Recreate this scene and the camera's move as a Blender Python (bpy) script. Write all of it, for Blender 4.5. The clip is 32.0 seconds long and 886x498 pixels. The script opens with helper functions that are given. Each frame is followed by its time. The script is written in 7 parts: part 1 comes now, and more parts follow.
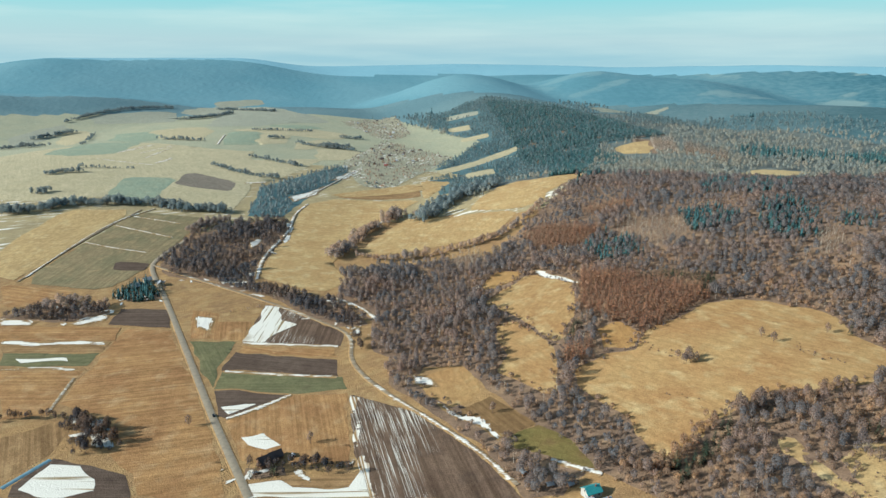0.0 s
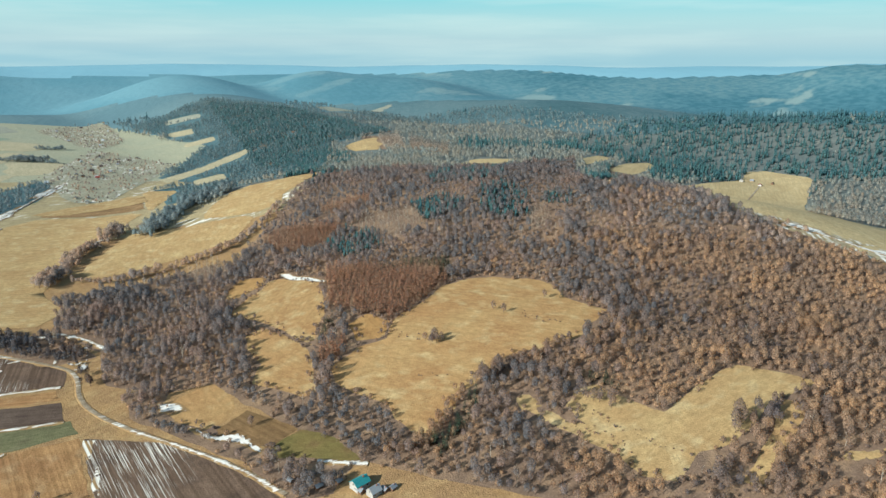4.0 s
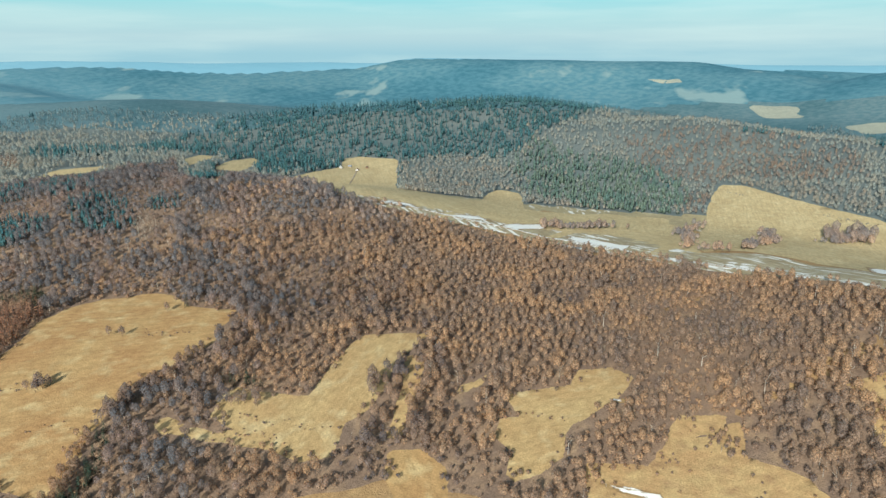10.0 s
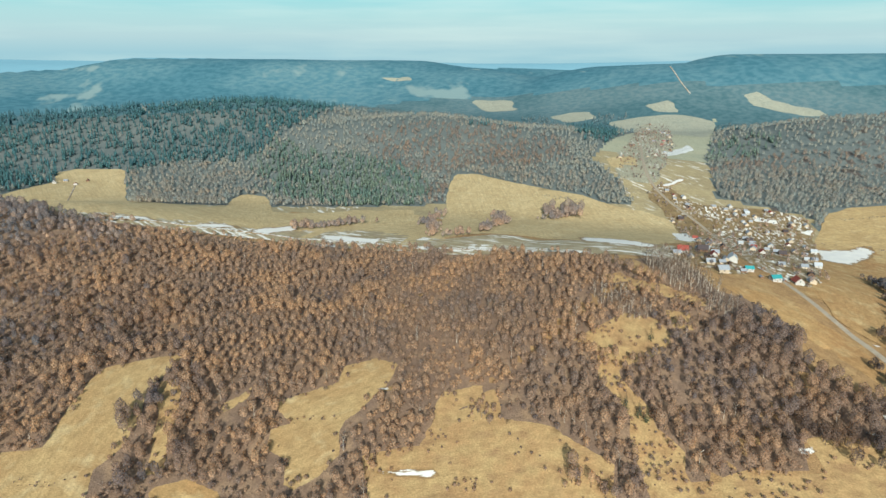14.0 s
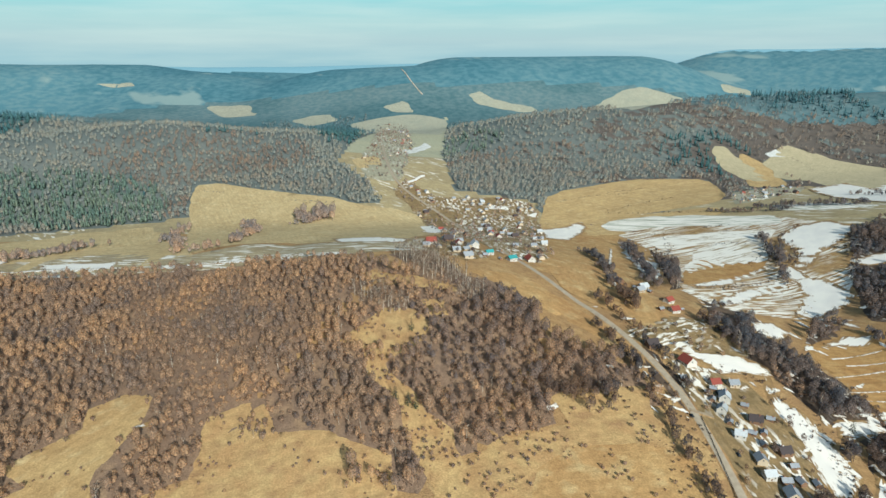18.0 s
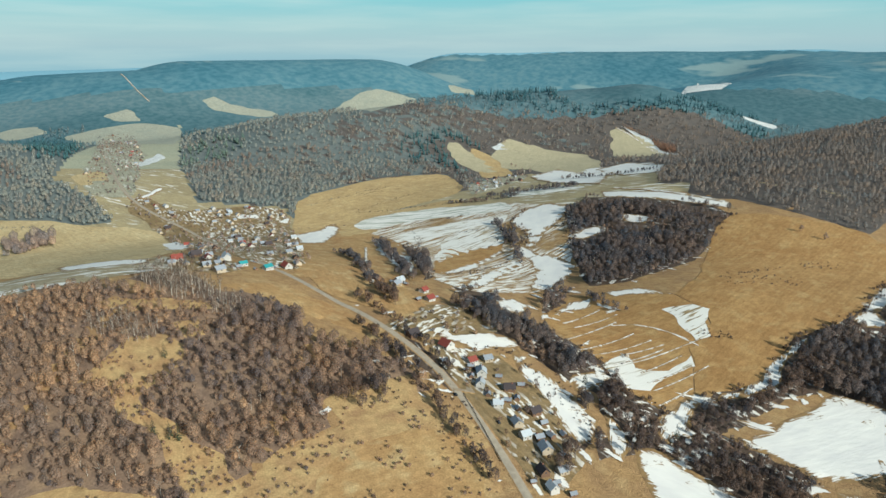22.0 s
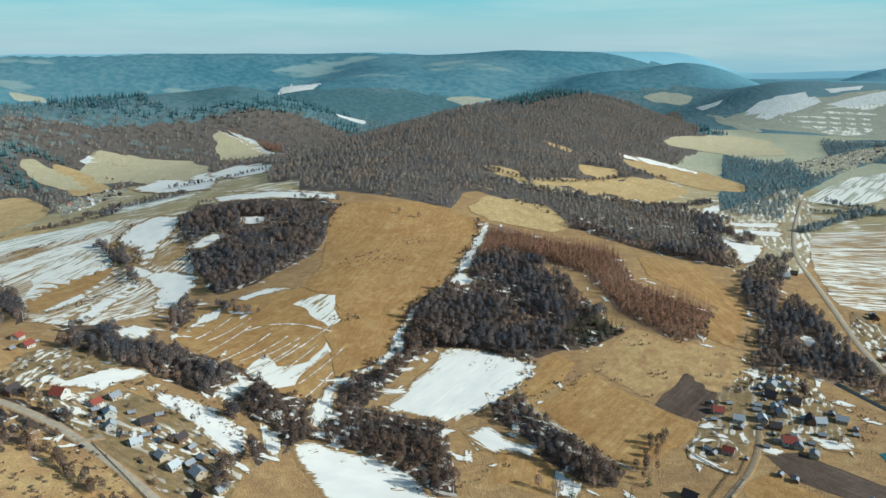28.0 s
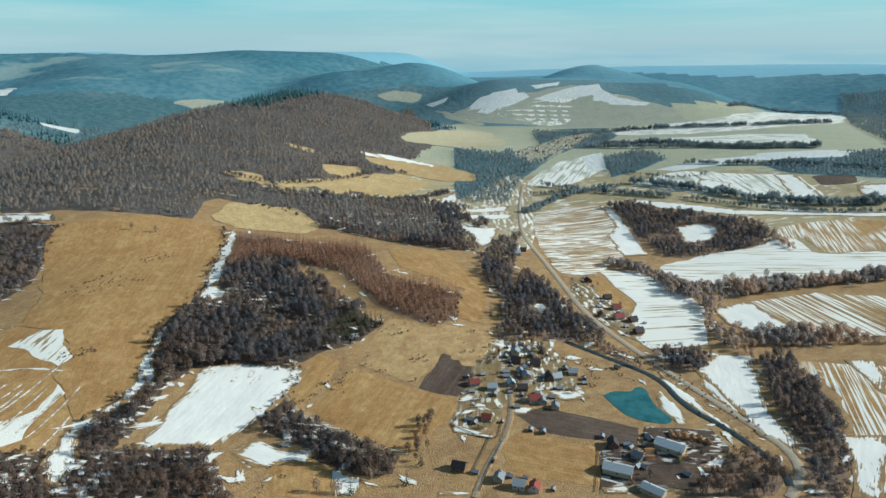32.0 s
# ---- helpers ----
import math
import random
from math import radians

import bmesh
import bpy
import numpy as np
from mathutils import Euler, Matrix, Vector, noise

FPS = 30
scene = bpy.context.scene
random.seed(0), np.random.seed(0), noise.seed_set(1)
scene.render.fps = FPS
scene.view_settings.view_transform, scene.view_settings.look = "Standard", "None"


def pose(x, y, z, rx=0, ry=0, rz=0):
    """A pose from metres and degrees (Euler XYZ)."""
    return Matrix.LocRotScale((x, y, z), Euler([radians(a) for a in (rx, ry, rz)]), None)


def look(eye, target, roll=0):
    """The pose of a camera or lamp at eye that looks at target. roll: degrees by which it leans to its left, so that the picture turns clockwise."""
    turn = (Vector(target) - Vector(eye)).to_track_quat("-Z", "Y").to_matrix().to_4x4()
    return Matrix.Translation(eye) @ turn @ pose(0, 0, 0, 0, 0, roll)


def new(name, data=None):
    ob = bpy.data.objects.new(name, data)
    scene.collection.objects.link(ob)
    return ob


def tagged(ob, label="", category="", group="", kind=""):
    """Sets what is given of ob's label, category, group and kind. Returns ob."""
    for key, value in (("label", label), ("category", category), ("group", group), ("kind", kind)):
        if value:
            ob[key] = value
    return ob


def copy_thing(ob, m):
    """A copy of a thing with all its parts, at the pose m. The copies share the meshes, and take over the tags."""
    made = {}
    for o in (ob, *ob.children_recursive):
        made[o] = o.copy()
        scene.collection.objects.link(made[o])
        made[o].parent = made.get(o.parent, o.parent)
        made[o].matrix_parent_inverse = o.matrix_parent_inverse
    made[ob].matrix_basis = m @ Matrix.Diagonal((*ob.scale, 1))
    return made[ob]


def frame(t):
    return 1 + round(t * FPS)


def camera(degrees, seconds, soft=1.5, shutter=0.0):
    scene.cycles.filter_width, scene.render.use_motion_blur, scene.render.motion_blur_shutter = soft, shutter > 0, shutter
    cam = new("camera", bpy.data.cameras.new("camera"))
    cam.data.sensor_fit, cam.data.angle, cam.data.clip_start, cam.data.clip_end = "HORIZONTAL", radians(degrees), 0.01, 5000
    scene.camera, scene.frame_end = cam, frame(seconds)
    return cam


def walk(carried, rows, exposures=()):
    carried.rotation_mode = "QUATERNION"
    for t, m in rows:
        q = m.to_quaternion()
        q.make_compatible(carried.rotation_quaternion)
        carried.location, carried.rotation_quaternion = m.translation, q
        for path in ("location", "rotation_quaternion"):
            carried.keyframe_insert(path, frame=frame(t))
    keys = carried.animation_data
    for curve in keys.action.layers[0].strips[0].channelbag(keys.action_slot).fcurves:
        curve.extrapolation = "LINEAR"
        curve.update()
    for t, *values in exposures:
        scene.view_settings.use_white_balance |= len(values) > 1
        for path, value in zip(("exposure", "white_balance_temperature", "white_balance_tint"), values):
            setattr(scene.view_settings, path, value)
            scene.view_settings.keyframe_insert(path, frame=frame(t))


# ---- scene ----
EYE = 270.0
cam = camera(67.3, 32.0)
walk(cam, [
    (0.0, pose(0, 0, EYE, 73.95, -0.00, 0.00)),
    (1.0, pose(0, 0, EYE, 73.92, -0.05, -5.60)),
    (2.0, pose(0, 0, EYE, 73.95, -0.01, -11.33)),
    (3.0, pose(0, 0, EYE, 73.91, -0.02, -16.92)),
    (3.5, pose(0, 0, EYE, 73.96, -0.08, -19.80)),
    (5.5, pose(0, 0, EYE, 73.68, -0.03, -31.19)),
    (6.0, pose(0, 0, EYE, 73.68, 0.02, -33.95)),
    (7.0, pose(0, 0, EYE, 73.69, -0.03, -39.51)),
    (8.0, pose(0, 0, EYE, 73.59, -0.06, -44.93)),
    (9.0, pose(0, 0, EYE, 73.59, 0.01, -50.33)),
    (10.0, pose(0, 0, EYE, 73.63, -0.03, -55.86)),
    (11.0, pose(0, 0, EYE, 73.55, -0.04, -61.36)),
    (12.0, pose(0, 0, EYE, 73.64, -0.12, -66.82)),
    (13.0, pose(0, 0, EYE, 73.59, -0.07, -72.27)),
    (14.0, pose(0, 0, EYE, 73.59, -0.07, -77.68)),
    (14.5, pose(0, 0, EYE, 73.68, -0.12, -80.47)),
    (16.5, pose(0, 0, EYE, 73.76, -0.05, -91.25)),
    (17.0, pose(0, 0, EYE, 73.83, -0.11, -93.94)),
    (18.0, pose(0, 0, EYE, 73.87, -0.03, -99.33)),
    (19.0, pose(0, 0, EYE, 73.88, -0.01, -104.73)),
    (20.0, pose(0, 0, EYE, 73.96, -0.04, -110.16)),
    (21.0, pose(0, 0, EYE, 74.09, 0.06, -115.59)),
    (22.0, pose(0, 0, EYE, 74.12, 0.09, -120.97)),
    (23.0, pose(0, 0, EYE, 74.09, 0.14, -126.38)),
    (24.0, pose(0, 0, EYE, 74.07, 0.12, -131.84)),
    (25.0, pose(0, 0, EYE, 74.15, 0.10, -137.34)),
    (25.5, pose(0, 0, EYE, 74.04, 0.18, -140.04)),
    (27.5, pose(0, 0, EYE, 74.26, 0.15, -151.21)),
    (28.0, pose(0, 0, EYE, 74.19, 0.21, -153.86)),
    (29.0, pose(0, 0, EYE, 74.18, 0.23, -159.40)),
    (30.0, pose(0, 0, EYE, 74.23, 0.27, -164.86)),
    (31.0, pose(0, 0, EYE, 74.14, 0.35, -170.33)),
    (32.0, pose(0, 0, EYE, 74.11, 0.34, -175.74)),
], exposures=[(0.0, 0.05, 5300.0, 3.5), (10.0, 0.07, 5300.0, 3.5), (14.0, 0.05, 5400.0, 3.7), (19.0, -0.07, 5400.0, 3.5), (24.0, -0.19, 5200.0, 2.0), (32.0, -0.18, 5050.0, 1.0)])

# ---------------------------------------------------------------- daylight
SUN_BEARING, SUN_HEIGHT = 258.0, 25.5
sun = new("sun", bpy.data.lights.new("sun", "SUN"))
sun.data.energy, sun.data.angle, sun.data.color = 6.6, radians(0.6), (1.0, 0.88, 0.70)
_b, _h = radians(SUN_BEARING), radians(SUN_HEIGHT)
_to_sun = Vector((math.sin(_b) * math.cos(_h), math.cos(_b) * math.cos(_h), math.sin(_h)))
sun.matrix_world = look(_to_sun * 900, (0, 0, 0))

world = bpy.data.worlds.new("winter_sky")
scene.world = world
world.use_nodes = True
_n, _l = world.node_tree.nodes, world.node_tree.links
_sky = _n.new("ShaderNodeTexSky")
_sky.sky_type, _sky.sun_disc = "NISHITA", False
_sky.sun_elevation, _sky.sun_rotation = _h, _b
_sky.air_density, _sky.dust_density, _sky.ozone_density = 1.3, 2.0, 1.5
_co = _n.new("ShaderNodeTexCoord")
_sep = _n.new("ShaderNodeSeparateXYZ")
_l.new(_co.outputs["Generated"], _sep.inputs[0])
# pale band of haze over the horizon, clear turquoise above it
_ramp = _n.new("ShaderNodeValToRGB")
_ramp.color_ramp.elements[0].position, _ramp.color_ramp.elements[0].color = 0.0, (4.3, 6.0, 5.8, 1)
_ramp.color_ramp.elements[1].position, _ramp.color_ramp.elements[1].color = 1.0, (0.45, 0.85, 1.5, 1)
for _p, _c in ((0.022, (5.4, 6.5, 5.9, 1)), (0.05, (4.9, 6.7, 5.95, 1)), (0.085, (3.1, 6.4, 5.95, 1)), (0.13, (1.5, 3.4, 4.0, 1)), (0.28, (0.7, 1.6, 2.3, 1))):
    _e = _ramp.color_ramp.elements.new(_p)
    _e.color = _c
_l.new(_sep.outputs["Z"], _ramp.inputs[0])
_stretch = _n.new("ShaderNodeMapping")
_stretch.inputs["Scale"].default_value = (2.2, 2.2, 26.0)
_l.new(_co.outputs["Generated"], _stretch.inputs[0])
_veil = _n.new("ShaderNodeTexNoise")
_veil.inputs["Scale"].default_value, _veil.inputs["Detail"].default_value = 1.6, 6.0
_l.new(_stretch.outputs[0], _veil.inputs["Vector"])
_vr = _n.new("ShaderNodeMapRange")
_vr.inputs["From Min"].default_value, _vr.inputs["From Max"].default_value = 0.45, 0.75
_vr.inputs["To Max"].default_value = 0.6
_l.new(_veil.outputs[0], _vr.inputs[0])
_cloud = _n.new("ShaderNodeMix")
_cloud.data_type = "RGBA"
_cloud.inputs[7].default_value = (7.2, 7.9, 6.6, 1)
_l.new(_vr.outputs[0], _cloud.inputs[0])
_l.new(_ramp.outputs[0], _cloud.inputs[6])
_mix = _n.new("ShaderNodeMix")
_mix.data_type = "RGBA"
_mix.inputs[0].default_value = 0.85
_l.new(_sky.outputs[0], _mix.inputs[6])
_l.new(_cloud.outputs[2], _mix.inputs[7])
_l.new(_mix.outputs[2], _n["Background"].inputs[0])
_n["Background"].inputs[1].default_value = 0.11

# ---------------------------------------------------------------- materials
def nodes_of(name, rough=0.9):
    m = bpy.data.materials.new(name)
    m.use_nodes = True
    b = m.node_tree.nodes["Principled BSDF"]
    b.inputs["Roughness"].default_value = rough
    b.inputs["Specular IOR Level"].default_value = 0.15
    return m, m.node_tree.nodes, m.node_tree.links, b


def blend(n, l, fac, a, b, how="MIX"):
    """A colour mix; fac, a and b are sockets or values."""
    k = n.new("ShaderNodeMix")
    k.data_type, k.blend_type = "RGBA", how
    for i, v in ((0, fac), (6, a), (7, b)):
        if isinstance(v, bpy.types.NodeSocket):
            l.new(v, k.inputs[i])
        else:
            k.inputs[i].default_value = v if i == 0 else (*v[:3], 1)
    return k.outputs[2]


def grain(n, l, size, turn=0.0, stretch=(1, 1, 1), detail=4.0, low=0.35, high=0.65, shift=0.0):
    """Noise of a size in metres, turned and stretched, spread to 0..1."""
    co, mp, t, r = (n.new("ShaderNode" + k) for k in ("TexCoord", "Mapping", "TexNoise", "MapRange"))
    l.new(co.outputs["Object"], mp.inputs[0])
    mp.vector_type = "TEXTURE"
    mp.inputs["Rotation"].default_value = (0, 0, radians(turn))
    mp.inputs["Scale"].default_value = stretch
    mp.inputs["Location"].default_value = (shift, shift * 0.7, 0)
    l.new(mp.outputs[0], t.inputs["Vector"])
    t.inputs["Scale"].default_value, t.inputs["Detail"].default_value = 1.0 / size, detail
    l.new(t.outputs[0], r.inputs[0])
    r.inputs["From Min"].default_value, r.inputs["From Max"].default_value = low, high
    return r.outputs[0]


def land(name, base, alt, worn, turn=0.0, lines=0.0, snow=None, patch=42.0, white=(0.82, 0.775, 0.68), relief=0.25):
    """Grass, soil or stubble: broad patches, small tufts, lines along the rows, and lying snow (share, length, breadth)."""
    m, n, l, b = nodes_of(name, 0.95)
    c = blend(n, l, grain(n, l, patch), base, alt)
    c = blend(n, l, grain(n, l, 13.0, turn, (1.2, 1, 1), detail=6, low=0.52, high=0.76), c, worn)
    tuft = grain(n, l, 1.2, detail=5.0, low=0.3, high=0.7)
    c = blend(n, l, 0.42, c, blend(n, l, tuft, (0.45, 0.42, 0.38), (1.3, 1.27, 1.2)), "MULTIPLY")
    c = blend(n, l, 0.35, c, blend(n, l, grain(n, l, 4.5, turn, (1.4, 1, 1), detail=6.0, low=0.36, high=0.64, shift=55), (0.6, 0.56, 0.52), (1.22, 1.2, 1.16)), "MULTIPLY")
    if lines:
        row = grain(n, l, 2.4, turn, (60, 1, 1), detail=2.0)
        c = blend(n, l, lines, c, blend(n, l, row, (0.55, 0.52, 0.48), (1.2, 1.2, 1.2)), "MULTIPLY")
    h = tuft
    if snow:
        share, long, wide = snow
        a = grain(n, l, wide, turn, (long / wide, 1, 1), detail=2.5, low=0.60 - 0.36 * share, high=0.66 - 0.36 * share)
        d = grain(n, l, 60.0, turn, (1.6, 1, 1), detail=6.0, low=0.49 - 0.36 * share, high=0.63 - 0.36 * share, shift=300)
        e = grain(n, l, wide * 2.2, turn, (9.0, 1, 1), detail=8.0, low=0.18, high=0.38, shift=90)
        k = n.new("ShaderNodeMath")
        k.operation = "MULTIPLY"
        l.new(a, k.inputs[0])
        l.new(d, k.inputs[1])
        g = n.new("ShaderNodeMath")
        g.operation = "MULTIPLY"
        l.new(k.outputs[0], g.inputs[0])
        l.new(e, g.inputs[1])
        k = g
        c = blend(n, l, k.outputs[0], c, white)
    l.new(c, b.inputs["Base Color"])
    bump = n.new("ShaderNodeBump")
    bump.inputs["Strength"].default_value, bump.inputs["Distance"].default_value = 0.6, relief
    l.new(h, bump.inputs["Height"])
    l.new(bump.outputs[0], b.inputs["Normal"])
    return m


def snow_cover(name, turn=0.0):
    """Old snow that thins out raggedly towards its rim."""
    m, n, l, b = nodes_of(name, 0.7)
    c = blend(n, l, grain(n, l, 14, turn, (2, 1, 1)), (0.78, 0.74, 0.67), (0.87, 0.825, 0.73))
    under = blend(n, l, grain(n, l, 6.0, turn), (0.34, 0.22, 0.09), (0.24, 0.15, 0.07))
    rim = n.new("ShaderNodeAttribute")
    rim.attribute_name = "rim"
    k = n.new("ShaderNodeMath")
    k.operation = "ADD"
    l.new(rim.outputs["Fac"], k.inputs[0])
    thin = blend(n, l, 0.55, blend(n, l, grain(n, l, 7.0, turn, (2.2, 1, 1), detail=8, low=0.3, high=0.7), (0, 0, 0), (1, 1, 1)),
                 blend(n, l, grain(n, l, 1.2, turn, (9, 1, 1), detail=6, low=0.32, high=0.68), (0, 0, 0), (1, 1, 1)))
    l.new(thin, k.inputs[1])
    r = n.new("ShaderNodeMapRange")
    r.inputs["From Min"].default_value, r.inputs["From Max"].default_value = 0.84, 1.0
    l.new(k.outputs[0], r.inputs[0])
    l.new(blend(n, l, r.outputs[0], under, c), b.inputs["Base Color"])
    bump = n.new("ShaderNodeBump")
    bump.inputs["Strength"].default_value, bump.inputs["Distance"].default_value = 0.4, 0.3
    l.new(grain(n, l, 4.0, turn, (3, 1, 1), detail=5), bump.inputs["Height"])
    l.new(bump.outputs[0], b.inputs["Normal"])
    return m


def wooded(name, dark, mid, light, pale=None, size=9.0, glow=0.0, haze_tones=None):
    """Woodland seen from afar: crowns, stands, paler clearings; haze painted as tint and glow."""
    m, n, l, b = nodes_of(name, 1.0)
    crown = grain(n, l, size, detail=5, low=0.38, high=0.62)
    stand = grain(n, l, size * 16, detail=5, low=0.4, high=0.6)
    c = blend(n, l, crown, dark, mid)
    c = blend(n, l, stand, c, blend(n, l, crown, mid, light))
    if pale:
        c = blend(n, l, grain(n, l, 260, 30, (2.2, 1, 1), detail=4, low=0.60, high=0.65), c, pale)
    if haze_tones:
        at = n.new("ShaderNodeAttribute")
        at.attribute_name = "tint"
        c = blend(n, l, at.outputs["Fac"], c, blend(n, l, stand, haze_tones[0], haze_tones[1]))
    l.new(c, b.inputs["Base Color"])
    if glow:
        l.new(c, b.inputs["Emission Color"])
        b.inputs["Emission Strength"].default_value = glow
    bump = n.new("ShaderNodeBump")
    bump.inputs["Strength"].default_value, bump.inputs["Distance"].default_value = 0.25, 4.0
    l.new(crown, bump.inputs["Height"])
    l.new(bump.outputs[0], b.inputs["Normal"])
    return m


def twig(name, a, b_, c_, rough=0.9, vary=0.16, through_light=0.25, airy=0.56):
    """Twigs or needles: tint by tree, stands by place."""
    m, n, l, b = nodes_of(name, rough)
    at = n.new("ShaderNodeAttribute")
    at.attribute_name = "tint"
    c = blend(n, l, at.outputs["Fac"], a, b_)
    c = blend(n, l, grain(n, l, 55, detail=4, low=0.45, high=0.6), c, blend(n, l, at.outputs["Fac"], c_, a))
    isl = n.new("ShaderNodeNewGeometry")
    c = blend(n, l, vary, c, blend(n, l, isl.outputs["Random Per Island"], (0.6, 0.6, 0.6), (1.45, 1.4, 1.36)), "MULTIPLY")
    l.new(c, b.inputs["Base Color"])
    # fine twigs pass part of the light on, and the sky shows between them
    t, x, gap, y = (n.new("ShaderNode" + k) for k in ("BsdfTranslucent", "MixShader", "BsdfTransparent", "MixShader"))
    l.new(c, t.inputs[0])
    x.inputs[0].default_value = through_light
    l.new(b.outputs[0], x.inputs[1])
    l.new(t.outputs[0], x.inputs[2])
    r = n.new("ShaderNodeMapRange")
    r.inputs["To Min"].default_value, r.inputs["To Max"].default_value = max(0.0, airy - 0.4), min(1.0, airy + 0.4)
    l.new(grain(n, l, 1.3 if airy > 0.2 else 2.5, detail=3.0, low=0.36, high=0.64), r.inputs[0])
    l.new(r.outputs[0], y.inputs[0])
    l.new(x.outputs[0], y.inputs[1])
    l.new(gap.outputs[0], y.inputs[2])
    l.new(y.outputs[0], n["Material Output"].inputs[0])
    return m


def plain(name, a, b_, size=1.5, rough=0.7, metal=0.0):
    m, n, l, b = nodes_of(name, rough)
    info = n.new("ShaderNodeObjectInfo")
    c = blend(n, l, grain(n, l, size, detail=5), a, b_)
    c = blend(n, l, 0.5, c, blend(n, l, info.outputs["Random"], (0.7, 0.7, 0.7), (1.25, 1.25, 1.25)), "MULTIPLY")
    l.new(c, b.inputs["Base Color"])
    b.inputs["Metallic"].default_value = metal
    return m


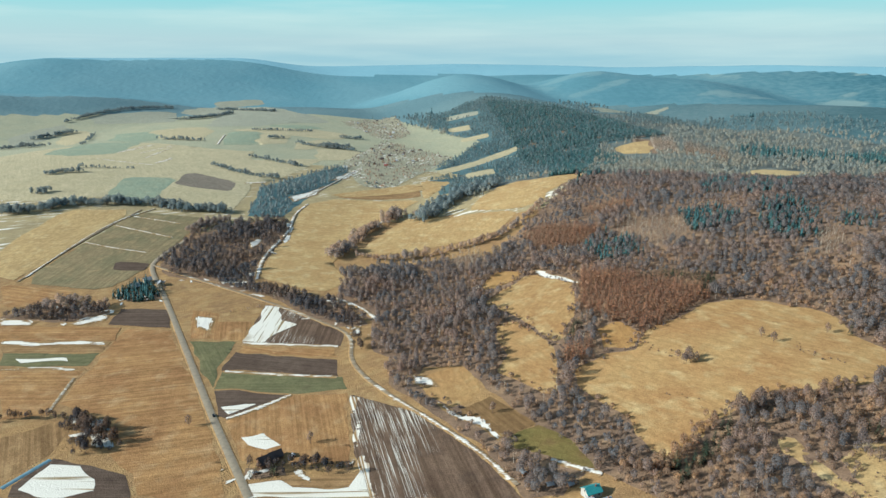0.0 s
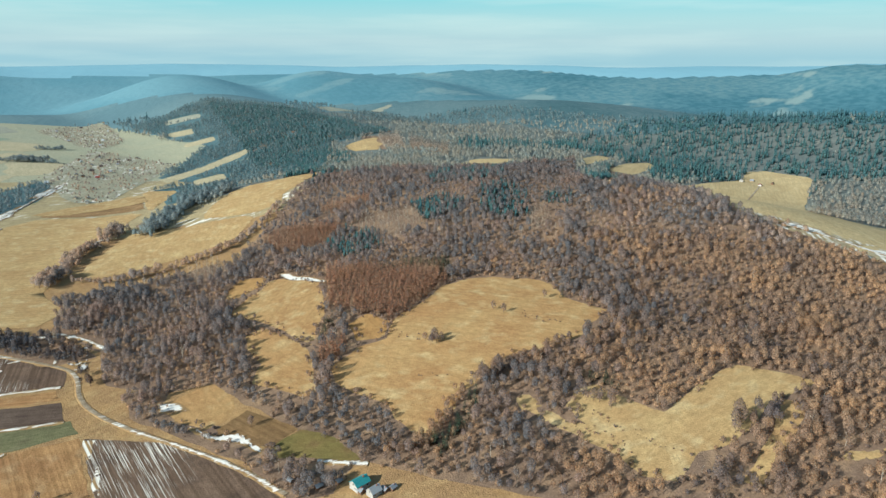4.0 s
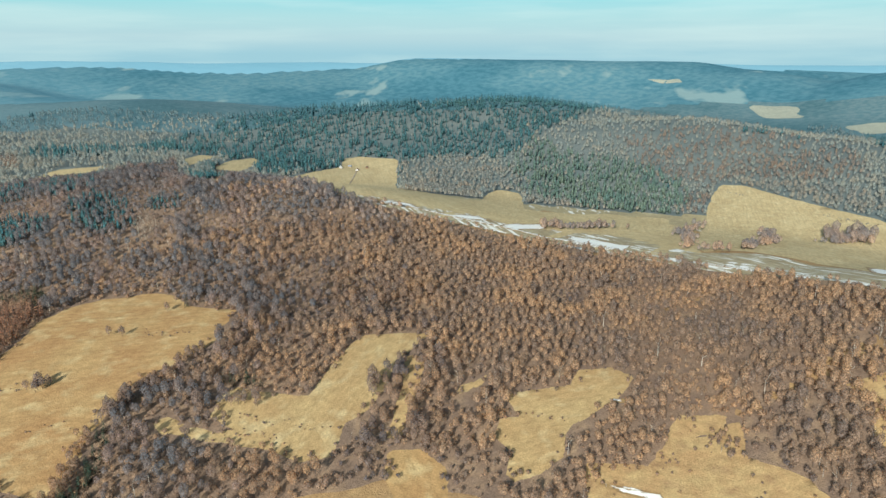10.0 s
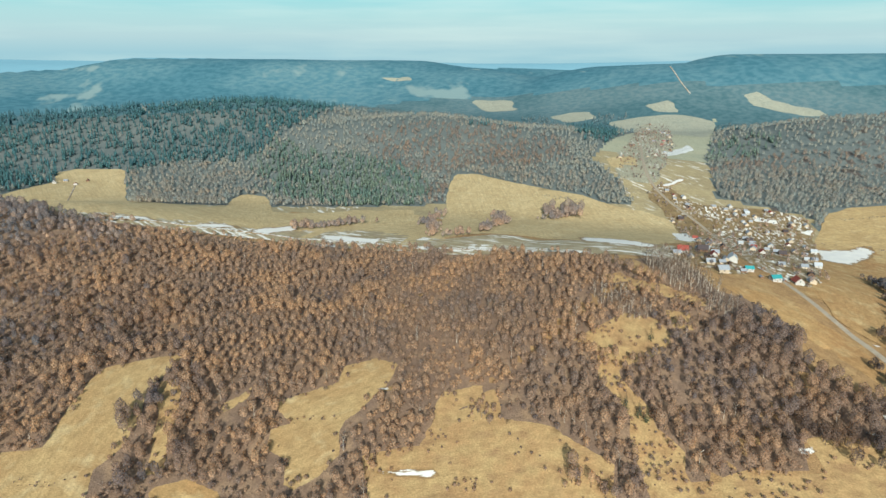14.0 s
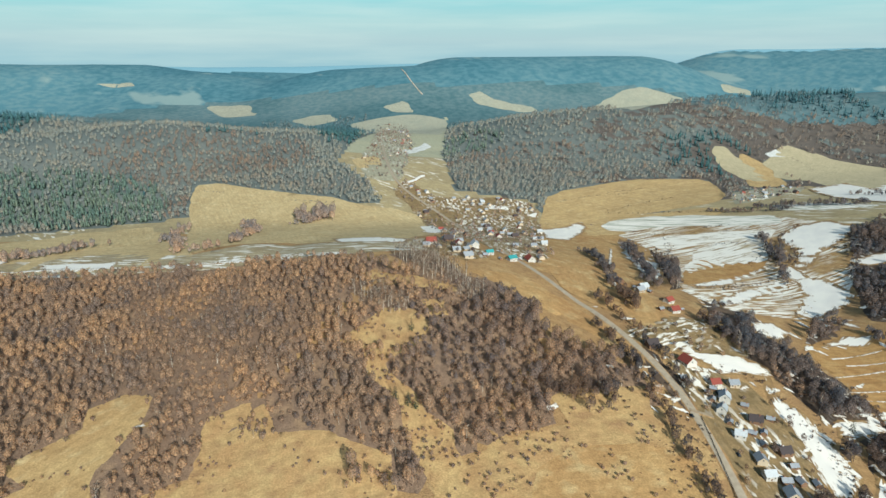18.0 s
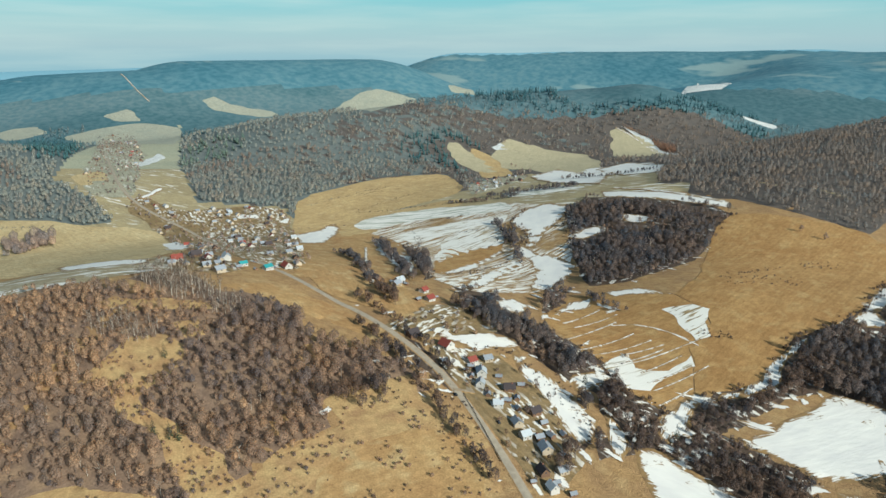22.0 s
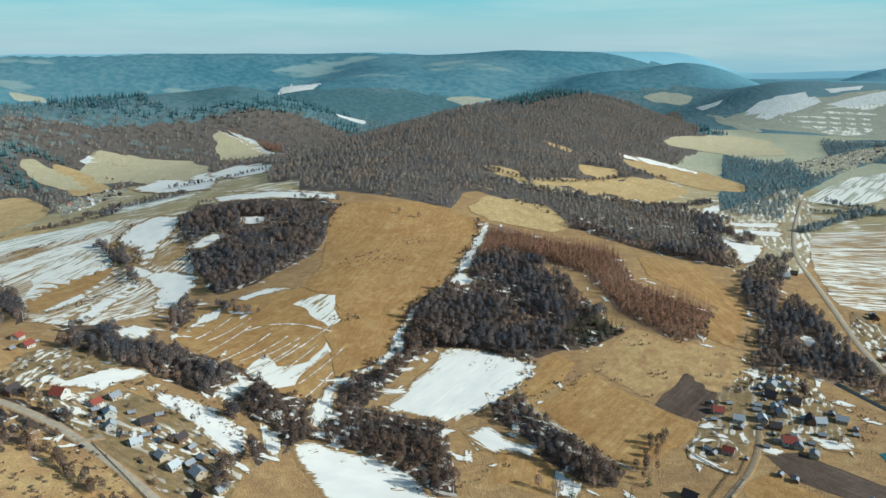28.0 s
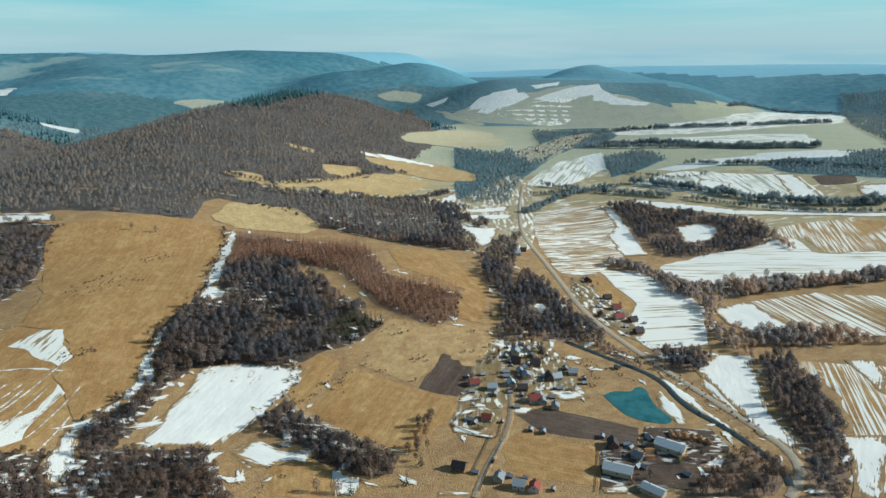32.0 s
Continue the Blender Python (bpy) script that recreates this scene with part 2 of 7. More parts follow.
SOILS = {
    "gold0": lambda t: land("dry_grass", (0.46, 0.275, 0.118), (0.36, 0.20, 0.088), (0.52, 0.35, 0.18), t, 0.5),
    "gold1": lambda t: land("dry_meadow", (0.475, 0.312, 0.135), (0.42, 0.25, 0.105), (0.57, 0.43, 0.215), t, 0.15),
    "gold2": lambda t: land("rusty_grass", (0.455, 0.28, 0.11), (0.39, 0.225, 0.085), (0.53, 0.36, 0.155), t, 0.25),
    "straw": lambda t: land("straw_grass", (0.51, 0.365, 0.17), (0.45, 0.30, 0.135), (0.60, 0.475, 0.255), t, 0.15),
    # Straw grass again, with valley haze painted in as paleness.
    "pale": lambda t: land("hazed_straw_grass", (0.59, 0.465, 0.25), (0.53, 0.405, 0.21), (0.66, 0.55, 0.315), t, 0.25),
    "tan": lambda t: land("stubble", (0.36, 0.23, 0.11), (0.30, 0.19, 0.09), (0.44, 0.30, 0.15), t, 0.7),
    "olive": lambda t: land("sprouting_field", (0.30, 0.24, 0.135), (0.23, 0.205, 0.115), (0.38, 0.29, 0.16), t, 0.4),
    "rust": lambda t: land("rusty_fallow", (0.25, 0.155, 0.07), (0.21, 0.135, 0.065), (0.29, 0.19, 0.09), t, 0.4),
    "dull": lambda t: land("damp_meadow", (0.22, 0.17, 0.06), (0.16, 0.15, 0.05), (0.20, 0.13, 0.06), t, 0.2),
    "crop": lambda t: land("winter_crop", (0.165, 0.165, 0.085), (0.20, 0.19, 0.095), (0.18, 0.165, 0.09), t, 0.3),
    "plough": lambda t: land("ploughed_soil", (0.12, 0.085, 0.065), (0.15, 0.11, 0.085), (0.10, 0.07, 0.055), t, 0.5),
    "furrow": lambda t: land("furrowed_soil_with_snow", (0.15, 0.10, 0.07), (0.19, 0.13, 0.09), (0.12, 0.085, 0.065), t, 0.7, (0.08, 60, 0.55)),
    "snowy0": lambda t: land("snow_streaked_stubble", (0.42, 0.28, 0.13), (0.34, 0.22, 0.10), (0.50, 0.38, 0.20), t, 0.4, (0.36, 120, 3.2)),
    "snowy1": lambda t: land("snow_covered_field", (0.40, 0.30, 0.16), (0.34, 0.25, 0.12), (0.48, 0.38, 0.20), t, 0.4, (0.66, 110, 3.6)),
    "snowy2": lambda t: land("snow_lined_grass", (0.46, 0.29, 0.115), (0.39, 0.235, 0.09), (0.52, 0.36, 0.155), t, 0.3, (0.33, 110, 2.2)),
    # Stubble under the snow greyed by painted haze.
    "farsnowy": lambda t: land("hazed_snow_streaked_meadow", (0.47, 0.47, 0.36), (0.42, 0.43, 0.34), (0.52, 0.52, 0.40), t, 0.2, (0.5, 130, 5.0)),
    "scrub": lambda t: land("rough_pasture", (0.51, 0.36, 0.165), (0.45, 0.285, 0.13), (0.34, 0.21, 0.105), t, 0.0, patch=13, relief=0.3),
    # From here to yardfar, distance haze is put into the colours.
    "farfield": lambda t: land("hazed_far_meadow", (0.53, 0.465, 0.295), (0.48, 0.425, 0.275), (0.59, 0.515, 0.34), t, 0.15),
    "farolive": lambda t: land("hazed_far_crop", (0.30, 0.365, 0.275), (0.34, 0.385, 0.28), (0.40, 0.42, 0.30), t, 0.15),
    "farpale": lambda t: land("hazed_far_stubble", (0.56, 0.49, 0.315), (0.50, 0.445, 0.29), (0.62, 0.545, 0.365), t, 0.2),
    "farplough": lambda t: land("hazed_ploughed_soil", (0.235, 0.205, 0.165), (0.27, 0.23, 0.185), (0.21, 0.185, 0.155), t, 0.3),
    "gold3": lambda t: land("hazed_hillside_grass", (0.56, 0.405, 0.19), (0.48, 0.34, 0.16), (0.63, 0.485, 0.255), t, 0.2),
    "offield": lambda t: land("hazed_distant_meadow", (0.40, 0.40, 0.315), (0.35, 0.365, 0.295), (0.45, 0.44, 0.34), t, 0.15),
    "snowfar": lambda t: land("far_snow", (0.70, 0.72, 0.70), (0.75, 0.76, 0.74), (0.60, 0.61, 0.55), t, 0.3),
    "yardfar": lambda t: land("hazed_village_ground", (0.42, 0.39, 0.28), (0.34, 0.335, 0.25), (0.48, 0.455, 0.34), t, 0.2, (0.1, 22, 6), patch=30),
    "marsh": lambda t: land("damp_valley_grass", (0.42, 0.35, 0.22), (0.36, 0.29, 0.17), (0.48, 0.42, 0.28), t, 0.3, (0.26, 40, 6)),
    "mud": lambda t: land("churned_mud", (0.085, 0.062, 0.05), (0.12, 0.085, 0.062), (0.17, 0.115, 0.08), t, 0.2, (0.12, 10, 4), patch=9),
    "yard": lambda t: land("village_ground", (0.32, 0.225, 0.11), (0.23, 0.17, 0.085), (0.40, 0.30, 0.165), t, 0.3, (0.2, 12, 4), patch=11),
    "snow0": lambda t: snow_cover("old_snow", t),
    "snow1": lambda t: snow_cover("old_snow", t),
    "asphalt": lambda t: plain("worn_asphalt", (0.40, 0.335, 0.245), (0.32, 0.265, 0.195), 3.0, 0.9),
    "track": lambda t: land("dirt_track", (0.36, 0.29, 0.20), (0.28, 0.22, 0.15), (0.44, 0.38, 0.29), t, 0.2, (0.12, 14, 1.6)),
    "stream": lambda t: plain("stream_water", (0.035, 0.045, 0.05), (0.05, 0.055, 0.05), 4.0, 0.12),
    "ice": lambda t: plain("ditch_ice", (0.16, 0.27, 0.33), (0.22, 0.33, 0.38), 3.0, 0.2),
}
SOIL_MADE = {}


def soil(kind, turn=0.0, calm=False):
    """The material of a kind of land, by the heading of its rows; calm: without small relief."""
    key = (kind, round(turn / 15) * 15 % 180, calm)
    if key not in SOIL_MADE:
        SOIL_MADE[key] = SOILS[kind](key[1])
        for node in SOIL_MADE[key].node_tree.nodes:
            if calm and node.type == "BUMP":
                node.inputs["Strength"].default_value = 0.1
    return SOIL_MADE[key]


M_GROUND = land("winter_pasture", (0.43, 0.275, 0.122), (0.34, 0.215, 0.105), (0.49, 0.345, 0.165), 30, 0.0, patch=24, relief=0.5)
# Paler, greyer pasture copies: distance haze is put into the colour.
M_MIDGROUND = land("hazed_hill_pasture", (0.44, 0.36, 0.20), (0.36, 0.295, 0.17), (0.50, 0.42, 0.245), 30, 0.0, (0.1, 40, 8), patch=50, relief=0.06)
M_FARGROUND = land("hazed_far_pasture", (0.44, 0.43, 0.30), (0.39, 0.40, 0.29), (0.50, 0.475, 0.335), 30, 0.0, patch=70, relief=0.06)
M_FLOOR = land("leaf_litter", (0.28, 0.19, 0.125), (0.215, 0.15, 0.108), (0.385, 0.265, 0.16), 0, 0.0, patch=30, relief=0.5)
# Dark copy of the litter: the wood's shade is put into the colour.
M_FLOORDARK = land("shade_darkened_litter", (0.125, 0.088, 0.063), (0.09, 0.07, 0.055), (0.17, 0.118, 0.078), 0, 0.0, (0.06, 16, 5), patch=20, relief=0.4)
M_HILLFLOOR = land("hill_leaf_litter", (0.15, 0.128, 0.11), (0.125, 0.113, 0.103), (0.18, 0.15, 0.122), 0, 0.0, patch=30, relief=0.5)
# Woodland in steps: distance haze put into the colours, glow added for airlight.
M_MIDWOOD = wooded("hill_woodland", (0.13, 0.152, 0.142), (0.155, 0.175, 0.162), (0.185, 0.195, 0.172), size=11)
M_HILLWOOD = wooded("hazy_hill_woodland", (0.06, 0.125, 0.14), (0.095, 0.165, 0.18), (0.145, 0.205, 0.21), size=22, haze_tones=((0.13, 0.215, 0.24), (0.165, 0.25, 0.265)))
M_DISTANT = wooded("hazed_distant_woodland", (0.048, 0.125, 0.155), (0.075, 0.165, 0.195), (0.12, 0.205, 0.22), (0.19, 0.26, 0.25), size=34, glow=0.22, haze_tones=((0.115, 0.235, 0.275), (0.145, 0.265, 0.30)))
M_HORIZON = wooded("hazed_horizon_woodland", (0.185, 0.33, 0.38), (0.19, 0.335, 0.385), (0.20, 0.345, 0.39), size=90, glow=0.35)
M_TWIG = twig("bare_twigs", (0.34, 0.227, 0.157), (0.18, 0.15, 0.147), (0.435, 0.27, 0.153), through_light=0.35)
# Dark, bluish twigs: the shaded side of the woods put into the colour.
M_TWIGSHADE = twig("shade_darkened_twigs", (0.145, 0.102, 0.08), (0.06, 0.058, 0.066), (0.195, 0.122, 0.077))
# Pale scrub twigs, brightened further to stand for full front light.
M_TWIGPALE = twig("front_lit_scrub_twigs", (0.47, 0.305, 0.185), (0.29, 0.215, 0.17), (0.56, 0.35, 0.19), through_light=0.35)
M_TWIGHILL = twig("oak_twigs_on_hill", (0.27, 0.22, 0.18), (0.205, 0.20, 0.19), (0.315, 0.235, 0.17), vary=0.12, through_light=0.25)
# The shaded twigs further off, lifted a little for haze.
M_TWIGSHADEFAR = twig("shade_darkened_twigs_far", (0.165, 0.13, 0.115), (0.092, 0.099, 0.115), (0.21, 0.148, 0.112), vary=0.25)
# Next four: twigs by distance, with haze put into the colour.
M_TWIGMID = twig("lightly_hazed_twigs", (0.43, 0.315, 0.24), (0.275, 0.245, 0.235), (0.54, 0.35, 0.215), vary=0.2, through_light=0.25)
M_HEDGEFAR = twig("hazed_hedge_twigs", (0.235, 0.275, 0.275), (0.20, 0.255, 0.265), (0.26, 0.28, 0.265), vary=0.1)
M_TWIGFAR = twig("hazed_twigs_uphill", (0.35, 0.345, 0.285), (0.28, 0.315, 0.295), (0.41, 0.35, 0.265), vary=0.1, through_light=0.25)
M_TWIGOFF = twig("hazed_twigs_distant", (0.19, 0.25, 0.255), (0.16, 0.235, 0.245), (0.22, 0.25, 0.235), vary=0.1, through_light=0.25)
M_LARCH = twig("larch_twigs", (0.56, 0.27, 0.145), (0.45, 0.225, 0.13), (0.50, 0.29, 0.165), through_light=0.3, airy=0.12)
M_TWIGNORTH = twig("hornbeam_twigs", (0.24, 0.195, 0.175), (0.155, 0.157, 0.168), (0.31, 0.21, 0.165))
M_PINE = twig("pine_needles", (0.05, 0.07, 0.04), (0.075, 0.085, 0.04), (0.045, 0.065, 0.045), through_light=0.15, airy=0.2)
# Needle colours paled and blued to stand for haze on the hills.
M_PINEFAR = twig("hazed_spruce_uphill", (0.075, 0.165, 0.175), (0.10, 0.185, 0.18), (0.068, 0.15, 0.168), vary=0.2, through_light=0.15, airy=0.2)
M_PINEHILL = twig("hazed_pine_uphill", (0.155, 0.22, 0.175), (0.195, 0.24, 0.175), (0.135, 0.205, 0.175), vary=0.2, through_light=0.15, airy=0.2)
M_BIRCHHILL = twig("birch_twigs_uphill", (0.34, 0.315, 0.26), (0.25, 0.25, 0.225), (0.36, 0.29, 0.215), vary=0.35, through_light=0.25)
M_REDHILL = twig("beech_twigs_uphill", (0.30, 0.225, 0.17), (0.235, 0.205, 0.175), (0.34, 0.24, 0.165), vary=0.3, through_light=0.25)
# Distant spruce, with more blue haze painted in.
M_PINEOFF = twig("hazed_spruce_distant", (0.08, 0.175, 0.20), (0.10, 0.185, 0.20), (0.075, 0.165, 0.19), vary=0.1, through_light=0.15, airy=0.2)
M_BARK = plain("bark", (0.14, 0.10, 0.075), (0.09, 0.07, 0.06), 0.6, 0.95)
M_BIRCH = plain("birch_bark", (0.60, 0.54, 0.44), (0.40, 0.34, 0.28), 0.8, 0.8)

# ---------------------------------------------------------------- lie of the land
REACH = 4850.0


def ridge(x, y, line, width):
    """Height of a ridge that follows a line of (x, y, top) and falls off over its width."""
    best = np.zeros_like(x)
    for (ax, ay, ah), (bx, by, bh) in zip(line[:-1], line[1:]):
        vx, vy = bx - ax, by - ay
        s = np.clip(((x - ax) * vx + (y - ay) * vy) / (vx * vx + vy * vy), 0, 1)
        d2 = (x - ax - s * vx) ** 2 + (y - ay - s * vy) ** 2
        best = np.maximum(best, (ah + s * (bh - ah)) * np.exp(-d2 / (width * width)))
    return best


RIDGES = []


def hill(width, *line):
    RIDGES.append((width, line))


hill(310, (335, 1168, 70), (496, 898, 98), (652, 665, 87), (739, 331, 38), (682, 275, 46), (670, 81, 61), (611, -59, 81), (546, -152, 62))
hill(256, (303, 633, 40), (394, 427, 40), (466, 215, 46), (472, -25, 43))
hill(446, (135, 3572, 186), (212, 2982, 113), (412, 2532, 99), (625, 1784, 61), (625, 1347, 72))
hill(567, (860, 3728, 197), (1212, 3541, 164))
hill(702, (1529, 2568, 90), (1348, 2854, 77))
hill(486, (1760, 2136, 31), (1914, 1708, 73), (2122, 1184, 112), (2157, 964, 90))
hill(446, (1775, 725, 77), (1829, 476, 98), (1811, 207, 75), (1552, -23, 50))
hill(608, (3502, 2543, 240), (3945, 1031, 226), (3768, 663, 188))
hill(567, (3574, -67, 208), (3381, -422, 224), (3429, -655, 264), (3323, -1530, 272))
hill(405, (1990, -376, 41), (2026, -748, 98), (2133, -1424, 136), (1958, -1859, 164), (1860, -1957, 182))
hill(216, (1375, -486, -31), (1358, -752, -1))
hill(608, (3722, -2369, 310), (2305, -3860, 315))
hill(567, (1792, -3093, 236), (1983, -2668, 162), (1324, -3768, 301), (1009, -4209, 314), (671, -4615, 318))
hill(405, (656, -2269, 163), (715, -1895, 140), (688, -1467, 118), (664, -1176, 100), (622, -964, 87))
hill(284, (521, -884, 53), (345, -995, 43), (221, -919, 9))
hill(230, (403, -607, 49), (198, -729, 40), (101, -858, 30))
hill(351, (459, -1972, 46), (153, -1951, 24))
hill(513, (451, -3546, 259), (721, -3416, 220))
hill(446, (-475, -3374, 241), (-701, -3163, 180), (-65, -3156, 183))
hill(675, (2023, -3540, 282), (1594, -4024, 322))
hill(567, (-885, 1437, 46), (-725, 1891, 46), (-733, 2898, 61))
hill(702, (-1854, 2657, 142), (-1666, 2779, 125))
hill(810, (-2151, 3852, 261), (-1370, 4370, 260))
hill(675, (-924, -1802, 40), (-1044, -2711, 54))


def swell(x, y, size, seed):
    """Smooth rolling relief, -1 to 1."""
    a = np.sin(x / size + seed) * np.cos(y / (size * 1.23) - seed * 1.7)
    b = np.sin((x + y) / (size * 1.71) + 2.1 * seed) * np.sin((x - 0.6 * y) / (size * 0.83) + seed)
    return 0.6 * a + 0.4 * b


def height(x, y):
    x, y = np.asarray(x, float), np.asarray(y, float)
    total = np.zeros_like(x)
    for width, line in RIDGES:
        total = total + ridge(x, y, line, width) ** 5
    r = np.hypot(x, y)
    far = np.clip((r - 3100) / 1650, 0, 1)
    far = far * far * (3 - 2 * far)
    rim = far * (212 + 30 * swell(x, y, 560, 1.3))
    total = (total ** 1.6 + rim ** 8) ** 0.125
    rough = np.clip(r / 1200, 0.15, 1.0)
    return total + rough * (2.6 * swell(x, y, 120, 0.4) + 4.0 * swell(x, y, 280, 2.2))

# ---------------------------------------------------------------- plan: plots, woods, tree rows, roads, houses (metres)
PARCELS = []


def plot(kind, name, turn, *corners):
    PARCELS.append((kind, name, turn, list(corners)))


plot("gold1", "meadow", None, (597, -189), (991, -328), (1006, -409), (774, -370), (570, -287), (478, -280), (445, -252), (492, -246), (552, -229), (592, -216))
plot("gold1", "meadow", None, (1010, -389), (1043, -455), (1051, -537), (1061, -664), (998, -648), (940, -480), (924, -412), (890, -360))
plot("straw", "valley_floor", None, (941, 1039), (728, 644), (1039, 808), (901, 610), (974, 569), (950, 460), (999, 411), (1047, 368), (1027, 264), (960, 207), (721, 156), (716, 223), (727, 299), (739, 383), (715, 452), (688, 520), (660, 586), (684, 704))
plot("marsh", "valley_floor", None, (676, 604), (709, 571), (726, 529), (775, 489), (789, 408), (826, 357), (838, 262), (756, 166), (800, 100), (726, -18), (738, -97), (644, -87), (650, -18), (682, 89), (675, 141), (707, 220), (721, 296), (734, 380), (712, 450), (683, 516), (662, 561))
plot("straw", "meadow", None, (922, 1002), (1021, 1047), (1165, 1082), (1272, 1170), (1312, 1152), (1311, 1021), (1197, 943), (741, 575), (695, 578), (678, 601), (695, 665), (940, 967))
plot("straw", "meadow", None, (838, 504), (1082, 637), (1141, 639), (1132, 584), (981, 502), (855, 419), (792, 419), (806, 453), (820, 479))
plot("straw", "meadow", None, (882, 308), (999, 341), (1059, 327), (1073, 286), (969, 249), (905, 240), (893, 279))
plot("straw", "meadow", None, (920, 203), (1241, 261), (1350, 268), (1350, 223), (1292, 159), (1232, 73), (1190, -3), (1139, -46), (1113, -101), (1071, -136), (989, -148), (829, -137), (721, -70), (726, -18), (750, 9), (790, 53), (805, 94), (803, 134), (764, 165))
plot("straw", "meadow", None, (871, 1273), (1019, 1410), (1022, 1341), (831, 1186))
plot("straw", "meadow", None, (849, 1143), (975, 1248), (1087, 1297), (1044, 1223), (893, 1102))
plot("snow0", "snow_patch", None, (683, 577), (722, 544), (715, 517), (676, 554))
plot("snow0", "snow_patch", None, (739, 503), (772, 470), (769, 436), (732, 471))
plot("snow0", "snow_patch", None, (751, 427), (831, 398), (810, 379), (753, 398))
plot("snow0", "snow_patch", None, (790, 341), (777, 250), (740, 241), (746, 306))
plot("snow0", "snow_patch", None, (699, 146), (731, 128), (726, 93), (702, 92), (683, 136))
plot("snow0", "snow_patch", None, (695, 62), (674, 13), (660, 14), (671, 60))
plot("snow0", "snow_patch", None, (726, 205), (713, 165), (699, 172))
plot("gold1", "meadow", None, (45, 677), (97, 760), (114, 757), (146, 711), (134, 630), (106, 558), (92, 581), (76, 625))
plot("gold2", "meadow", None, (44, 743), (69, 785), (99, 774), (90, 753), (53, 718))
plot("gold1", "meadow", None, (52, 614), (70, 622), (102, 553), (99, 521), (89, 476), (78, 478), (60, 502), (44, 520), (56, 549), (50, 580))
plot("gold1", "meadow", None, (-28, 515), (-5, 526), (17, 532), (26, 521), (33, 489), (21, 472), (7, 470), (-12, 490))
plot("rust", "field", None, (11, 462), (39, 480), (69, 437), (48, 423), (36, 425))
plot("dull", "field", None, (47, 423), (70, 436), (90, 416), (98, 388), (101, 373), (77, 394), (48, 409))
plot("snow0", "snow_patch", None, (-28, 523), (-9, 518), (-5, 502), (-23, 505))
plot("snow0", "snow_patch", None, (-9, 482), (3, 472), (11, 460), (28, 451), (44, 428), (41, 422), (23, 439), (11, 452), (-4, 466))
plot("snow0", "snow_strip", None, (110, 778), (133, 746), (155, 711), (151, 702), (124, 734), (109, 760))
plot("gold1", "meadow", None, (111, 512), (141, 532), (168, 534), (184, 563), (216, 581), (252, 612), (279, 618), (312, 609), (352, 577), (359, 552), (352, 530), (363, 498), (371, 484), (350, 470), (331, 461), (317, 447), (287, 443), (260, 448), (234, 444), (209, 430), (191, 416), (174, 395), (153, 385), (141, 389), (134, 415), (137, 433), (118, 459), (108, 488))
plot("gold2", "meadow", None, (144, 578), (167, 589), (182, 563), (167, 535), (144, 543))
plot("straw", "meadow", None, (225, 397), (235, 391), (235, 372), (242, 346), (248, 341), (250, 365), (269, 383), (282, 379), (293, 344), (302, 323), (326, 330), (364, 343), (391, 346), (410, 323), (422, 300), (397, 295), (365, 290), (334, 277), (309, 273), (292, 276), (270, 265), (261, 262), (247, 278), (247, 302), (238, 327), (228, 355), (219, 377))
plot("straw", "meadow", None, (372, 199), (383, 187), (404, 165), (426, 168), (438, 147), (436, 126), (415, 126), (400, 129), (379, 134), (362, 144), (352, 144), (331, 137), (313, 142), (299, 152), (302, 160), (321, 167), (329, 183), (345, 190), (355, 180), (363, 190))
plot("straw", "meadow", None, (352, 230), (366, 233), (387, 222), (373, 218), (361, 223))
plot("gold1", "meadow", None, (286, 235), (296, 219), (294, 200), (284, 187), (263, 175), (245, 193), (268, 225))
plot("scrub", "rough_pasture", None, (380, 296), (390, 280), (350, 260), (316, 245), (297, 234), (293, 243), (323, 259), (345, 270))
plot("scrub", "rough_pasture", None, (331, 120), (346, 93), (365, 89), (401, 88), (412, 56), (380, 41), (378, 14), (360, -6), (351, -24), (315, -25), (272, 101))
plot("scrub", "rough_pasture", None, (468, -1), (488, -19), (507, -39), (500, -61), (475, -71), (458, -60), (446, -42), (431, -32), (411, -35), (398, -44), (381, -49), (364, -65), (346, -63), (325, -69), (282, -67), (286, -35), (321, -43), (358, -37), (389, -32), (418, -19), (450, -17))
plot("scrub", "rough_pasture", None, (582, -19), (589, -35), (567, -59), (551, -98), (526, -104), (541, -71), (553, -33))
plot("scrub", "rough_pasture", None, (518, -67), (513, -84), (489, -85), (491, -71))
plot("gold1", "meadow", None, (582, -119), (579, -156), (560, -178), (520, -197), (483, -213), (448, -226), (428, -213), (461, -199), (490, -181), (514, -165), (544, -142))
plot("scrub", "rough_pasture", None, (383, -134), (395, -154), (390, -172), (395, -207), (366, -201), (350, -213), (335, -219), (312, -220), (270, -200), (283, -64), (333, -67), (345, -80), (358, -101), (355, -125), (362, -139))
plot("gold1", "meadow", None, (324, -109), (340, -135), (337, -177), (329, -202), (312, -210), (299, -207), (270, -190), (280, -90))
plot("snow0", "snow_patch", None, (320, 109), (322, 96), (327, 77), (322, 72), (319, 78), (316, 94))
plot("snow0", "snow_patch", None, (398, 134), (406, 121), (401, 117), (396, 128))
plot("gold1", "meadow", None, (982, -320), (1026, -445), (926, -422), (801, -383), (542, -285), (487, -268), (510, -225), (561, -200), (636, -208))
plot("marsh", "valley_floor", None, (87, -1200), (-48, -1602), (-85, -1431), (-59, -900), (-15, -814), (29, -847), (76, -994))
plot("snowy0", "field", 100, (-76, 493), (-66, 487), (-54, 420), (-43, 362), (-50, 362), (-62, 413))
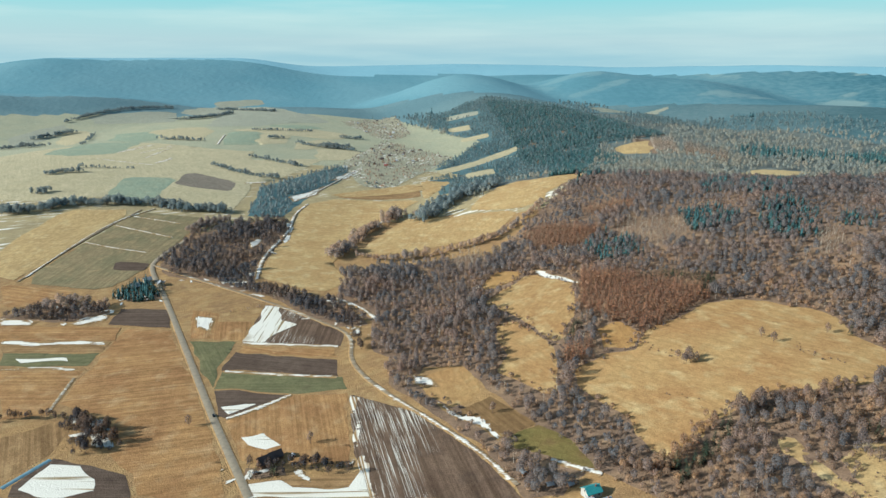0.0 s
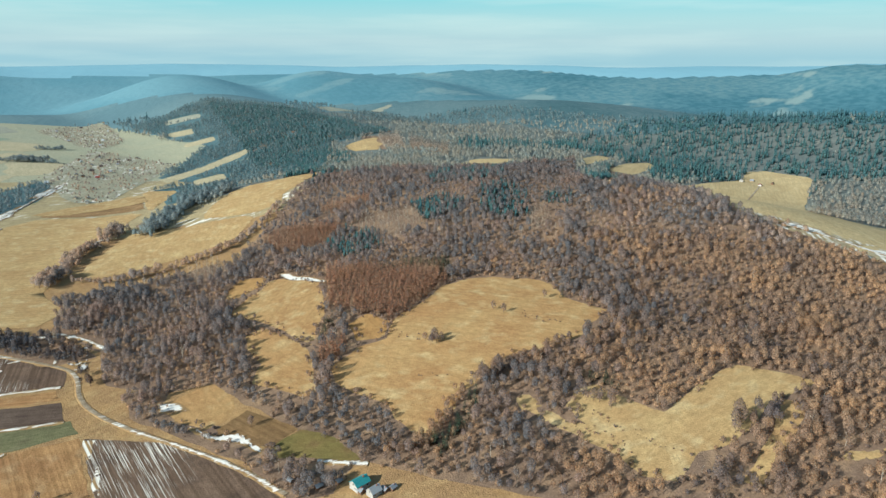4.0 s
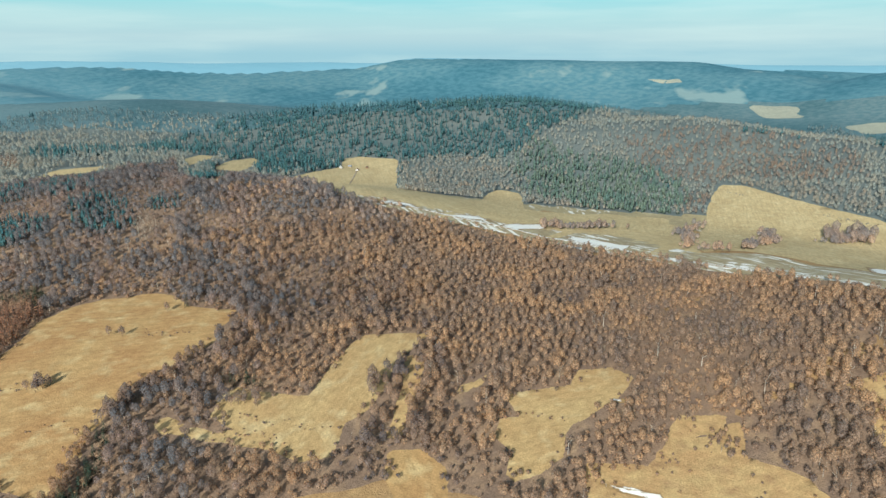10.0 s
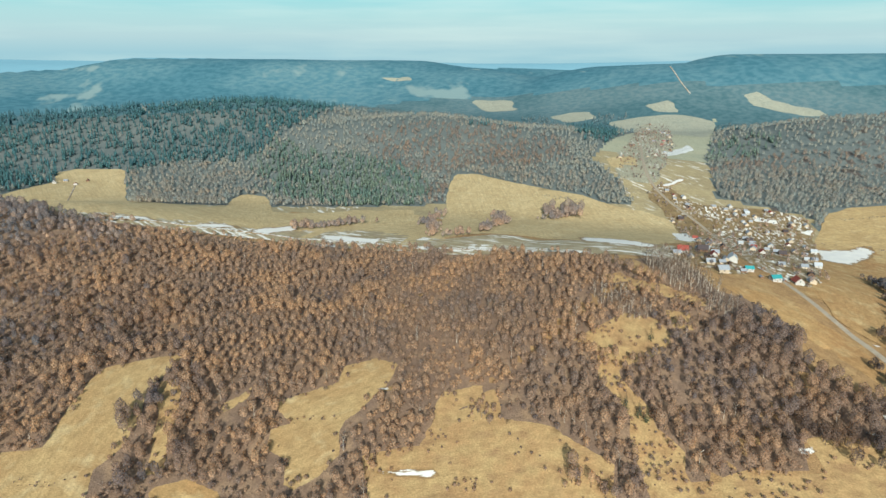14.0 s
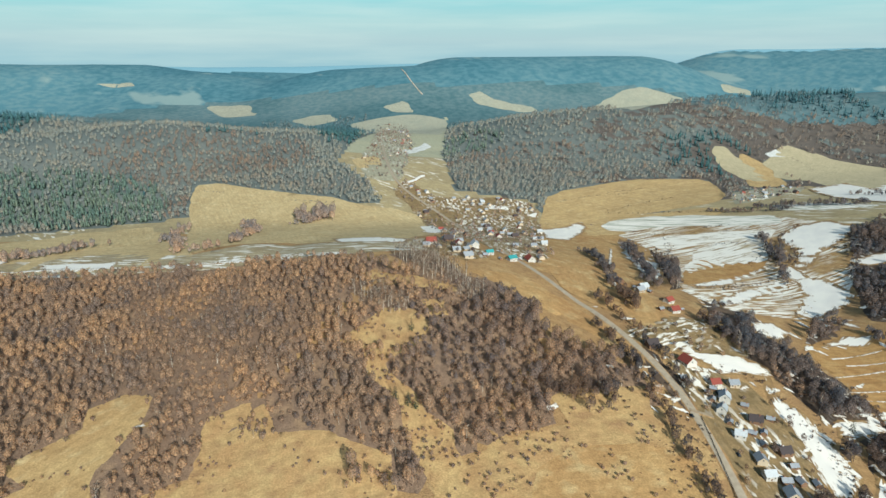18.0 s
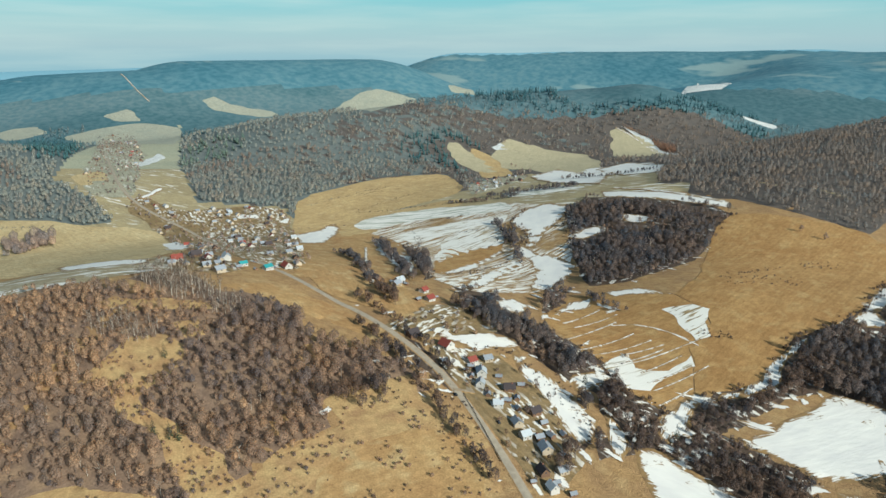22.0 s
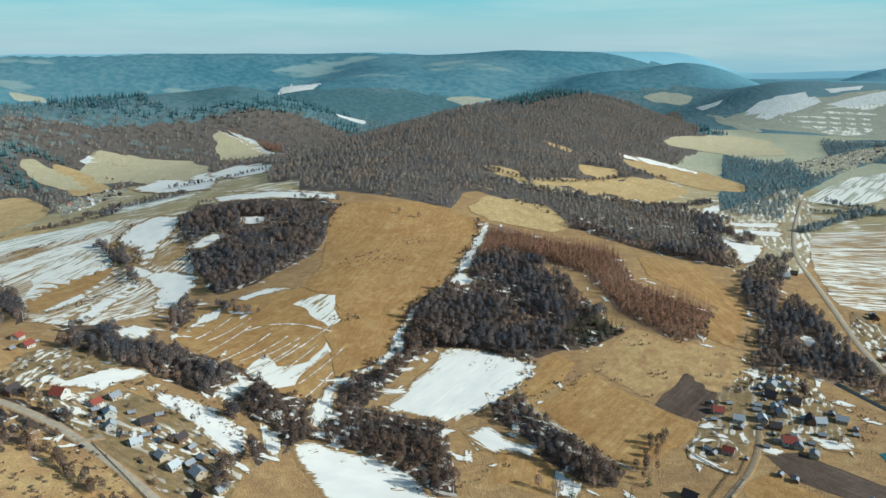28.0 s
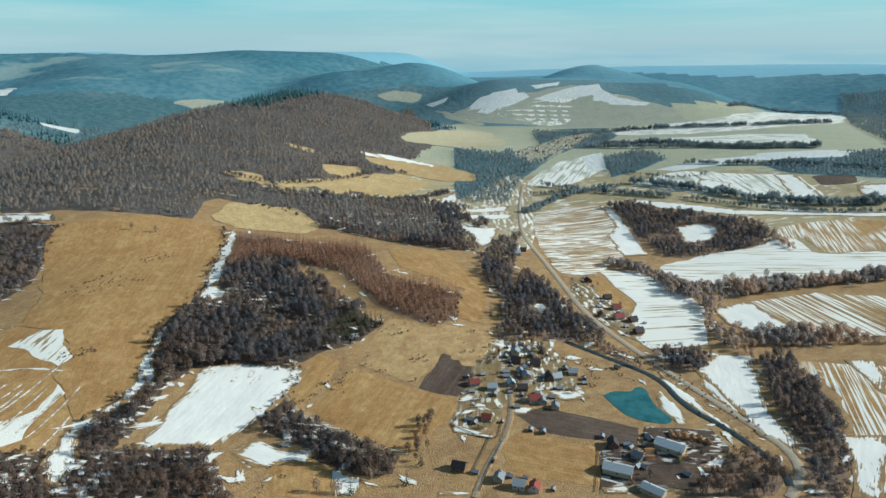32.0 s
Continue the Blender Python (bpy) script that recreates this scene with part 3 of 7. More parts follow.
plot("gold0", "meadow", 9, (-323, 629), (-280, 633), (-213, 516), (-145, 380), (-138, 364), (-198, 364), (-210, 388), (-237, 415), (-252, 456), (-312, 482))
plot("gold0", "meadow", 2, (-458, 639), (-330, 634), (-321, 603), (-435, 602))
plot("snow1", "snow_strip", None, (-434, 601), (-325, 600), (-325, 593), (-428, 592))
plot("crop", "field", None, (-416, 574), (-321, 575), (-324, 549), (-400, 548))
plot("tan", "field", None, (-427, 591), (-326, 591), (-321, 577), (-418, 576))
plot("snowy1", "snow_strip", 3, (-395, 565), (-352, 563), (-344, 557), (-386, 558))
plot("snow0", "snow_strip", None, (-399, 547), (-328, 547), (-331, 542), (-396, 543))
plot("snow0", "snow_patch", None, (-276, 456), (-261, 460), (-253, 441), (-241, 433), (-236, 419), (-254, 426))
plot("snow0", "snow_patch", None, (-390, 646), (-363, 672), (-355, 683), (-354, 653), (-377, 640))
plot("snow0", "snow_patch", None, (-468, 655), (-429, 650), (-429, 640), (-457, 638))
plot("gold0", "meadow", 2, (-395, 540), (-321, 541), (-310, 464), (-343, 459))
plot("tan", "field", None, (-326, 433), (-291, 456), (-280, 448), (-278, 413), (-291, 377))
plot("plough", "field", None, (-272, 407), (-212, 388), (-199, 364), (-278, 364), (-283, 375))
plot("snowy1", "snow_patch", 3, (-270, 403), (-247, 400), (-231, 383), (-228, 370), (-243, 364), (-261, 365), (-275, 373))
plot("crop", "field", None, (-247, 602), (-205, 603), (-201, 559), (-195, 510), (-207, 528))
plot("furrow", "field", 95, (-199, 700), (-181, 698), (-98, 621), (-100, 590), (-195, 602))
plot("snowy1", "snow_patch", -94, (-199, 699), (-182, 696), (-171, 660), (-156, 646), (-169, 624), (-174, 602), (-194, 603))
plot("gold0", "meadow", None, (-193, 595), (-105, 585), (-98, 565), (-194, 581))
plot("plough", "field", None, (-197, 579), (-98, 560), (-93, 527), (-195, 541))
plot("crop", "field", None, (-195, 538), (-88, 525), (-81, 502), (-124, 499), (-193, 508))
plot("plough", "field", None, (-192, 505), (-127, 497), (-170, 463), (-177, 466))
plot("snowy1", "snow_patch", 3, (-177, 476), (-161, 482), (-151, 483), (-168, 464))
plot("gold0", "meadow", None, (-79, 498), (-64, 397), (-135, 403), (-140, 405), (-167, 456), (-123, 495))
plot("furrow", "field", -79, (-76, 495), (-20, 463), (25, 407), (49, 356), (-46, 362), (-53, 393), (-64, 413))
plot("tan", "field", None, (-128, 381), (-62, 388), (-53, 387), (-47, 362), (-123, 364))
plot("snowy1", "snow_patch", 3, (-128, 378), (-106, 379), (-97, 371), (-63, 372), (-55, 390), (-48, 362), (-123, 364))
plot("snowy1", "snow_patch", 3, (-150, 433), (-132, 438), (-116, 422), (-127, 418), (-141, 424))
plot("gold0", "meadow", None, (-275, 683), (-244, 674), (-227, 609), (-248, 609))
plot("snow0", "snow_patch", None, (-263, 667), (-244, 661), (-237, 628), (-255, 637))
plot("gold0", "meadow", None, (-238, 652), (-201, 653), (-199, 606), (-227, 605))
plot("plough", "field", None, (-353, 685), (-301, 686), (-283, 636), (-346, 643))
plot("straw", "meadow", None, (-260, 1181), (-198, 1247), (-41, 1210), (-79, 1108), (-129, 1020), (-142, 925), (-145, 848), (-116, 781), (-143, 744), (-233, 793), (-240, 892), (-237, 978), (-241, 1061))
plot("straw", "meadow", None, (-118, 924), (-47, 1110), (-13, 1056), (115, 1033), (86, 947), (-27, 900), (-98, 888))
plot("straw", "meadow", None, (35, 1071), (113, 1239), (272, 1204), (173, 1099), (164, 1054), (115, 1038))
plot("tan", "field", None, (-204, 1285), (-143, 1341), (-48, 1326), (-42, 1234), (-199, 1252))
plot("straw", "meadow", None, (-49, 1457), (20, 1421), (-25, 1222), (-38, 1219))
plot("farfield", "meadow", None, (13, 2560), (138, 2582), (138, 2498), (23, 2482))
plot("farfield", "meadow", None, (55, 2088), (150, 2123), (148, 2042), (58, 2013))
plot("farfield", "meadow", None, (-19, 1585), (201, 1854), (204, 1796), (1, 1529))
plot("farfield", "meadow", None, (47, 1524), (119, 1581), (118, 1495), (52, 1441))
plot("farfield", "meadow", None, (12, 2328), (90, 2328), (90, 2234), (22, 2223))
plot("gold0", "meadow", None, (-613, 885), (-626, 1081), (-521, 1098), (-520, 767), (-548, 781))
plot("olive", "field", None, (-513, 760), (-513, 1085), (-389, 1073), (-387, 948), (-386, 838), (-397, 743))
plot("plough", "field", None, (-426, 813), (-433, 844), (-391, 842), (-387, 811))
plot("gold0", "meadow", None, (-532, 756), (-436, 738), (-420, 697), (-489, 689))
plot("farfield", "meadow", None, (528, 2478), (1019, 3016), (842, 2679), (567, 2293))
plot("gold1", "meadow", None, (429, 1683), (558, 1807), (481, 1508), (416, 1549))
plot("straw", "meadow", None, (517, 1193), (591, 1244), (685, 1230), (626, 1185))
plot("straw", "meadow", None, (1498, -38), (1603, -133), (1377, -110), (1405, -48))
plot("gold1", "meadow", None, (1047, -337), (1219, -408), (1373, -647), (1355, -822), (1194, -768), (1103, -697), (1030, -447), (971, -316))
plot("gold1", "meadow", None, (1594, -1046), (1464, -1045), (1240, -944), (1250, -859), (1398, -932))
plot("gold1", "meadow", None, (1517, -1153), (1591, -1276), (1280, -1249), (1103, -1067), (1162, -970), (1368, -1061))
plot("gold2", "meadow", None, (359, -866), (378, -935), (346, -991), (314, -910), (343, -845))
plot("gold2", "meadow", None, (389, -869), (395, -957), (326, -975), (256, -915), (257, -872), (333, -849))
plot("snow0", "snow_patch", None, (177, -396), (165, -407), (130, -399), (136, -381), (153, -387), (160, -373))
plot("gold2", "meadow", None, (163, -473), (152, -525), (127, -521), (142, -461), (151, -452))
plot("gold2", "meadow", None, (139, -451), (117, -513), (58, -490), (30, -481), (19, -471), (40, -438), (57, -407), (101, -424))
plot("scrub", "rough_pasture", None, (118, -523), (99, -606), (37, -601), (-7, -598), (-8, -547), (22, -531), (44, -552), (60, -495))
plot("plough", "field", None, (58, -493), (42, -548), (9, -532), (26, -483))
plot("gold2", "meadow", None, (131, -819), (59, -826), (3, -704), (10, -620), (38, -625), (30, -698), (112, -745))
plot("gold2", "meadow", None, (146, -392), (118, -392), (104, -384), (104, -353), (139, -348))
plot("snow0", "snow_patch", None, (107, -387), (83, -374), (83, -357), (97, -355))
plot("plough", "field", None, (-20, -464), (-42, -478), (-113, -456), (-107, -431), (-40, -443))
plot("gold2", "meadow", None, (-10, -424), (-23, -443), (-82, -425), (-72, -382), (-13, -390))
plot("snow0", "snow_field", None, (-194, -575), (-243, -588), (-227, -524), (-223, -447), (-215, -454), (-189, -493), (-181, -530))
plot("snowy0", "snow_field", -70, (957, -418), (1002, -572), (923, -679), (794, -705), (572, -525), (523, -438), (532, -351), (586, -340), (739, -420), (813, -426), (897, -428))
plot("snowy1", "field", None, (-414, -2429), (-962, -2497), (-1514, -3071), (-1215, -2436), (-772, -2221), (-410, -2291))
plot("snow0", "snow_field", None, (-540, -2139), (-923, -2087), (-858, -1864), (-576, -1961))
plot("snow0", "snow_field", None, (-669, -1747), (-877, -1781), (-853, -1702), (-651, -1662))
plot("farfield", "meadow", None, (286, -2012), (-14, -2473), (5, -2160), (154, -1953))
plot("gold2", "meadow", None, (487, -1147), (425, -1180), (399, -1118), (441, -1111))
plot("gold2", "meadow", None, (349, -1205), (273, -1361), (239, -1243), (279, -1135))
plot("gold2", "meadow", None, (360, -1377), (287, -1436), (280, -1339), (330, -1301))
plot("gold2", "meadow", None, (263, -1407), (163, -1433), (185, -1325), (218, -1183), (238, -1181))
plot("gold2", "meadow", None, (312, -1566), (70, -1573), (53, -1487), (143, -1489), (274, -1500))
plot("snow0", "snow_strip", None, (321, -1614), (157, -1632), (180, -1593), (307, -1574))
plot("gold2", "meadow", None, (472, -1491), (401, -1491), (396, -1447), (456, -1461))
plot("farfield", "meadow", None, (1368, -2785), (1299, -2879), (1187, -2944), (1238, -2761))
plot("snow0", "snow_patch", None, (1560, -2214), (1435, -2252), (1401, -2165), (1510, -2156))
plot("farpale", "meadow", None, (190, -2723), (56, -2819), (-132, -2895), (-354, -2997), (-550, -2870), (-724, -2732), (-730, -2550), (-470, -2525), (-162, -2551), (73, -2603))
plot("farpale", "field", None, (8, -2674), (-174, -2790), (-402, -2794), (-474, -2606), (-186, -2594))
plot("snow0", "snow_field", None, (-201, -2861), (-378, -2990), (-439, -2906), (-292, -2832))
plot("snow0", "snow_field", None, (-14, -2702), (-151, -2773), (-177, -2753), (-36, -2659))
plot("snow0", "snow_field", None, (-158, -2672), (-302, -2694), (-285, -2625), (-187, -2609))
plot("snow0", "snow_field", None, (100, -2752), (10, -2904), (-97, -2912), (-14, -2758))
plot("snow0", "snow_field", None, (-427, -2900), (-628, -2798), (-556, -2774), (-407, -2832))
plot("gold2", "meadow", None, (1581, -1574), (1586, -1610), (1238, -1462), (1254, -1370), (1387, -1408))
plot("snow0", "snow_field", None, (1201, -971), (1194, -1049), (1042, -1009), (979, -897), (1126, -929))
plot("snow0", "snow_field", None, (1164, -1078), (1086, -1224), (943, -1082), (974, -995), (977, -945), (999, -929))
plot("gold2", "meadow", None, (476, -1153), (450, -1173), (386, -1133), (384, -1098), (442, -1124))
plot("gold2", "meadow", None, (388, -1148), (324, -1264), (320, -1177), (363, -1114))
plot("gold2", "meadow", None, (325, -1216), (303, -1280), (228, -1378), (233, -1208), (289, -1179))
plot("gold2", "meadow", None, (338, -1361), (321, -1400), (256, -1382), (278, -1291), (321, -1315))
plot("gold2", "meadow", None, (229, -1228), (214, -1460), (128, -1390), (181, -1195))
plot("straw", "meadow", None, (291, -1591), (127, -1627), (46, -1568), (35, -1470), (119, -1431), (227, -1468))
plot("snow0", "snow_strip", None, (296, -1618), (258, -1648), (123, -1624), (135, -1587), (246, -1579))
plot("farfield", "meadow", None, (246, -1997), (101, -2205), (-47, -2291), (-38, -2074), (57, -1930), (186, -1939))
plot("farfield", "meadow", None, (248, -2819), (131, -2682), (32, -2566), (66, -2543), (189, -2695))
plot("farfield", "meadow", None, (471, -3010), (403, -3119), (307, -3100), (339, -2999))
plot("snow0", "snow_field", None, (296, -2942), (197, -2977), (211, -2907), (259, -2881))
plot("snow0", "snow_field", None, (62, -2719), (0, -2851), (-121, -2895), (-140, -2857), (-50, -2752), (20, -2694))
plot("snowy0", "field", None, (-26, -2673), (-122, -2784), (-351, -2902), (-331, -2610), (-188, -2556))
plot("gold2", "meadow", None, (471, -634), (537, -735), (552, -788), (514, -820), (457, -849), (416, -854), (352, -835), (342, -804), (308, -671), (292, -614), (299, -557), (299, -527), (287, -488), (276, -462), (285, -432), (299, -403), (322, -434), (348, -459), (357, -497), (379, -518), (420, -522), (435, -571))
plot("gold2", "meadow", None, (382, -890), (392, -950), (355, -965), (297, -982), (246, -907), (257, -865), (297, -858), (346, -857))
plot("gold2", "field", -95, (461, -384), (496, -454), (466, -501), (421, -521), (380, -517), (358, -496), (348, -459), (323, -433), (300, -403), (293, -360), (323, -361), (358, -371), (399, -370))
plot("gold2", "meadow", -70, (700, -408), (779, -470), (744, -552), (699, -511), (660, -442), (608, -367), (619, -360))
plot("snowy1", "field", -118, (997, -421), (1028, -465), (1032, -526), (1011, -588), (956, -643), (926, -681), (867, -657), (890, -608), (933, -552), (957, -505), (946, -452), (957, -422))
plot("snowy1", "field", -103, (877, -441), (891, -496), (876, -557), (857, -607), (844, -628), (807, -594), (829, -545), (829, -488), (827, -446))
plot("snowy1", "field", -70, (712, -414), (808, -484), (829, -545), (812, -584), (752, -560), (718, -526), (727, -493), (723, -455), (681, -405))
plot("snow0", "snow_field", None, (616, -365), (667, -435), (703, -508), (689, -504), (654, -450), (608, -381))
plot("snow0", "snow_field", None, (560, -367), (621, -435), (660, -507), (630, -503), (596, -442), (544, -373), (539, -356))
plot("snow0", "snow_field", None, (873, -389), (881, -415), (779, -383), (736, -391), (630, -341), (577, -308), (623, -320), (727, -353), (807, -371))
plot("snow0", "snow_field", None, (805, -604), (834, -657), (832, -704), (785, -697), (740, -649), (719, -606), (668, -544), (685, -537), (738, -585), (769, -588))
plot("snow0", "snow_field", None, (542, -436), (601, -491), (655, -520), (629, -538), (575, -535), (553, -507), (545, -477), (523, -441))
plot("snow0", "snow_patch", None, (505, -363), (512, -391), (482, -387), (468, -366), (483, -355))
plot("snow0", "snow_field", None, (1177, -940), (1217, -1051), (1077, -1012), (1042, -1051), (878, -853), (1018, -877))
plot("snow0", "snow_field", None, (1112, -1077), (1157, -1226), (962, -1125), (868, -1005), (935, -974))
plot("snowy1", "field", None, (1018, -743), (972, -823), (868, -822), (902, -764), (952, -713))
plot("snow0", "snow_field", None, (968, -315), (990, -361), (1045, -414), (964, -385), (878, -329), (878, -294))
plot("snow0", "snow_strip", None, (804, -794), (698, -819), (588, -824), (563, -807), (649, -789), (763, -767))
plot("snow0", "snow_patch", None, (677, -708), (630, -717), (620, -693), (651, -686))
plot("snow0", "snow_patch", None, (672, -596), (671, -650), (638, -646), (648, -607))
plot("snow0", "snow_patch", None, (457, -401), (483, -441), (472, -470), (460, -445), (459, -420))
plot("snowy1", "field", -95, (405, -490), (393, -517), (375, -521), (366, -498), (345, -483), (348, -467), (365, -471), (381, -484))
plot("snowy1", "field", -95, (363, -369), (369, -405), (348, -392), (330, -412), (337, -445), (326, -435), (322, -395), (316, -375), (326, -363), (345, -364))
plot("snow0", "snow_strip", None, (478, -486), (459, -512), (421, -519), (449, -500), (462, -480))
plot("snow0", "snow_strip", None, (292, -612), (319, -714), (342, -800), (349, -843), (339, -836), (303, -708), (286, -641), (260, -626), (277, -603))
plot("snow0", "snow_strip", None, (299, -525), (297, -546), (288, -510), (269, -466), (277, -437), (281, -416), (286, -427), (281, -463), (292, -494))
plot("snow0", "snow_field", None, (287, -352), (297, -385), (298, -418), (290, -417), (283, -388), (265, -356), (262, -336), (274, -339))
plot("snow0", "snow_field", None, (240, -383), (241, -415), (238, -453), (238, -487), (208, -503), (179, -503), (158, -500), (157, -483), (166, -453), (179, -415), (195, -394), (211, -395))
plot("snow0", "snow_field", None, (265, -307), (259, -323), (234, -325), (211, -330), (183, -326), (166, -313), (157, -290), (201, -264), (227, -284))
plot("snow0", "snow_patch", None, (171, -392), (164, -410), (140, -402), (122, -400), (127, -388), (144, -384), (158, -379))
plot("snow0", "snow_patch", None, (418, -316), (381, -305), (348, -310), (313, -307), (293, -296), (287, -275), (307, -277), (335, -286), (361, -289), (390, -300))
plot("snow0", "snow_patch", None, (456, -237), (448, -287), (424, -322), (406, -315), (405, -268), (419, -272), (443, -253))
plot("snow0", "snow_patch", None, (356, -328), (355, -361), (342, -359), (334, -333), (338, -318))
plot("snow0", "snow_patch", None, (315, -324), (289, -316), (268, -307), (266, -285), (287, -301))
plot("snow0", "snow_patch", None, (696, -536), (648, -531), (641, -511), (678, -517))
plot("gold1", "meadow", None, (1635, -995), (1640, -1043), (1511, -1010), (1358, -979), (1279, -913), (1353, -901), (1455, -921))
plot("gold1", "meadow", None, (1496, -1054), (1666, -1239), (1564, -1243), (1427, -1320), (1229, -1206), (1180, -1110), (1271, -1043), (1322, -978))
plot("gold1", "meadow", None, (1528, -1526), (1580, -1619), (1450, -1617), (1167, -1417), (1258, -1378), (1314, -1334))
plot("snow0", "snow_strip", None, (1577, -1630), (1450, -1617), (1188, -1447), (1183, -1412), (1452, -1591))
plot("snow0", "snow_patch", None, (1574, -1110), (1613, -1168), (1547, -1158), (1510, -1097))
plot("snowy0", "field", -152, (-68, -1148), (-134, -1217), (-199, -1242), (-225, -1103), (-222, -953), (-156, -850), (-126, -794), (-81, -794), (-64, -928))
plot("snow0", "snow_field", None, (-197, -1228), (-217, -1194), (-224, -1085), (-219, -922), (-183, -900), (-178, -1012), (-204, -1085))
plot("snowy1", "field", -171, (-136, -823), (-189, -835), (-222, -767), (-238, -722), (-210, -611), (-152, -599), (-134, -644), (-164, -711), (-148, -760))
plot("gold2", "meadow", None, (-95, -764), (-129, -790), (-149, -751), (-161, -710), (-136, -674), (-119, -702))
plot("snowy1", "field", -180, (-221, -862), (-311, -931), (-373, -953), (-460, -1030), (-446, -924), (-551, -940), (-611, -878), (-492, -829), (-432, -828), (-333, -802), (-246, -759), (-221, -792))
plot("snowy2", "field", 80, (-392, -983), (-480, -1089), (-590, -1127), (-749, -1097), (-643, -929), (-555, -947), (-465, -930), (-469, -1013))
plot("snowy0", "field", 102, (-247, -715), (-295, -735), (-385, -769), (-454, -759), (-500, -702), (-393, -646), (-319, -634), (-268, -642), (-244, -671))
plot("snow0", "snow_field", None, (-248, -712), (-294, -731), (-314, -648), (-315, -632), (-267, -641), (-246, -668))
plot("snow0", "snow_field", None, (-184, -552), (-209, -586), (-244, -589), (-227, -525), (-223, -479), (-229, -444), (-217, -430), (-202, -453), (-194, -502))
plot("snowy2", "field", 81, (-277, -582), (-355, -573), (-397, -507), (-339, -420), (-269, -442), (-286, -514))
plot("snow0", "snow_field", None, (-327, -585), (-357, -586), (-327, -522), (-324, -531))
plot("snow0", "snow_field", None, (-270, -440), (-321, -486), (-333, -440), (-264, -384), (-235, -396))
plot("snowy0", "field", 96, (-284, -1428), (-426, -1563), (-533, -1504), (-653, -1476), (-629, -1282), (-546, -1241), (-444, -1300), (-351, -1355))
plot("snow0", "snow_field", None, (-447, -1457), (-491, -1411), (-452, -1308), (-404, -1347))
plot("snow0", "snow_field", None, (-609, -1482), (-647, -1466), (-620, -1273), (-559, -1248), (-581, -1353))
plot("plough", "field", None, (-678, -1465), (-763, -1463), (-736, -1389), (-660, -1374))
plot("snow0", "snow_field", None, (-728, -1373), (-821, -1382), (-795, -1246), (-680, -1242))
plot("snowy0", "field", None, (-65, -1447), (-158, -1745), (-300, -1921), (-276, -1651), (-183, -1459), (-130, -1416))
plot("snow0", "snow_field", None, (-241, -1832), (-304, -1896), (-274, -1639), (-233, -1603))
plot("snow0", "snow_field", None, (-295, -1066), (-339, -1099), (-364, -1063), (-332, -998), (-287, -985))
plot("snow0", "snow_strip", None, (-249, -1286), (-344, -1241), (-428, -1187), (-568, -1178), (-788, -1158), (-769, -1129), (-555, -1149), (-417, -1155), (-313, -1198))
plot("snow0", "snow_strip", None, (-396, -1596), (-527, -1690), (-673, -1721), (-903, -1762), (-837, -1668), (-605, -1644), (-426, -1563))
plot("snow0", "snow_patch", None, (53, -1155), (-30, -1224), (-24, -1172), (40, -1129))
plot("snow0", "snow_patch", None, (63, -1024), (18, -992), (-8, -1022), (0, -892), (14, -842), (25, -918))
plot("snow0", "snow_patch", None, (44, -1105), (-34, -1150), (-28, -1108), (33, -1067))
plot("snow0", "snow_patch", None, (99, -1250), (69, -1336), (71, -1228), (104, -1185))
plot("snow0", "snow_patch", None, (-40, -681), (-59, -693), (-64, -673), (-48, -658))
plot("snowy0", "field", None, (-433, -2422), (-793, -2593), (-1526, -3201), (-1312, -2624), (-963, -2264), (-681, -2213), (-442, -2261))
plot("snowy0", "field", None, (-537, -2129), (-817, -2109), (-931, -1995), (-841, -1858), (-602, -1943))
plot("snowy0", "field", None, (-353, -2161), (-485, -2123), (-476, -2008), (-363, -2014))
plot("farpale", "field", None, (13, -2706), (-37, -2760), (-199, -2813), (-388, -2866), (-479, -2706), (-489, -2631), (-359, -2616), (-188, -2627), (-58, -2633))
plot("snow0", "snow_field", None, (101, -2776), (57, -2867), (-90, -2939), (-99, -2878), (5, -2766))
plot("snow0", "snow_field", None, (-172, -2839), (-327, -2958), (-452, -3008), (-455, -2941), (-521, -2833), (-619, -2813), (-602, -2780), (-470, -2793), (-392, -2908), (-268, -2825))
plot("snow0", "snow_patch", None, (-160, -2984), (-285, -3035), (-269, -2988), (-182, -2946))
plot("straw", "meadow", None, (280, -1966), (251, -2079), (90, -2476), (-18, -2412), (23, -2070), (154, -1956), (256, -1909))
plot("straw", "meadow", None, (531, -3038), (453, -3123), (352, -3112), (362, -3014), (461, -2995))
plot("farpale", "meadow", None, (-1084, 1548), (-1042, 1740), (-971, 1842), (-797, 1832), (-624, 1733), (-487, 1714), (-462, 1590), (-296, 1678), (-324, 1507), (-352, 1382), (-392, 1336), (-380, 1289), (-361, 1109), (-516, 1158), (-602, 1177), (-693, 1133), (-808, 1136))
plot("farolive", "field", None, (-617, 1203), (-642, 1338), (-545, 1352), (-517, 1169), (-587, 1160))
plot("farplough", "field", None, (-533, 1294), (-546, 1416), (-423, 1351), (-408, 1266), (-465, 1271))
plot("farolive", "field", None, (-985, 1627), (-985, 1868), (-823, 1847), (-797, 1641), (-876, 1572))
plot("farpale", "meadow", None, (-548, 1512), (-538, 1699), (-480, 1722), (-501, 1521))
plot("farfield", "meadow", None, (-817, 1210), (-809, 1376), (-681, 1390), (-624, 1211), (-715, 1148))
plot("farfield", "meadow", None, (-523, 1190), (-523, 1275), (-462, 1260), (-402, 1245), (-379, 1130), (-462, 1151))
plot("farolive", "field", None, (-606, 1796), (-651, 2072), (-567, 2091), (-517, 1824))
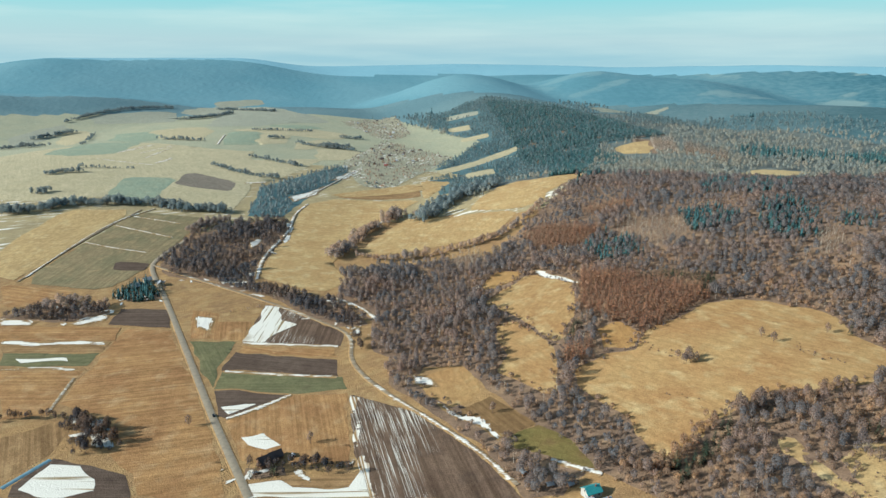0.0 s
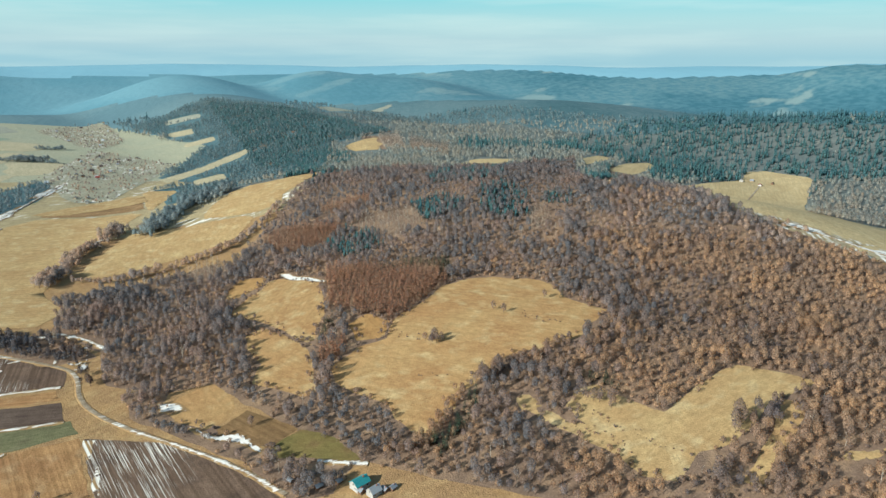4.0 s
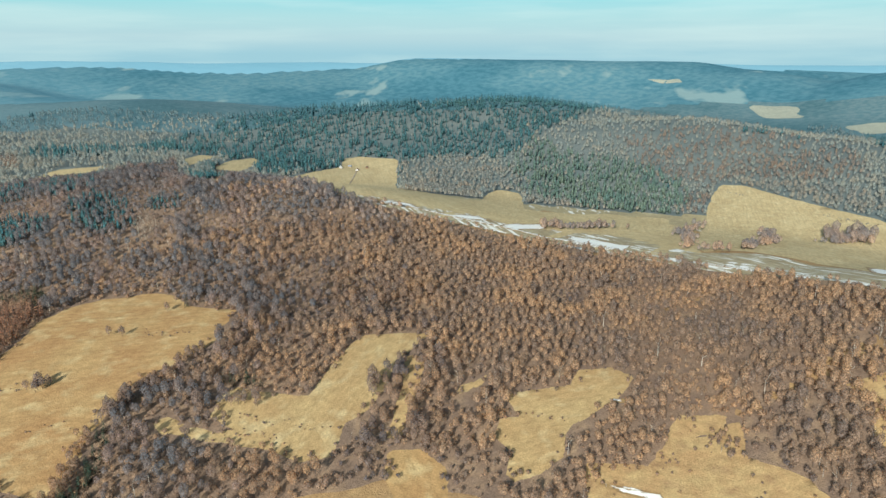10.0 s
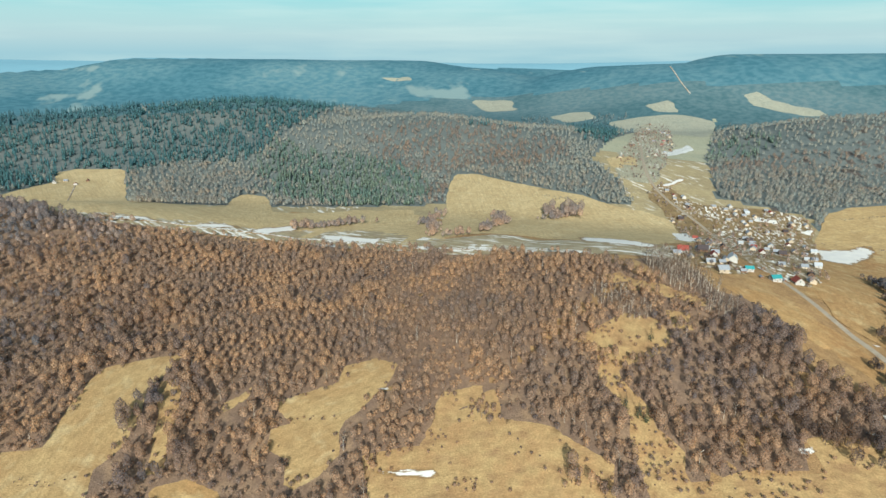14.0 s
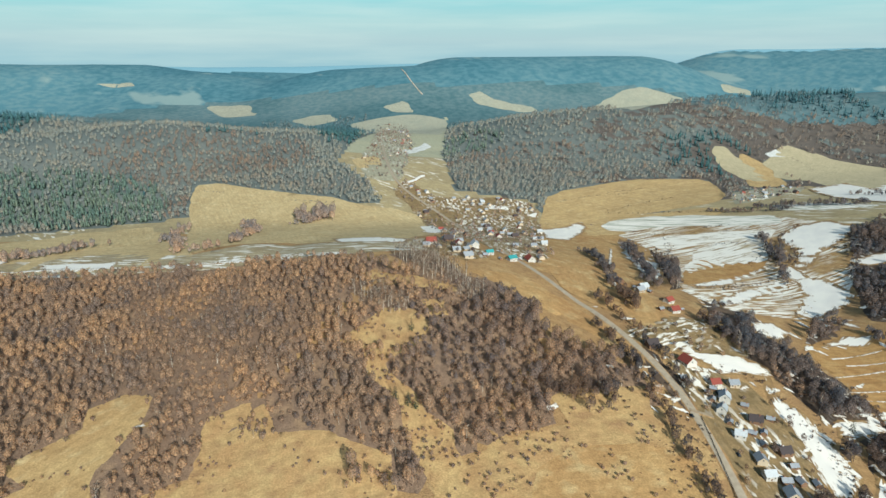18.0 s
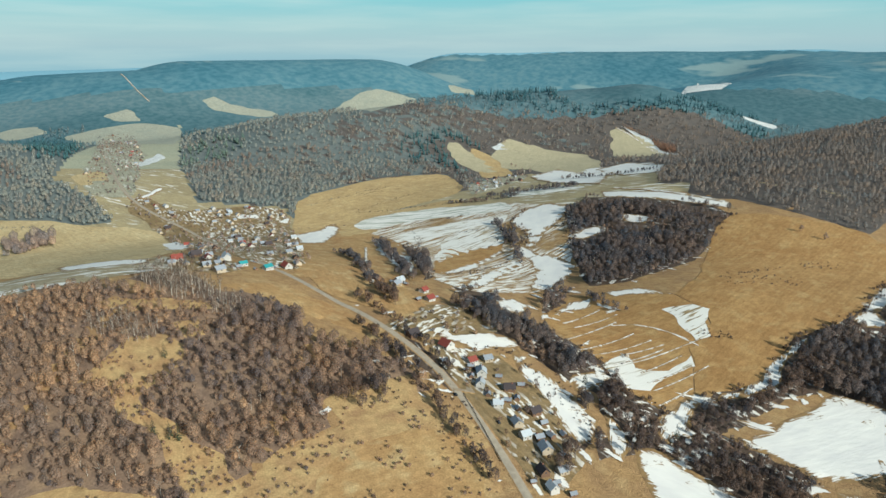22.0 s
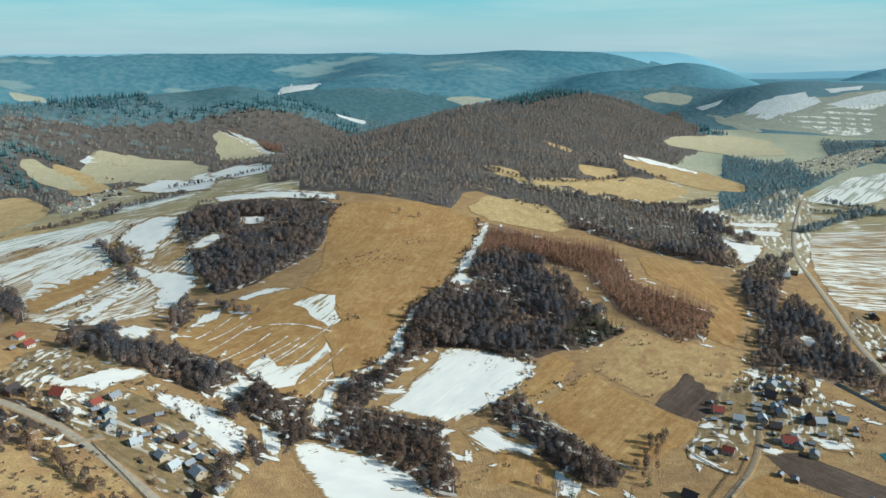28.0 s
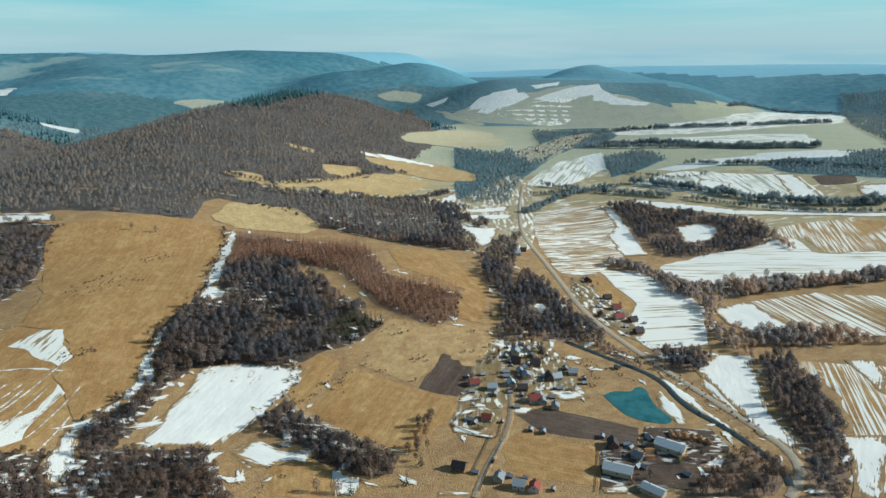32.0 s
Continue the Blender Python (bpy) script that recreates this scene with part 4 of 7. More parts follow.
plot("farpale", "meadow", None, (-515, 1818), (-560, 2074), (-469, 2053), (-443, 1887))
plot("farpale", "meadow", None, (-690, 2123), (-493, 2275), (-314, 2210), (-312, 2040), (-512, 2049))
plot("farpale", "meadow", None, (-1261, 2394), (-1208, 2528), (-1070, 2693), (-943, 2395), (-1067, 2356), (-1191, 2302))
plot("farpale", "meadow", None, (-1064, 2676), (-1046, 3369), (-655, 2829), (-394, 2501), (-541, 2381), (-629, 2235), (-780, 2219), (-860, 2578))
plot("farpale", "meadow", None, (-1140, 1961), (-1201, 2112), (-1197, 2170), (-1151, 2195), (-1068, 2008), (-1018, 1816))
plot("farolive", "field", None, (-976, 1934), (-1018, 2113), (-906, 2119), (-812, 1917), (-840, 1839))
plot("farolive", "field", None, (-1306, 2007), (-1304, 2156), (-1265, 2256), (-1208, 2191), (-1207, 2004), (-1222, 1904))
plot("farfield", "meadow", None, (-935, 2132), (-794, 2227), (-722, 2118), (-665, 1852), (-796, 1904))
plot("farpale", "meadow", None, (-1129, 3349), (-938, 3507), (-889, 3383), (-1062, 3194))
plot("farolive", "field", None, (-597, 2300), (-462, 2367), (-399, 2294), (-496, 2176))
plot("farpale", "meadow", None, (-428, 1915), (-354, 2027), (-310, 1950), (-356, 1807), (-412, 1795))
plot("farpale", "meadow", None, (2749, 164), (2801, 80), (2808, -1), (2664, -16), (2585, 86))
plot("farpale", "meadow", None, (2574, -49), (2674, -212), (2681, -321), (2584, -446), (2001, -333), (2173, -218), (2470, -92))
plot("farpale", "meadow", None, (2824, -208), (2856, -318), (2710, -334), (2725, -244))
plot("farpale", "meadow", None, (2918, -584), (2947, -653), (2841, -685), (2762, -836), (2685, -842), (2724, -706), (2824, -596))
plot("farpale", "meadow", None, (2709, -1080), (2867, -1291), (2879, -1379), (2737, -1523), (2125, -1102), (2004, -913))
plot("farpale", "meadow", None, (3138, 553), (3141, 366), (2911, 314), (2916, 460))
plot("farpale", "meadow", None, (3496, 1103), (3522, 951), (3456, 919), (3463, 1068))
plot("farpale", "meadow", None, (2974, -1807), (3145, -2076), (2900, -1934), (2857, -1768))
plot("snow0", "snow_strip", None, (1751, -2048), (2380, -2975), (1969, -2686), (1894, -2517), (1973, -2402))
plot("yard", "village_green", None, (463, -216), (500, -279), (498, -332), (447, -332), (427, -298), (440, -248))
plot("yard", "village_green", None, (18, -532), (-7, -589), (-50, -600), (-72, -548), (-80, -501), (-42, -482), (-15, -492), (-10, -459), (19, -426), (28, -454))
plot("yard", "village_green", None, (-78, -422), (-107, -431), (-156, -435), (-164, -422), (-122, -381), (-71, -372))
plot("yard", "village_green", None, (431, -242), (420, -261), (396, -289), (340, -295), (294, -273), (272, -271), (255, -236), (258, -221), (300, -227), (354, -233))
plot("yard", "village_green", None, (-97, -783), (-128, -764), (-160, -634), (-144, -612), (-112, -654), (-91, -727))
plot("mud", "field", None, (-79, -422), (-86, -433), (-112, -433), (-118, -458), (-167, -457), (-173, -435), (-160, -409), (-131, -383), (-105, -385), (-72, -379))
plot("straw", "meadow", None, (-219, 1277), (-48, 1419), (-36, 1312), (-189, 1258))
plot("snow0", "snow_patch", None, (-240, 1408), (-199, 1568), (-178, 1575), (-211, 1428))
plot("snow0", "snow_patch", None, (-291, 1240), (-267, 1293), (-243, 1351), (-246, 1272), (-276, 1205))
plot("snow0", "snow_patch", None, (-258, 1059), (-242, 1050), (-228, 963), (-240, 942), (-237, 994))
plot("snow0", "snow_patch", None, (-286, 944), (-273, 974), (-267, 939), (-274, 916))
plot("snow0", "snow_patch", None, (969, -120), (1009, -178), (933, -169), (798, -112))
plot("snow0", "snow_patch", None, (1070, -317), (1097, -351), (1051, -332))
plot("snow0", "snow_patch", None, (1691, -174), (1870, -256), (1801, -261), (1622, -180))
plot("snow0", "snow_patch", None, (1138, -264), (1125, -313), (1100, -300), (1109, -262))
plot("snow0", "snow_patch", None, (1285, -140), (1352, -183), (1333, -186), (1264, -143))
plot("snow0", "snow_patch", None, (794, 4), (759, -47), (714, -82), (690, -67), (735, -2))
plot("snow0", "snow_patch", None, (-46, -507), (-67, -508), (-82, -496), (-61, -493))
plot("snow0", "snow_patch", None, (-131, -504), (-141, -517), (-152, -489), (-153, -465), (-143, -463), (-132, -487))
plot("snow0", "snow_patch", None, (-147, -553), (-155, -536), (-168, -505), (-179, -475), (-191, -456), (-183, -455), (-166, -483), (-148, -518))
plot("snow0", "snow_patch", None, (-150, -414), (-168, -429), (-158, -408), (-143, -404))
plot("snow0", "snow_patch", None, (-20, -476), (-35, -476), (-30, -465), (-22, -466))
plot("snow0", "snow_patch", None, (31, -371), (10, -369), (12, -364), (30, -362))
plot("snow0", "snow_field", None, (-256, -455), (-291, -457), (-252, -384), (-232, -382), (-254, -421))
plot("snow0", "snow_patch", None, (-74, -383), (-94, -384), (-89, -376), (-75, -378))
plot("snow0", "snow_patch", None, (28, -447), (6, -438), (-6, -432), (-2, -429), (25, -438))
plot("snow0", "snow_patch", None, (-221, -458), (-223, -443), (-220, -424), (-216, -426), (-217, -443))
plot("farpale", "field", None, (-351, 1852), (-226, 1850), (-233, 1666), (-314, 1647))

WOODS = []


def wood(kind, *corners):
    WOODS.append((kind, list(corners)))


wood("larch", (109, 907), (149, 930), (218, 871), (177, 823), (120, 845))
wood("larch", (204, 969), (254, 974), (285, 952), (267, 924), (210, 939))
wood("pine", (179, 831), (212, 856), (249, 806), (239, 761), (193, 764))
wood("birch", (220, 844), (247, 882), (311, 853), (305, 793), (260, 771), (251, 812))
wood("larch", (158, 733), (207, 712), (264, 644), (261, 613), (224, 578), (188, 555), (168, 574), (138, 627))
wood("pine", (214, 700), (245, 702), (288, 671), (279, 633), (257, 625), (231, 661))
wood("pine", (314, 873), (359, 871), (379, 821), (346, 781), (307, 797))
wood("pine", (398, 836), (442, 850), (460, 797), (429, 724), (393, 733), (381, 773))
wood("pine", (426, 949), (568, 1178), (614, 1153), (458, 864), (413, 880))
wood("pine", (454, 756), (496, 787), (511, 760), (487, 726))
wood("pine", (762, 1114), (887, 1224), (927, 1153), (828, 1040), (585, 814))
wood("pine", (385, 996), (446, 1040), (409, 919), (374, 932))
wood("birch", (417, 722), (450, 742), (438, 693), (402, 680))
wood("birch", (1, 850), (46, 865), (58, 820), (21, 812))
wood("bare", (-54, -651), (-79, -619), (-120, -566), (-138, -555), (-115, -598), (-88, -646))
wood("bare", (-148, -603), (-184, -621), (-207, -588), (-191, -552), (-162, -554))
wood("bare", (-211, -1217), (-291, -1234), (-308, -1137), (-346, -1046), (-425, -1073), (-381, -952), (-321, -911), (-244, -910), (-221, -1033))
wood("pine", (-377, 715), (-379, 770), (-337, 760), (-322, 716), (-346, 703))
wood("pine", (-134, 385), (-135, 396), (-108, 397), (-104, 387))
wood("bare", (-472, 661), (-444, 696), (-371, 689), (-361, 662), (-392, 647), (-431, 653))
wood("bare", (448, -226), (433, -238), (386, -240), (369, -224), (403, -220))
wood("bare", (-1, -588), (-18, -643), (-34, -596), (-19, -570))
wood("bare", (310, -525), (275, -528), (245, -482), (255, -457), (255, -420), (253, -375), (249, -339), (257, -333), (270, -362), (283, -421), (284, -469))
wood("bare", (260, -338), (250, -370), (208, -398), (177, -372), (149, -322), (164, -313), (196, -327), (224, -330), (247, -323))
wood("bare", (356, -363), (328, -356), (279, -334), (268, -314), (285, -311), (330, -342))
wood("bare", (438, -364), (385, -374), (353, -349), (398, -344))
wood("bare", (330, -314), (320, -317), (287, -283), (261, -244), (266, -240), (295, -276))
wood("far", (-95, 2570), (36, 2689), (182, 2896), (409, 2506), (617, 1849), (409, 1751), (278, 1247), (116, 1279), (59, 1494), (-19, 1609), (112, 2002), (29, 2172))
wood("far", (-30, 1455), (86, 1515), (122, 1337), (82, 1253), (-4, 1237))
wood("pine", (174, 2761), (398, 2441), (617, 1849), (413, 1772), (286, 1282), (194, 1555), (198, 2029))
wood("bare", (205, -484), (175, -512), (157, -501), (155, -457), (130, -433), (83, -413), (61, -401), (64, -380), (96, -375), (121, -386), (130, -405), (164, -418))
wood("far", (36, -1733), (-50, -1925), (-99, -1829), (-69, -1547), (-27, -1348), (44, -1242), (24, -1460))
wood("far", (367, -1063), (300, -1108), (207, -1129), (164, -1150), (163, -991), (242, -931), (259, -932), (333, -996))
wood("far", (-137, -2477), (-393, -2559), (-441, -2360), (-312, -2008), (-149, -2049))
wood("bare", (-135, 820), (-78, 840), (88, 857), (271, 1189), (487, 1100), (831, 1236), (254, 327), (111, 372), (104, 418), (48, 479), (25, 529), (-20, 538), (-66, 576), (-76, 649), (-120, 721))
wood("bare", (48, 813), (235, 1167), (524, 932), (662, 662), (740, 287), (367, 122), (96, 379), (12, 545))
wood("bare", (829, 1055), (649, 556), (706, 285), (678, 82), (593, -28), (552, -153), (508, -167), (358, -131), (233, 341))
wood("bare", (724, 270), (690, 50), (593, -56), (488, -136), (415, -212), (374, -210), (386, -132), (374, -67), (316, -37), (361, 154))
wood("bare", (-373, 834), (-382, 957), (-319, 1062), (-247, 1071), (-237, 948), (-243, 819), (-230, 766), (-343, 792))
wood("far", (-329, 1097), (-366, 1313), (-286, 1491), (-185, 1684), (-190, 1541), (-257, 1246), (-271, 1094))
wood("bare", (-318, 783), (-228, 760), (-119, 717), (-78, 641), (-107, 636), (-206, 729))
wood("bare", (-53, 553), (-12, 548), (-21, 523), (7, 482), (49, 425), (98, 377), (76, 354), (52, 357), (26, 414), (-20, 476), (-45, 510))
wood("pine", (107, 588), (131, 614), (135, 589), (111, 547))
wood("larch", (105, 541), (131, 548), (134, 533), (104, 510))
wood("pine", (247, 1558), (378, 1652), (404, 1464), (248, 1111), (182, 1125))
wood("far", (934, -1189), (911, -1626), (690, -1469), (459, -1188), (429, -1412), (373, -1293), (424, -1066), (103, -1167), (61, -868), (276, -942), (433, -972), (409, -857), (589, -841), (650, -813))
wood("bare", (305, -636), (302, -739), (225, -711), (115, -602), (118, -559), (152, -527), (175, -495), (251, -488), (262, -432), (253, -381), (242, -327), (260, -323), (287, -377), (297, -425), (297, -485), (314, -542))
wood("larch", (310, -647), (367, -840), (278, -839), (159, -810), (113, -703), (30, -681), (33, -624), (54, -596), (114, -629), (171, -703), (261, -740), (298, -681))
wood("bare", (260, -323), (272, -358), (237, -392), (207, -388), (169, -361), (165, -343))
wood("pine", (155, -549), (147, -595), (121, -604), (103, -594), (127, -550))
wood("bare", (-247, -579), (-279, -591), (-271, -497), (-258, -434), (-228, -381), (-201, -379), (-226, -433), (-231, -515))
wood("bare", (-130, -387), (-170, -429), (-202, -431), (-196, -398), (-181, -378), (-128, -375))
wood("bare", (-7, -639), (-42, -784), (-81, -691), (-106, -612), (-77, -594), (-40, -609))
wood("bare", (23, -881), (-41, -952), (-19, -672), (6, -729))
wood("bare", (740, -627), (794, -755), (645, -814), (543, -785), (523, -723), (480, -627), (480, -521), (505, -488), (604, -552))
wood("bare", (499, -311), (481, -364), (386, -353), (344, -368), (325, -333), (365, -322), (443, -311))
wood("bare", (346, -350), (303, -366), (260, -323), (264, -300), (308, -316))
wood("bare", (853, -437), (840, -468), (601, -351), (577, -326))
wood("bare", (906, -674), (827, -661), (684, -552), (689, -522))
wood("bare", (248, -332), (235, -384), (190, -395), (179, -349), (190, -331), (210, -330))
wood("bare", (285, -284), (285, -311), (320, -366), (301, -370), (265, -355), (262, -312), (268, -275))
wood("bare", (452, -398), (427, -418), (359, -399), (336, -367), (371, -359))
wood("birch", (512, 1810), (605, 1766), (523, 1476), (449, 1532))
wood("birch", (590, 1640), (604, 1408), (564, 1317), (527, 1452))
wood("bare", (250, -901), (218, -1133), (133, -1195), (13, -1155), (-2, -848), (48, -835), (140, -860), (218, -904))
wood("far", (439, -924), (470, -1110), (609, -1283), (656, -1984), (366, -2959), (217, -2382), (242, -1910), (310, -1638), (435, -1444), (378, -1341), (482, -1164), (374, -1083), (426, -939))
wood("birch", (634, -51), (655, -93), (592, -106), (528, -129), (502, -114), (550, -78))
wood("birch", (563, -10), (531, -47), (504, -60), (493, -43), (524, -13))
wood("larch", (1593, -1648), (1335, -1609), (1270, -1517), (1559, -1623))
wood("pine", (146, 374), (184, 428), (204, 427), (196, 397), (149, 355))
wood("pine", (281, 395), (299, 376), (293, 350), (278, 384))
wood("far", (-623, -1586), (-765, -1689), (-1032, -1801), (-1115, -1716), (-941, -1435), (-812, -1430), (-733, -1458), (-646, -1492))
wood("far", (-297, -1830), (-411, -1888), (-442, -1739), (-353, -1606), (-268, -1519))
wood("far", (-1696, -3492), (-1952, -3494), (-2130, -3173), (-1484, -2176), (-1095, -1959), (-1213, -2392))
wood("far", (113, -1935), (-29, -1812), (-226, -2341), (-317, -2191), (-166, -1859), (-70, -1540), (-27, -1230), (10, -1246), (71, -1222))
wood("bare", (-224, -1222), (-269, -1249), (-342, -1182), (-420, -1135), (-432, -1070), (-403, -970), (-339, -943), (-334, -1002), (-279, -1008), (-247, -944), (-220, -1002))
wood("bare", (558, -349), (566, -381), (527, -381), (460, -357), (404, -349), (353, -349), (370, -337), (420, -337), (475, -343), (507, -328))
wood("bare", (480, -401), (535, -464), (509, -466), (471, -415), (441, -374))

VALES, DARK = [], []


def vale(*corners):
    VALES.append(list(corners))


def spruces(*corners):
    DARK.append(list(corners))


vale((672, 592), (739, 524), (796, 473), (843, 391), (842, 305), (843, 209), (842, 114), (715, 26), (724, -98), (1111, -86), (1414, -46), (2299, -183), (2276, -389), (1645, -267), (1237, -227), (1163, -350), (652, -207), (628, -29), (700, 213), (699, 432))
vale((1476, -5), (2231, -122), (2458, -297), (2618, -450), (1478, -201), (1224, -165), (1142, -360), (991, -332), (1039, -493), (1150, -764), (1219, -974), (1057, -1026), (872, -994), (545, -643), (451, -380), (447, -218), (583, -162), (665, -76), (679, -42), (1156, -115))
vale((39, -1412), (-50, -2228), (-270, -2582), (-1811, -3294), (-252, -382), (-13, -366), (-18, -643))
spruces((1858, 2289), (3002, 1802), (2269, 1015), (1661, 829), (1380, 750), (1275, 968), (1067, 854), (883, 1120))
spruces((653, 1520), (1680, 2040), (2559, 2248), (1899, 1340), (1341, 993), (1065, 1087), (1008, 1454), (619, 1322))
spruces((1317, 607), (1412, 352), (1173, 302), (1120, 450))
spruces((-101, 2762), (188, 2988), (409, 2506), (617, 1849), (418, 1793), (283, 1292), (153, 1542), (220, 1918), (128, 2312))
spruces((692, -1875), (654, -2259), (583, -2970), (258, -2710), (232, -2062), (427, -1836), (582, -1833))
spruces((2167, -1374), (2817, -2522), (1718, -1992), (1628, -1721), (1942, -1372))
spruces((1712, -956), (1660, -1087), (1394, -951), (1496, -856))

STANDS = []


def stand(kind, *corners):
    STANDS.append((kind, list(corners)))


stand("spruce", (1113, 1703), (1333, 1560), (1754, 1817), (2443, 2350), (1926, 1287), (2934, 1758), (3027, 1553), (2990, 1233), (2927, 931), (1815, 820), (1587, 783), (1423, 748), (1388, 869), (1307, 977), (1326, 1041), (1335, 1171), (1281, 1196), (1056, 1082), (938, 1109), (1091, 1469), (946, 1453))
stand("pine", (1587, 783), (1454, 628), (1421, 449), (1315, 330), (1193, 292), (1094, 292), (1021, 359), (1091, 449), (1129, 559), (1184, 611), (1338, 704))
stand("red", (1323, 297), (1361, 271), (1218, 261), (957, 209), (981, 250), (1193, 292))
stand("birch", (1302, 1014), (1373, 860), (1285, 747), (1338, 704), (1184, 611), (1129, 559), (1091, 449), (898, 378), (875, 428), (1132, 584), (1118, 652), (866, 520), (793, 538), (772, 597))
stand("birch", (1357, 270), (1308, 161), (1248, 74), (1200, -3), (1281, -83), (1318, -18), (1381, 139))
stand("red", (1421, 449), (1612, 571), (1742, 429), (1834, 223), (1660, 72), (1442, 36), (1391, 140), (1379, 275), (1323, 332))
stand("spruce", (2560, 96), (2548, -95), (1874, -116), (1630, -73), (1746, 9))
stand("pine", (1514, -224), (1886, -327), (1976, -428), (1918, -516), (1761, -429), (1668, -319))
stand("birch", (1248, -185), (1407, -233), (1675, -513), (1596, -708), (1471, -836), (1382, -775), (1360, -583), (1287, -469), (1217, -377), (1202, -242))
stand("red", (1407, -233), (1724, -375), (1744, -533), (1652, -731), (1568, -740), (1652, -506))
stand("spruce", (1517, -788), (1720, -918), (1771, -1060), (1635, -1063), (1407, -951), (1308, -850), (1442, -862))
stand("spruce", (2019, -1654), (2792, -2593), (1859, -1950), (1671, -1950), (1612, -2408), (1513, -2528), (1510, -2202), (1557, -1826), (1764, -1697))
stand("spruce", (767, -1910), (990, -3129), (816, -3067), (634, -3006), (497, -2971), (363, -2202), (495, -2047), (620, -1887))
stand("spruce", (767, -1929), (1020, -3157), (716, -3043), (461, -3019), (230, -2817), (128, -2571), (198, -2271), (356, -2131), (534, -1987))

ROWS = []


def tree_row(kind, width, *line):
    ROWS.append((kind, width, list(line)))


tree_row("bare", 5, (1194, -462), (1223, -548), (1246, -637))
tree_row("bare", 5, (1096, -479), (1158, -592), (1185, -659))
tree_row("bare", 5, (1349, -605), (1366, -728))
tree_row("bare", 5, (1567, -1170), (1400, -1121))
tree_row("bare", 7, (1160, -403), (1206, -486))
tree_row("bare", 7, (1233, -530), (1276, -633))
tree_row("bare", 7, (1195, 90), (1160, 9))
tree_row("bare", 7, (1332, 296), (1264, 189))
tree_row("bare", 12, (876, -412), (682, -348), (581, -309))
tree_row("bare", 12, (816, -585), (709, -537))
tree_row("bare", 12, (492, -307), (468, -322))
tree_row("bare", 12, (568, -264), (514, -255))
tree_row("bare", 12, (482, -462), (435, -461))
tree_row("far", 20, (-383, -2393), (-595, -2412), (-894, -2317), (-1167, -2448))
tree_row("far", 24, (-330, -2044), (-529, -2001), (-633, -1844), (-852, -1827))
tree_row("far", 22, (-295, -1438), (-426, -1338), (-497, -1244), (-604, -1223), (-707, -1231))
tree_row("bare", 18, (-214, -752), (-274, -782), (-360, -805), (-485, -817))
tree_row("bare", 10, (-162, -859), (-207, -833), (-240, -755))
tree_row("far", 16, (-963, -2860), (-1344, -3249), (-1531, -3125))
tree_row("far", 14, (-465, -1646), (-623, -1586), (-734, -1617))
tree_row("far", 14, (-60, -1162), (-144, -1326), (-267, -1411))
tree_row("bare", 9, (783, -589), (700, -534), (636, -495))
tree_row("bare", 8, (878, -479), (781, -434), (600, -341))
tree_row("bare", 7, (1080, -461), (1060, -541), (1035, -614), (958, -705))
tree_row("bare", 7, (917, -464), (894, -527), (868, -604))
tree_row("bare", 8, (604, -393), (650, -473), (655, -513))
tree_row("bare", 9, (479, -206), (434, -210), (387, -209), (343, -206), (304, -204), (275, -199))
tree_row("bare", 8, (539, -235), (505, -238), (475, -239))
tree_row("bare", 7, (574, -448), (524, -427), (528, -450))
tree_row("bare", 8, (354, -480), (334, -489))
tree_row("bare", 8, (415, -591), (398, -624), (386, -657))
tree_row("bare", 7, (408, -707), (385, -744))
tree_row("bare", 6, (437, -791), (431, -801))
tree_row("bare", 10, (761, -305), (662, -293), (580, -260))
tree_row("bare", 8, (1017, -332), (1006, -419))
tree_row("far", 20, (-720, 1056), (-669, 1058), (-646, 1114), (-577, 1125), (-520, 1137), (-449, 1115), (-372, 1107))
tree_row("far", 14, (-728, 1068), (-687, 1080), (-652, 1115))
tree_row("far", 16, (-803, 1338), (-780, 1358), (-751, 1368))
tree_row("far", 14, (-741, 1183), (-712, 1189))
tree_row("far", 12, (-520, 1503), (-423, 1420), (-348, 1397))
tree_row("far", 8, (-782, 1418), (-665, 1424))
tree_row("far", 12, (-805, 1901), (-665, 1852))
tree_row("far", 10, (-599, 2125), (-425, 2173))
tree_row("far", 12, (-509, 1951), (-467, 1973))
tree_row("far", 10, (-467, 1639), (-332, 1543))
tree_row("far", 16, (-1237, 2028), (-1188, 2154))
tree_row("far", 8, (-991, 1831), (-1112, 2140))
tree_row("far", 18, (-962, 2446), (-878, 2470), (-836, 2681))
tree_row("far", 18, (-1218, 1834), (-1172, 1857), (-1094, 1863))
tree_row("far", 14, (-402, 1890), (-326, 1862), (-266, 1859))
tree_row("far", 14, (-319, 2088), (-252, 2091))
tree_row("far", 14, (-959, 2881), (-681, 2749))
tree_row("far", 14, (-1281, 2288), (-1227, 2572), (-1113, 2805))
tree_row("bare", 7, (252, 363), (264, 342), (275, 304))
tree_row("bare", 6, (272, 301), (282, 283))
tree_row("bare", 6, (242, 346), (254, 322), (257, 302))
tree_row("bare", 9, (263, 375), (269, 358), (277, 345))
tree_row("bare", 6, (355, 184), (359, 167), (362, 151))
tree_row("bare", 8, (163, 544), (179, 533), (192, 513))
tree_row("bare", 8, (293, 512), (307, 490), (322, 473))
tree_row("bare", 14, (200, 504), (210, 493))
tree_row("bare", 6, (173, 463), (181, 453), (191, 443))
tree_row("bare", 7, (133, 630), (111, 565), (98, 511), (90, 467))
tree_row("bare", 8, (76, 619), (92, 579), (103, 563))
tree_row("pine", 7, (129, 600), (149, 608))
tree_row("bare", 12, (773, 163), (803, 134))
tree_row("bare", 12, (913, 213), (785, 183))
tree_row("pine", 9, (830, 132), (901, 125))
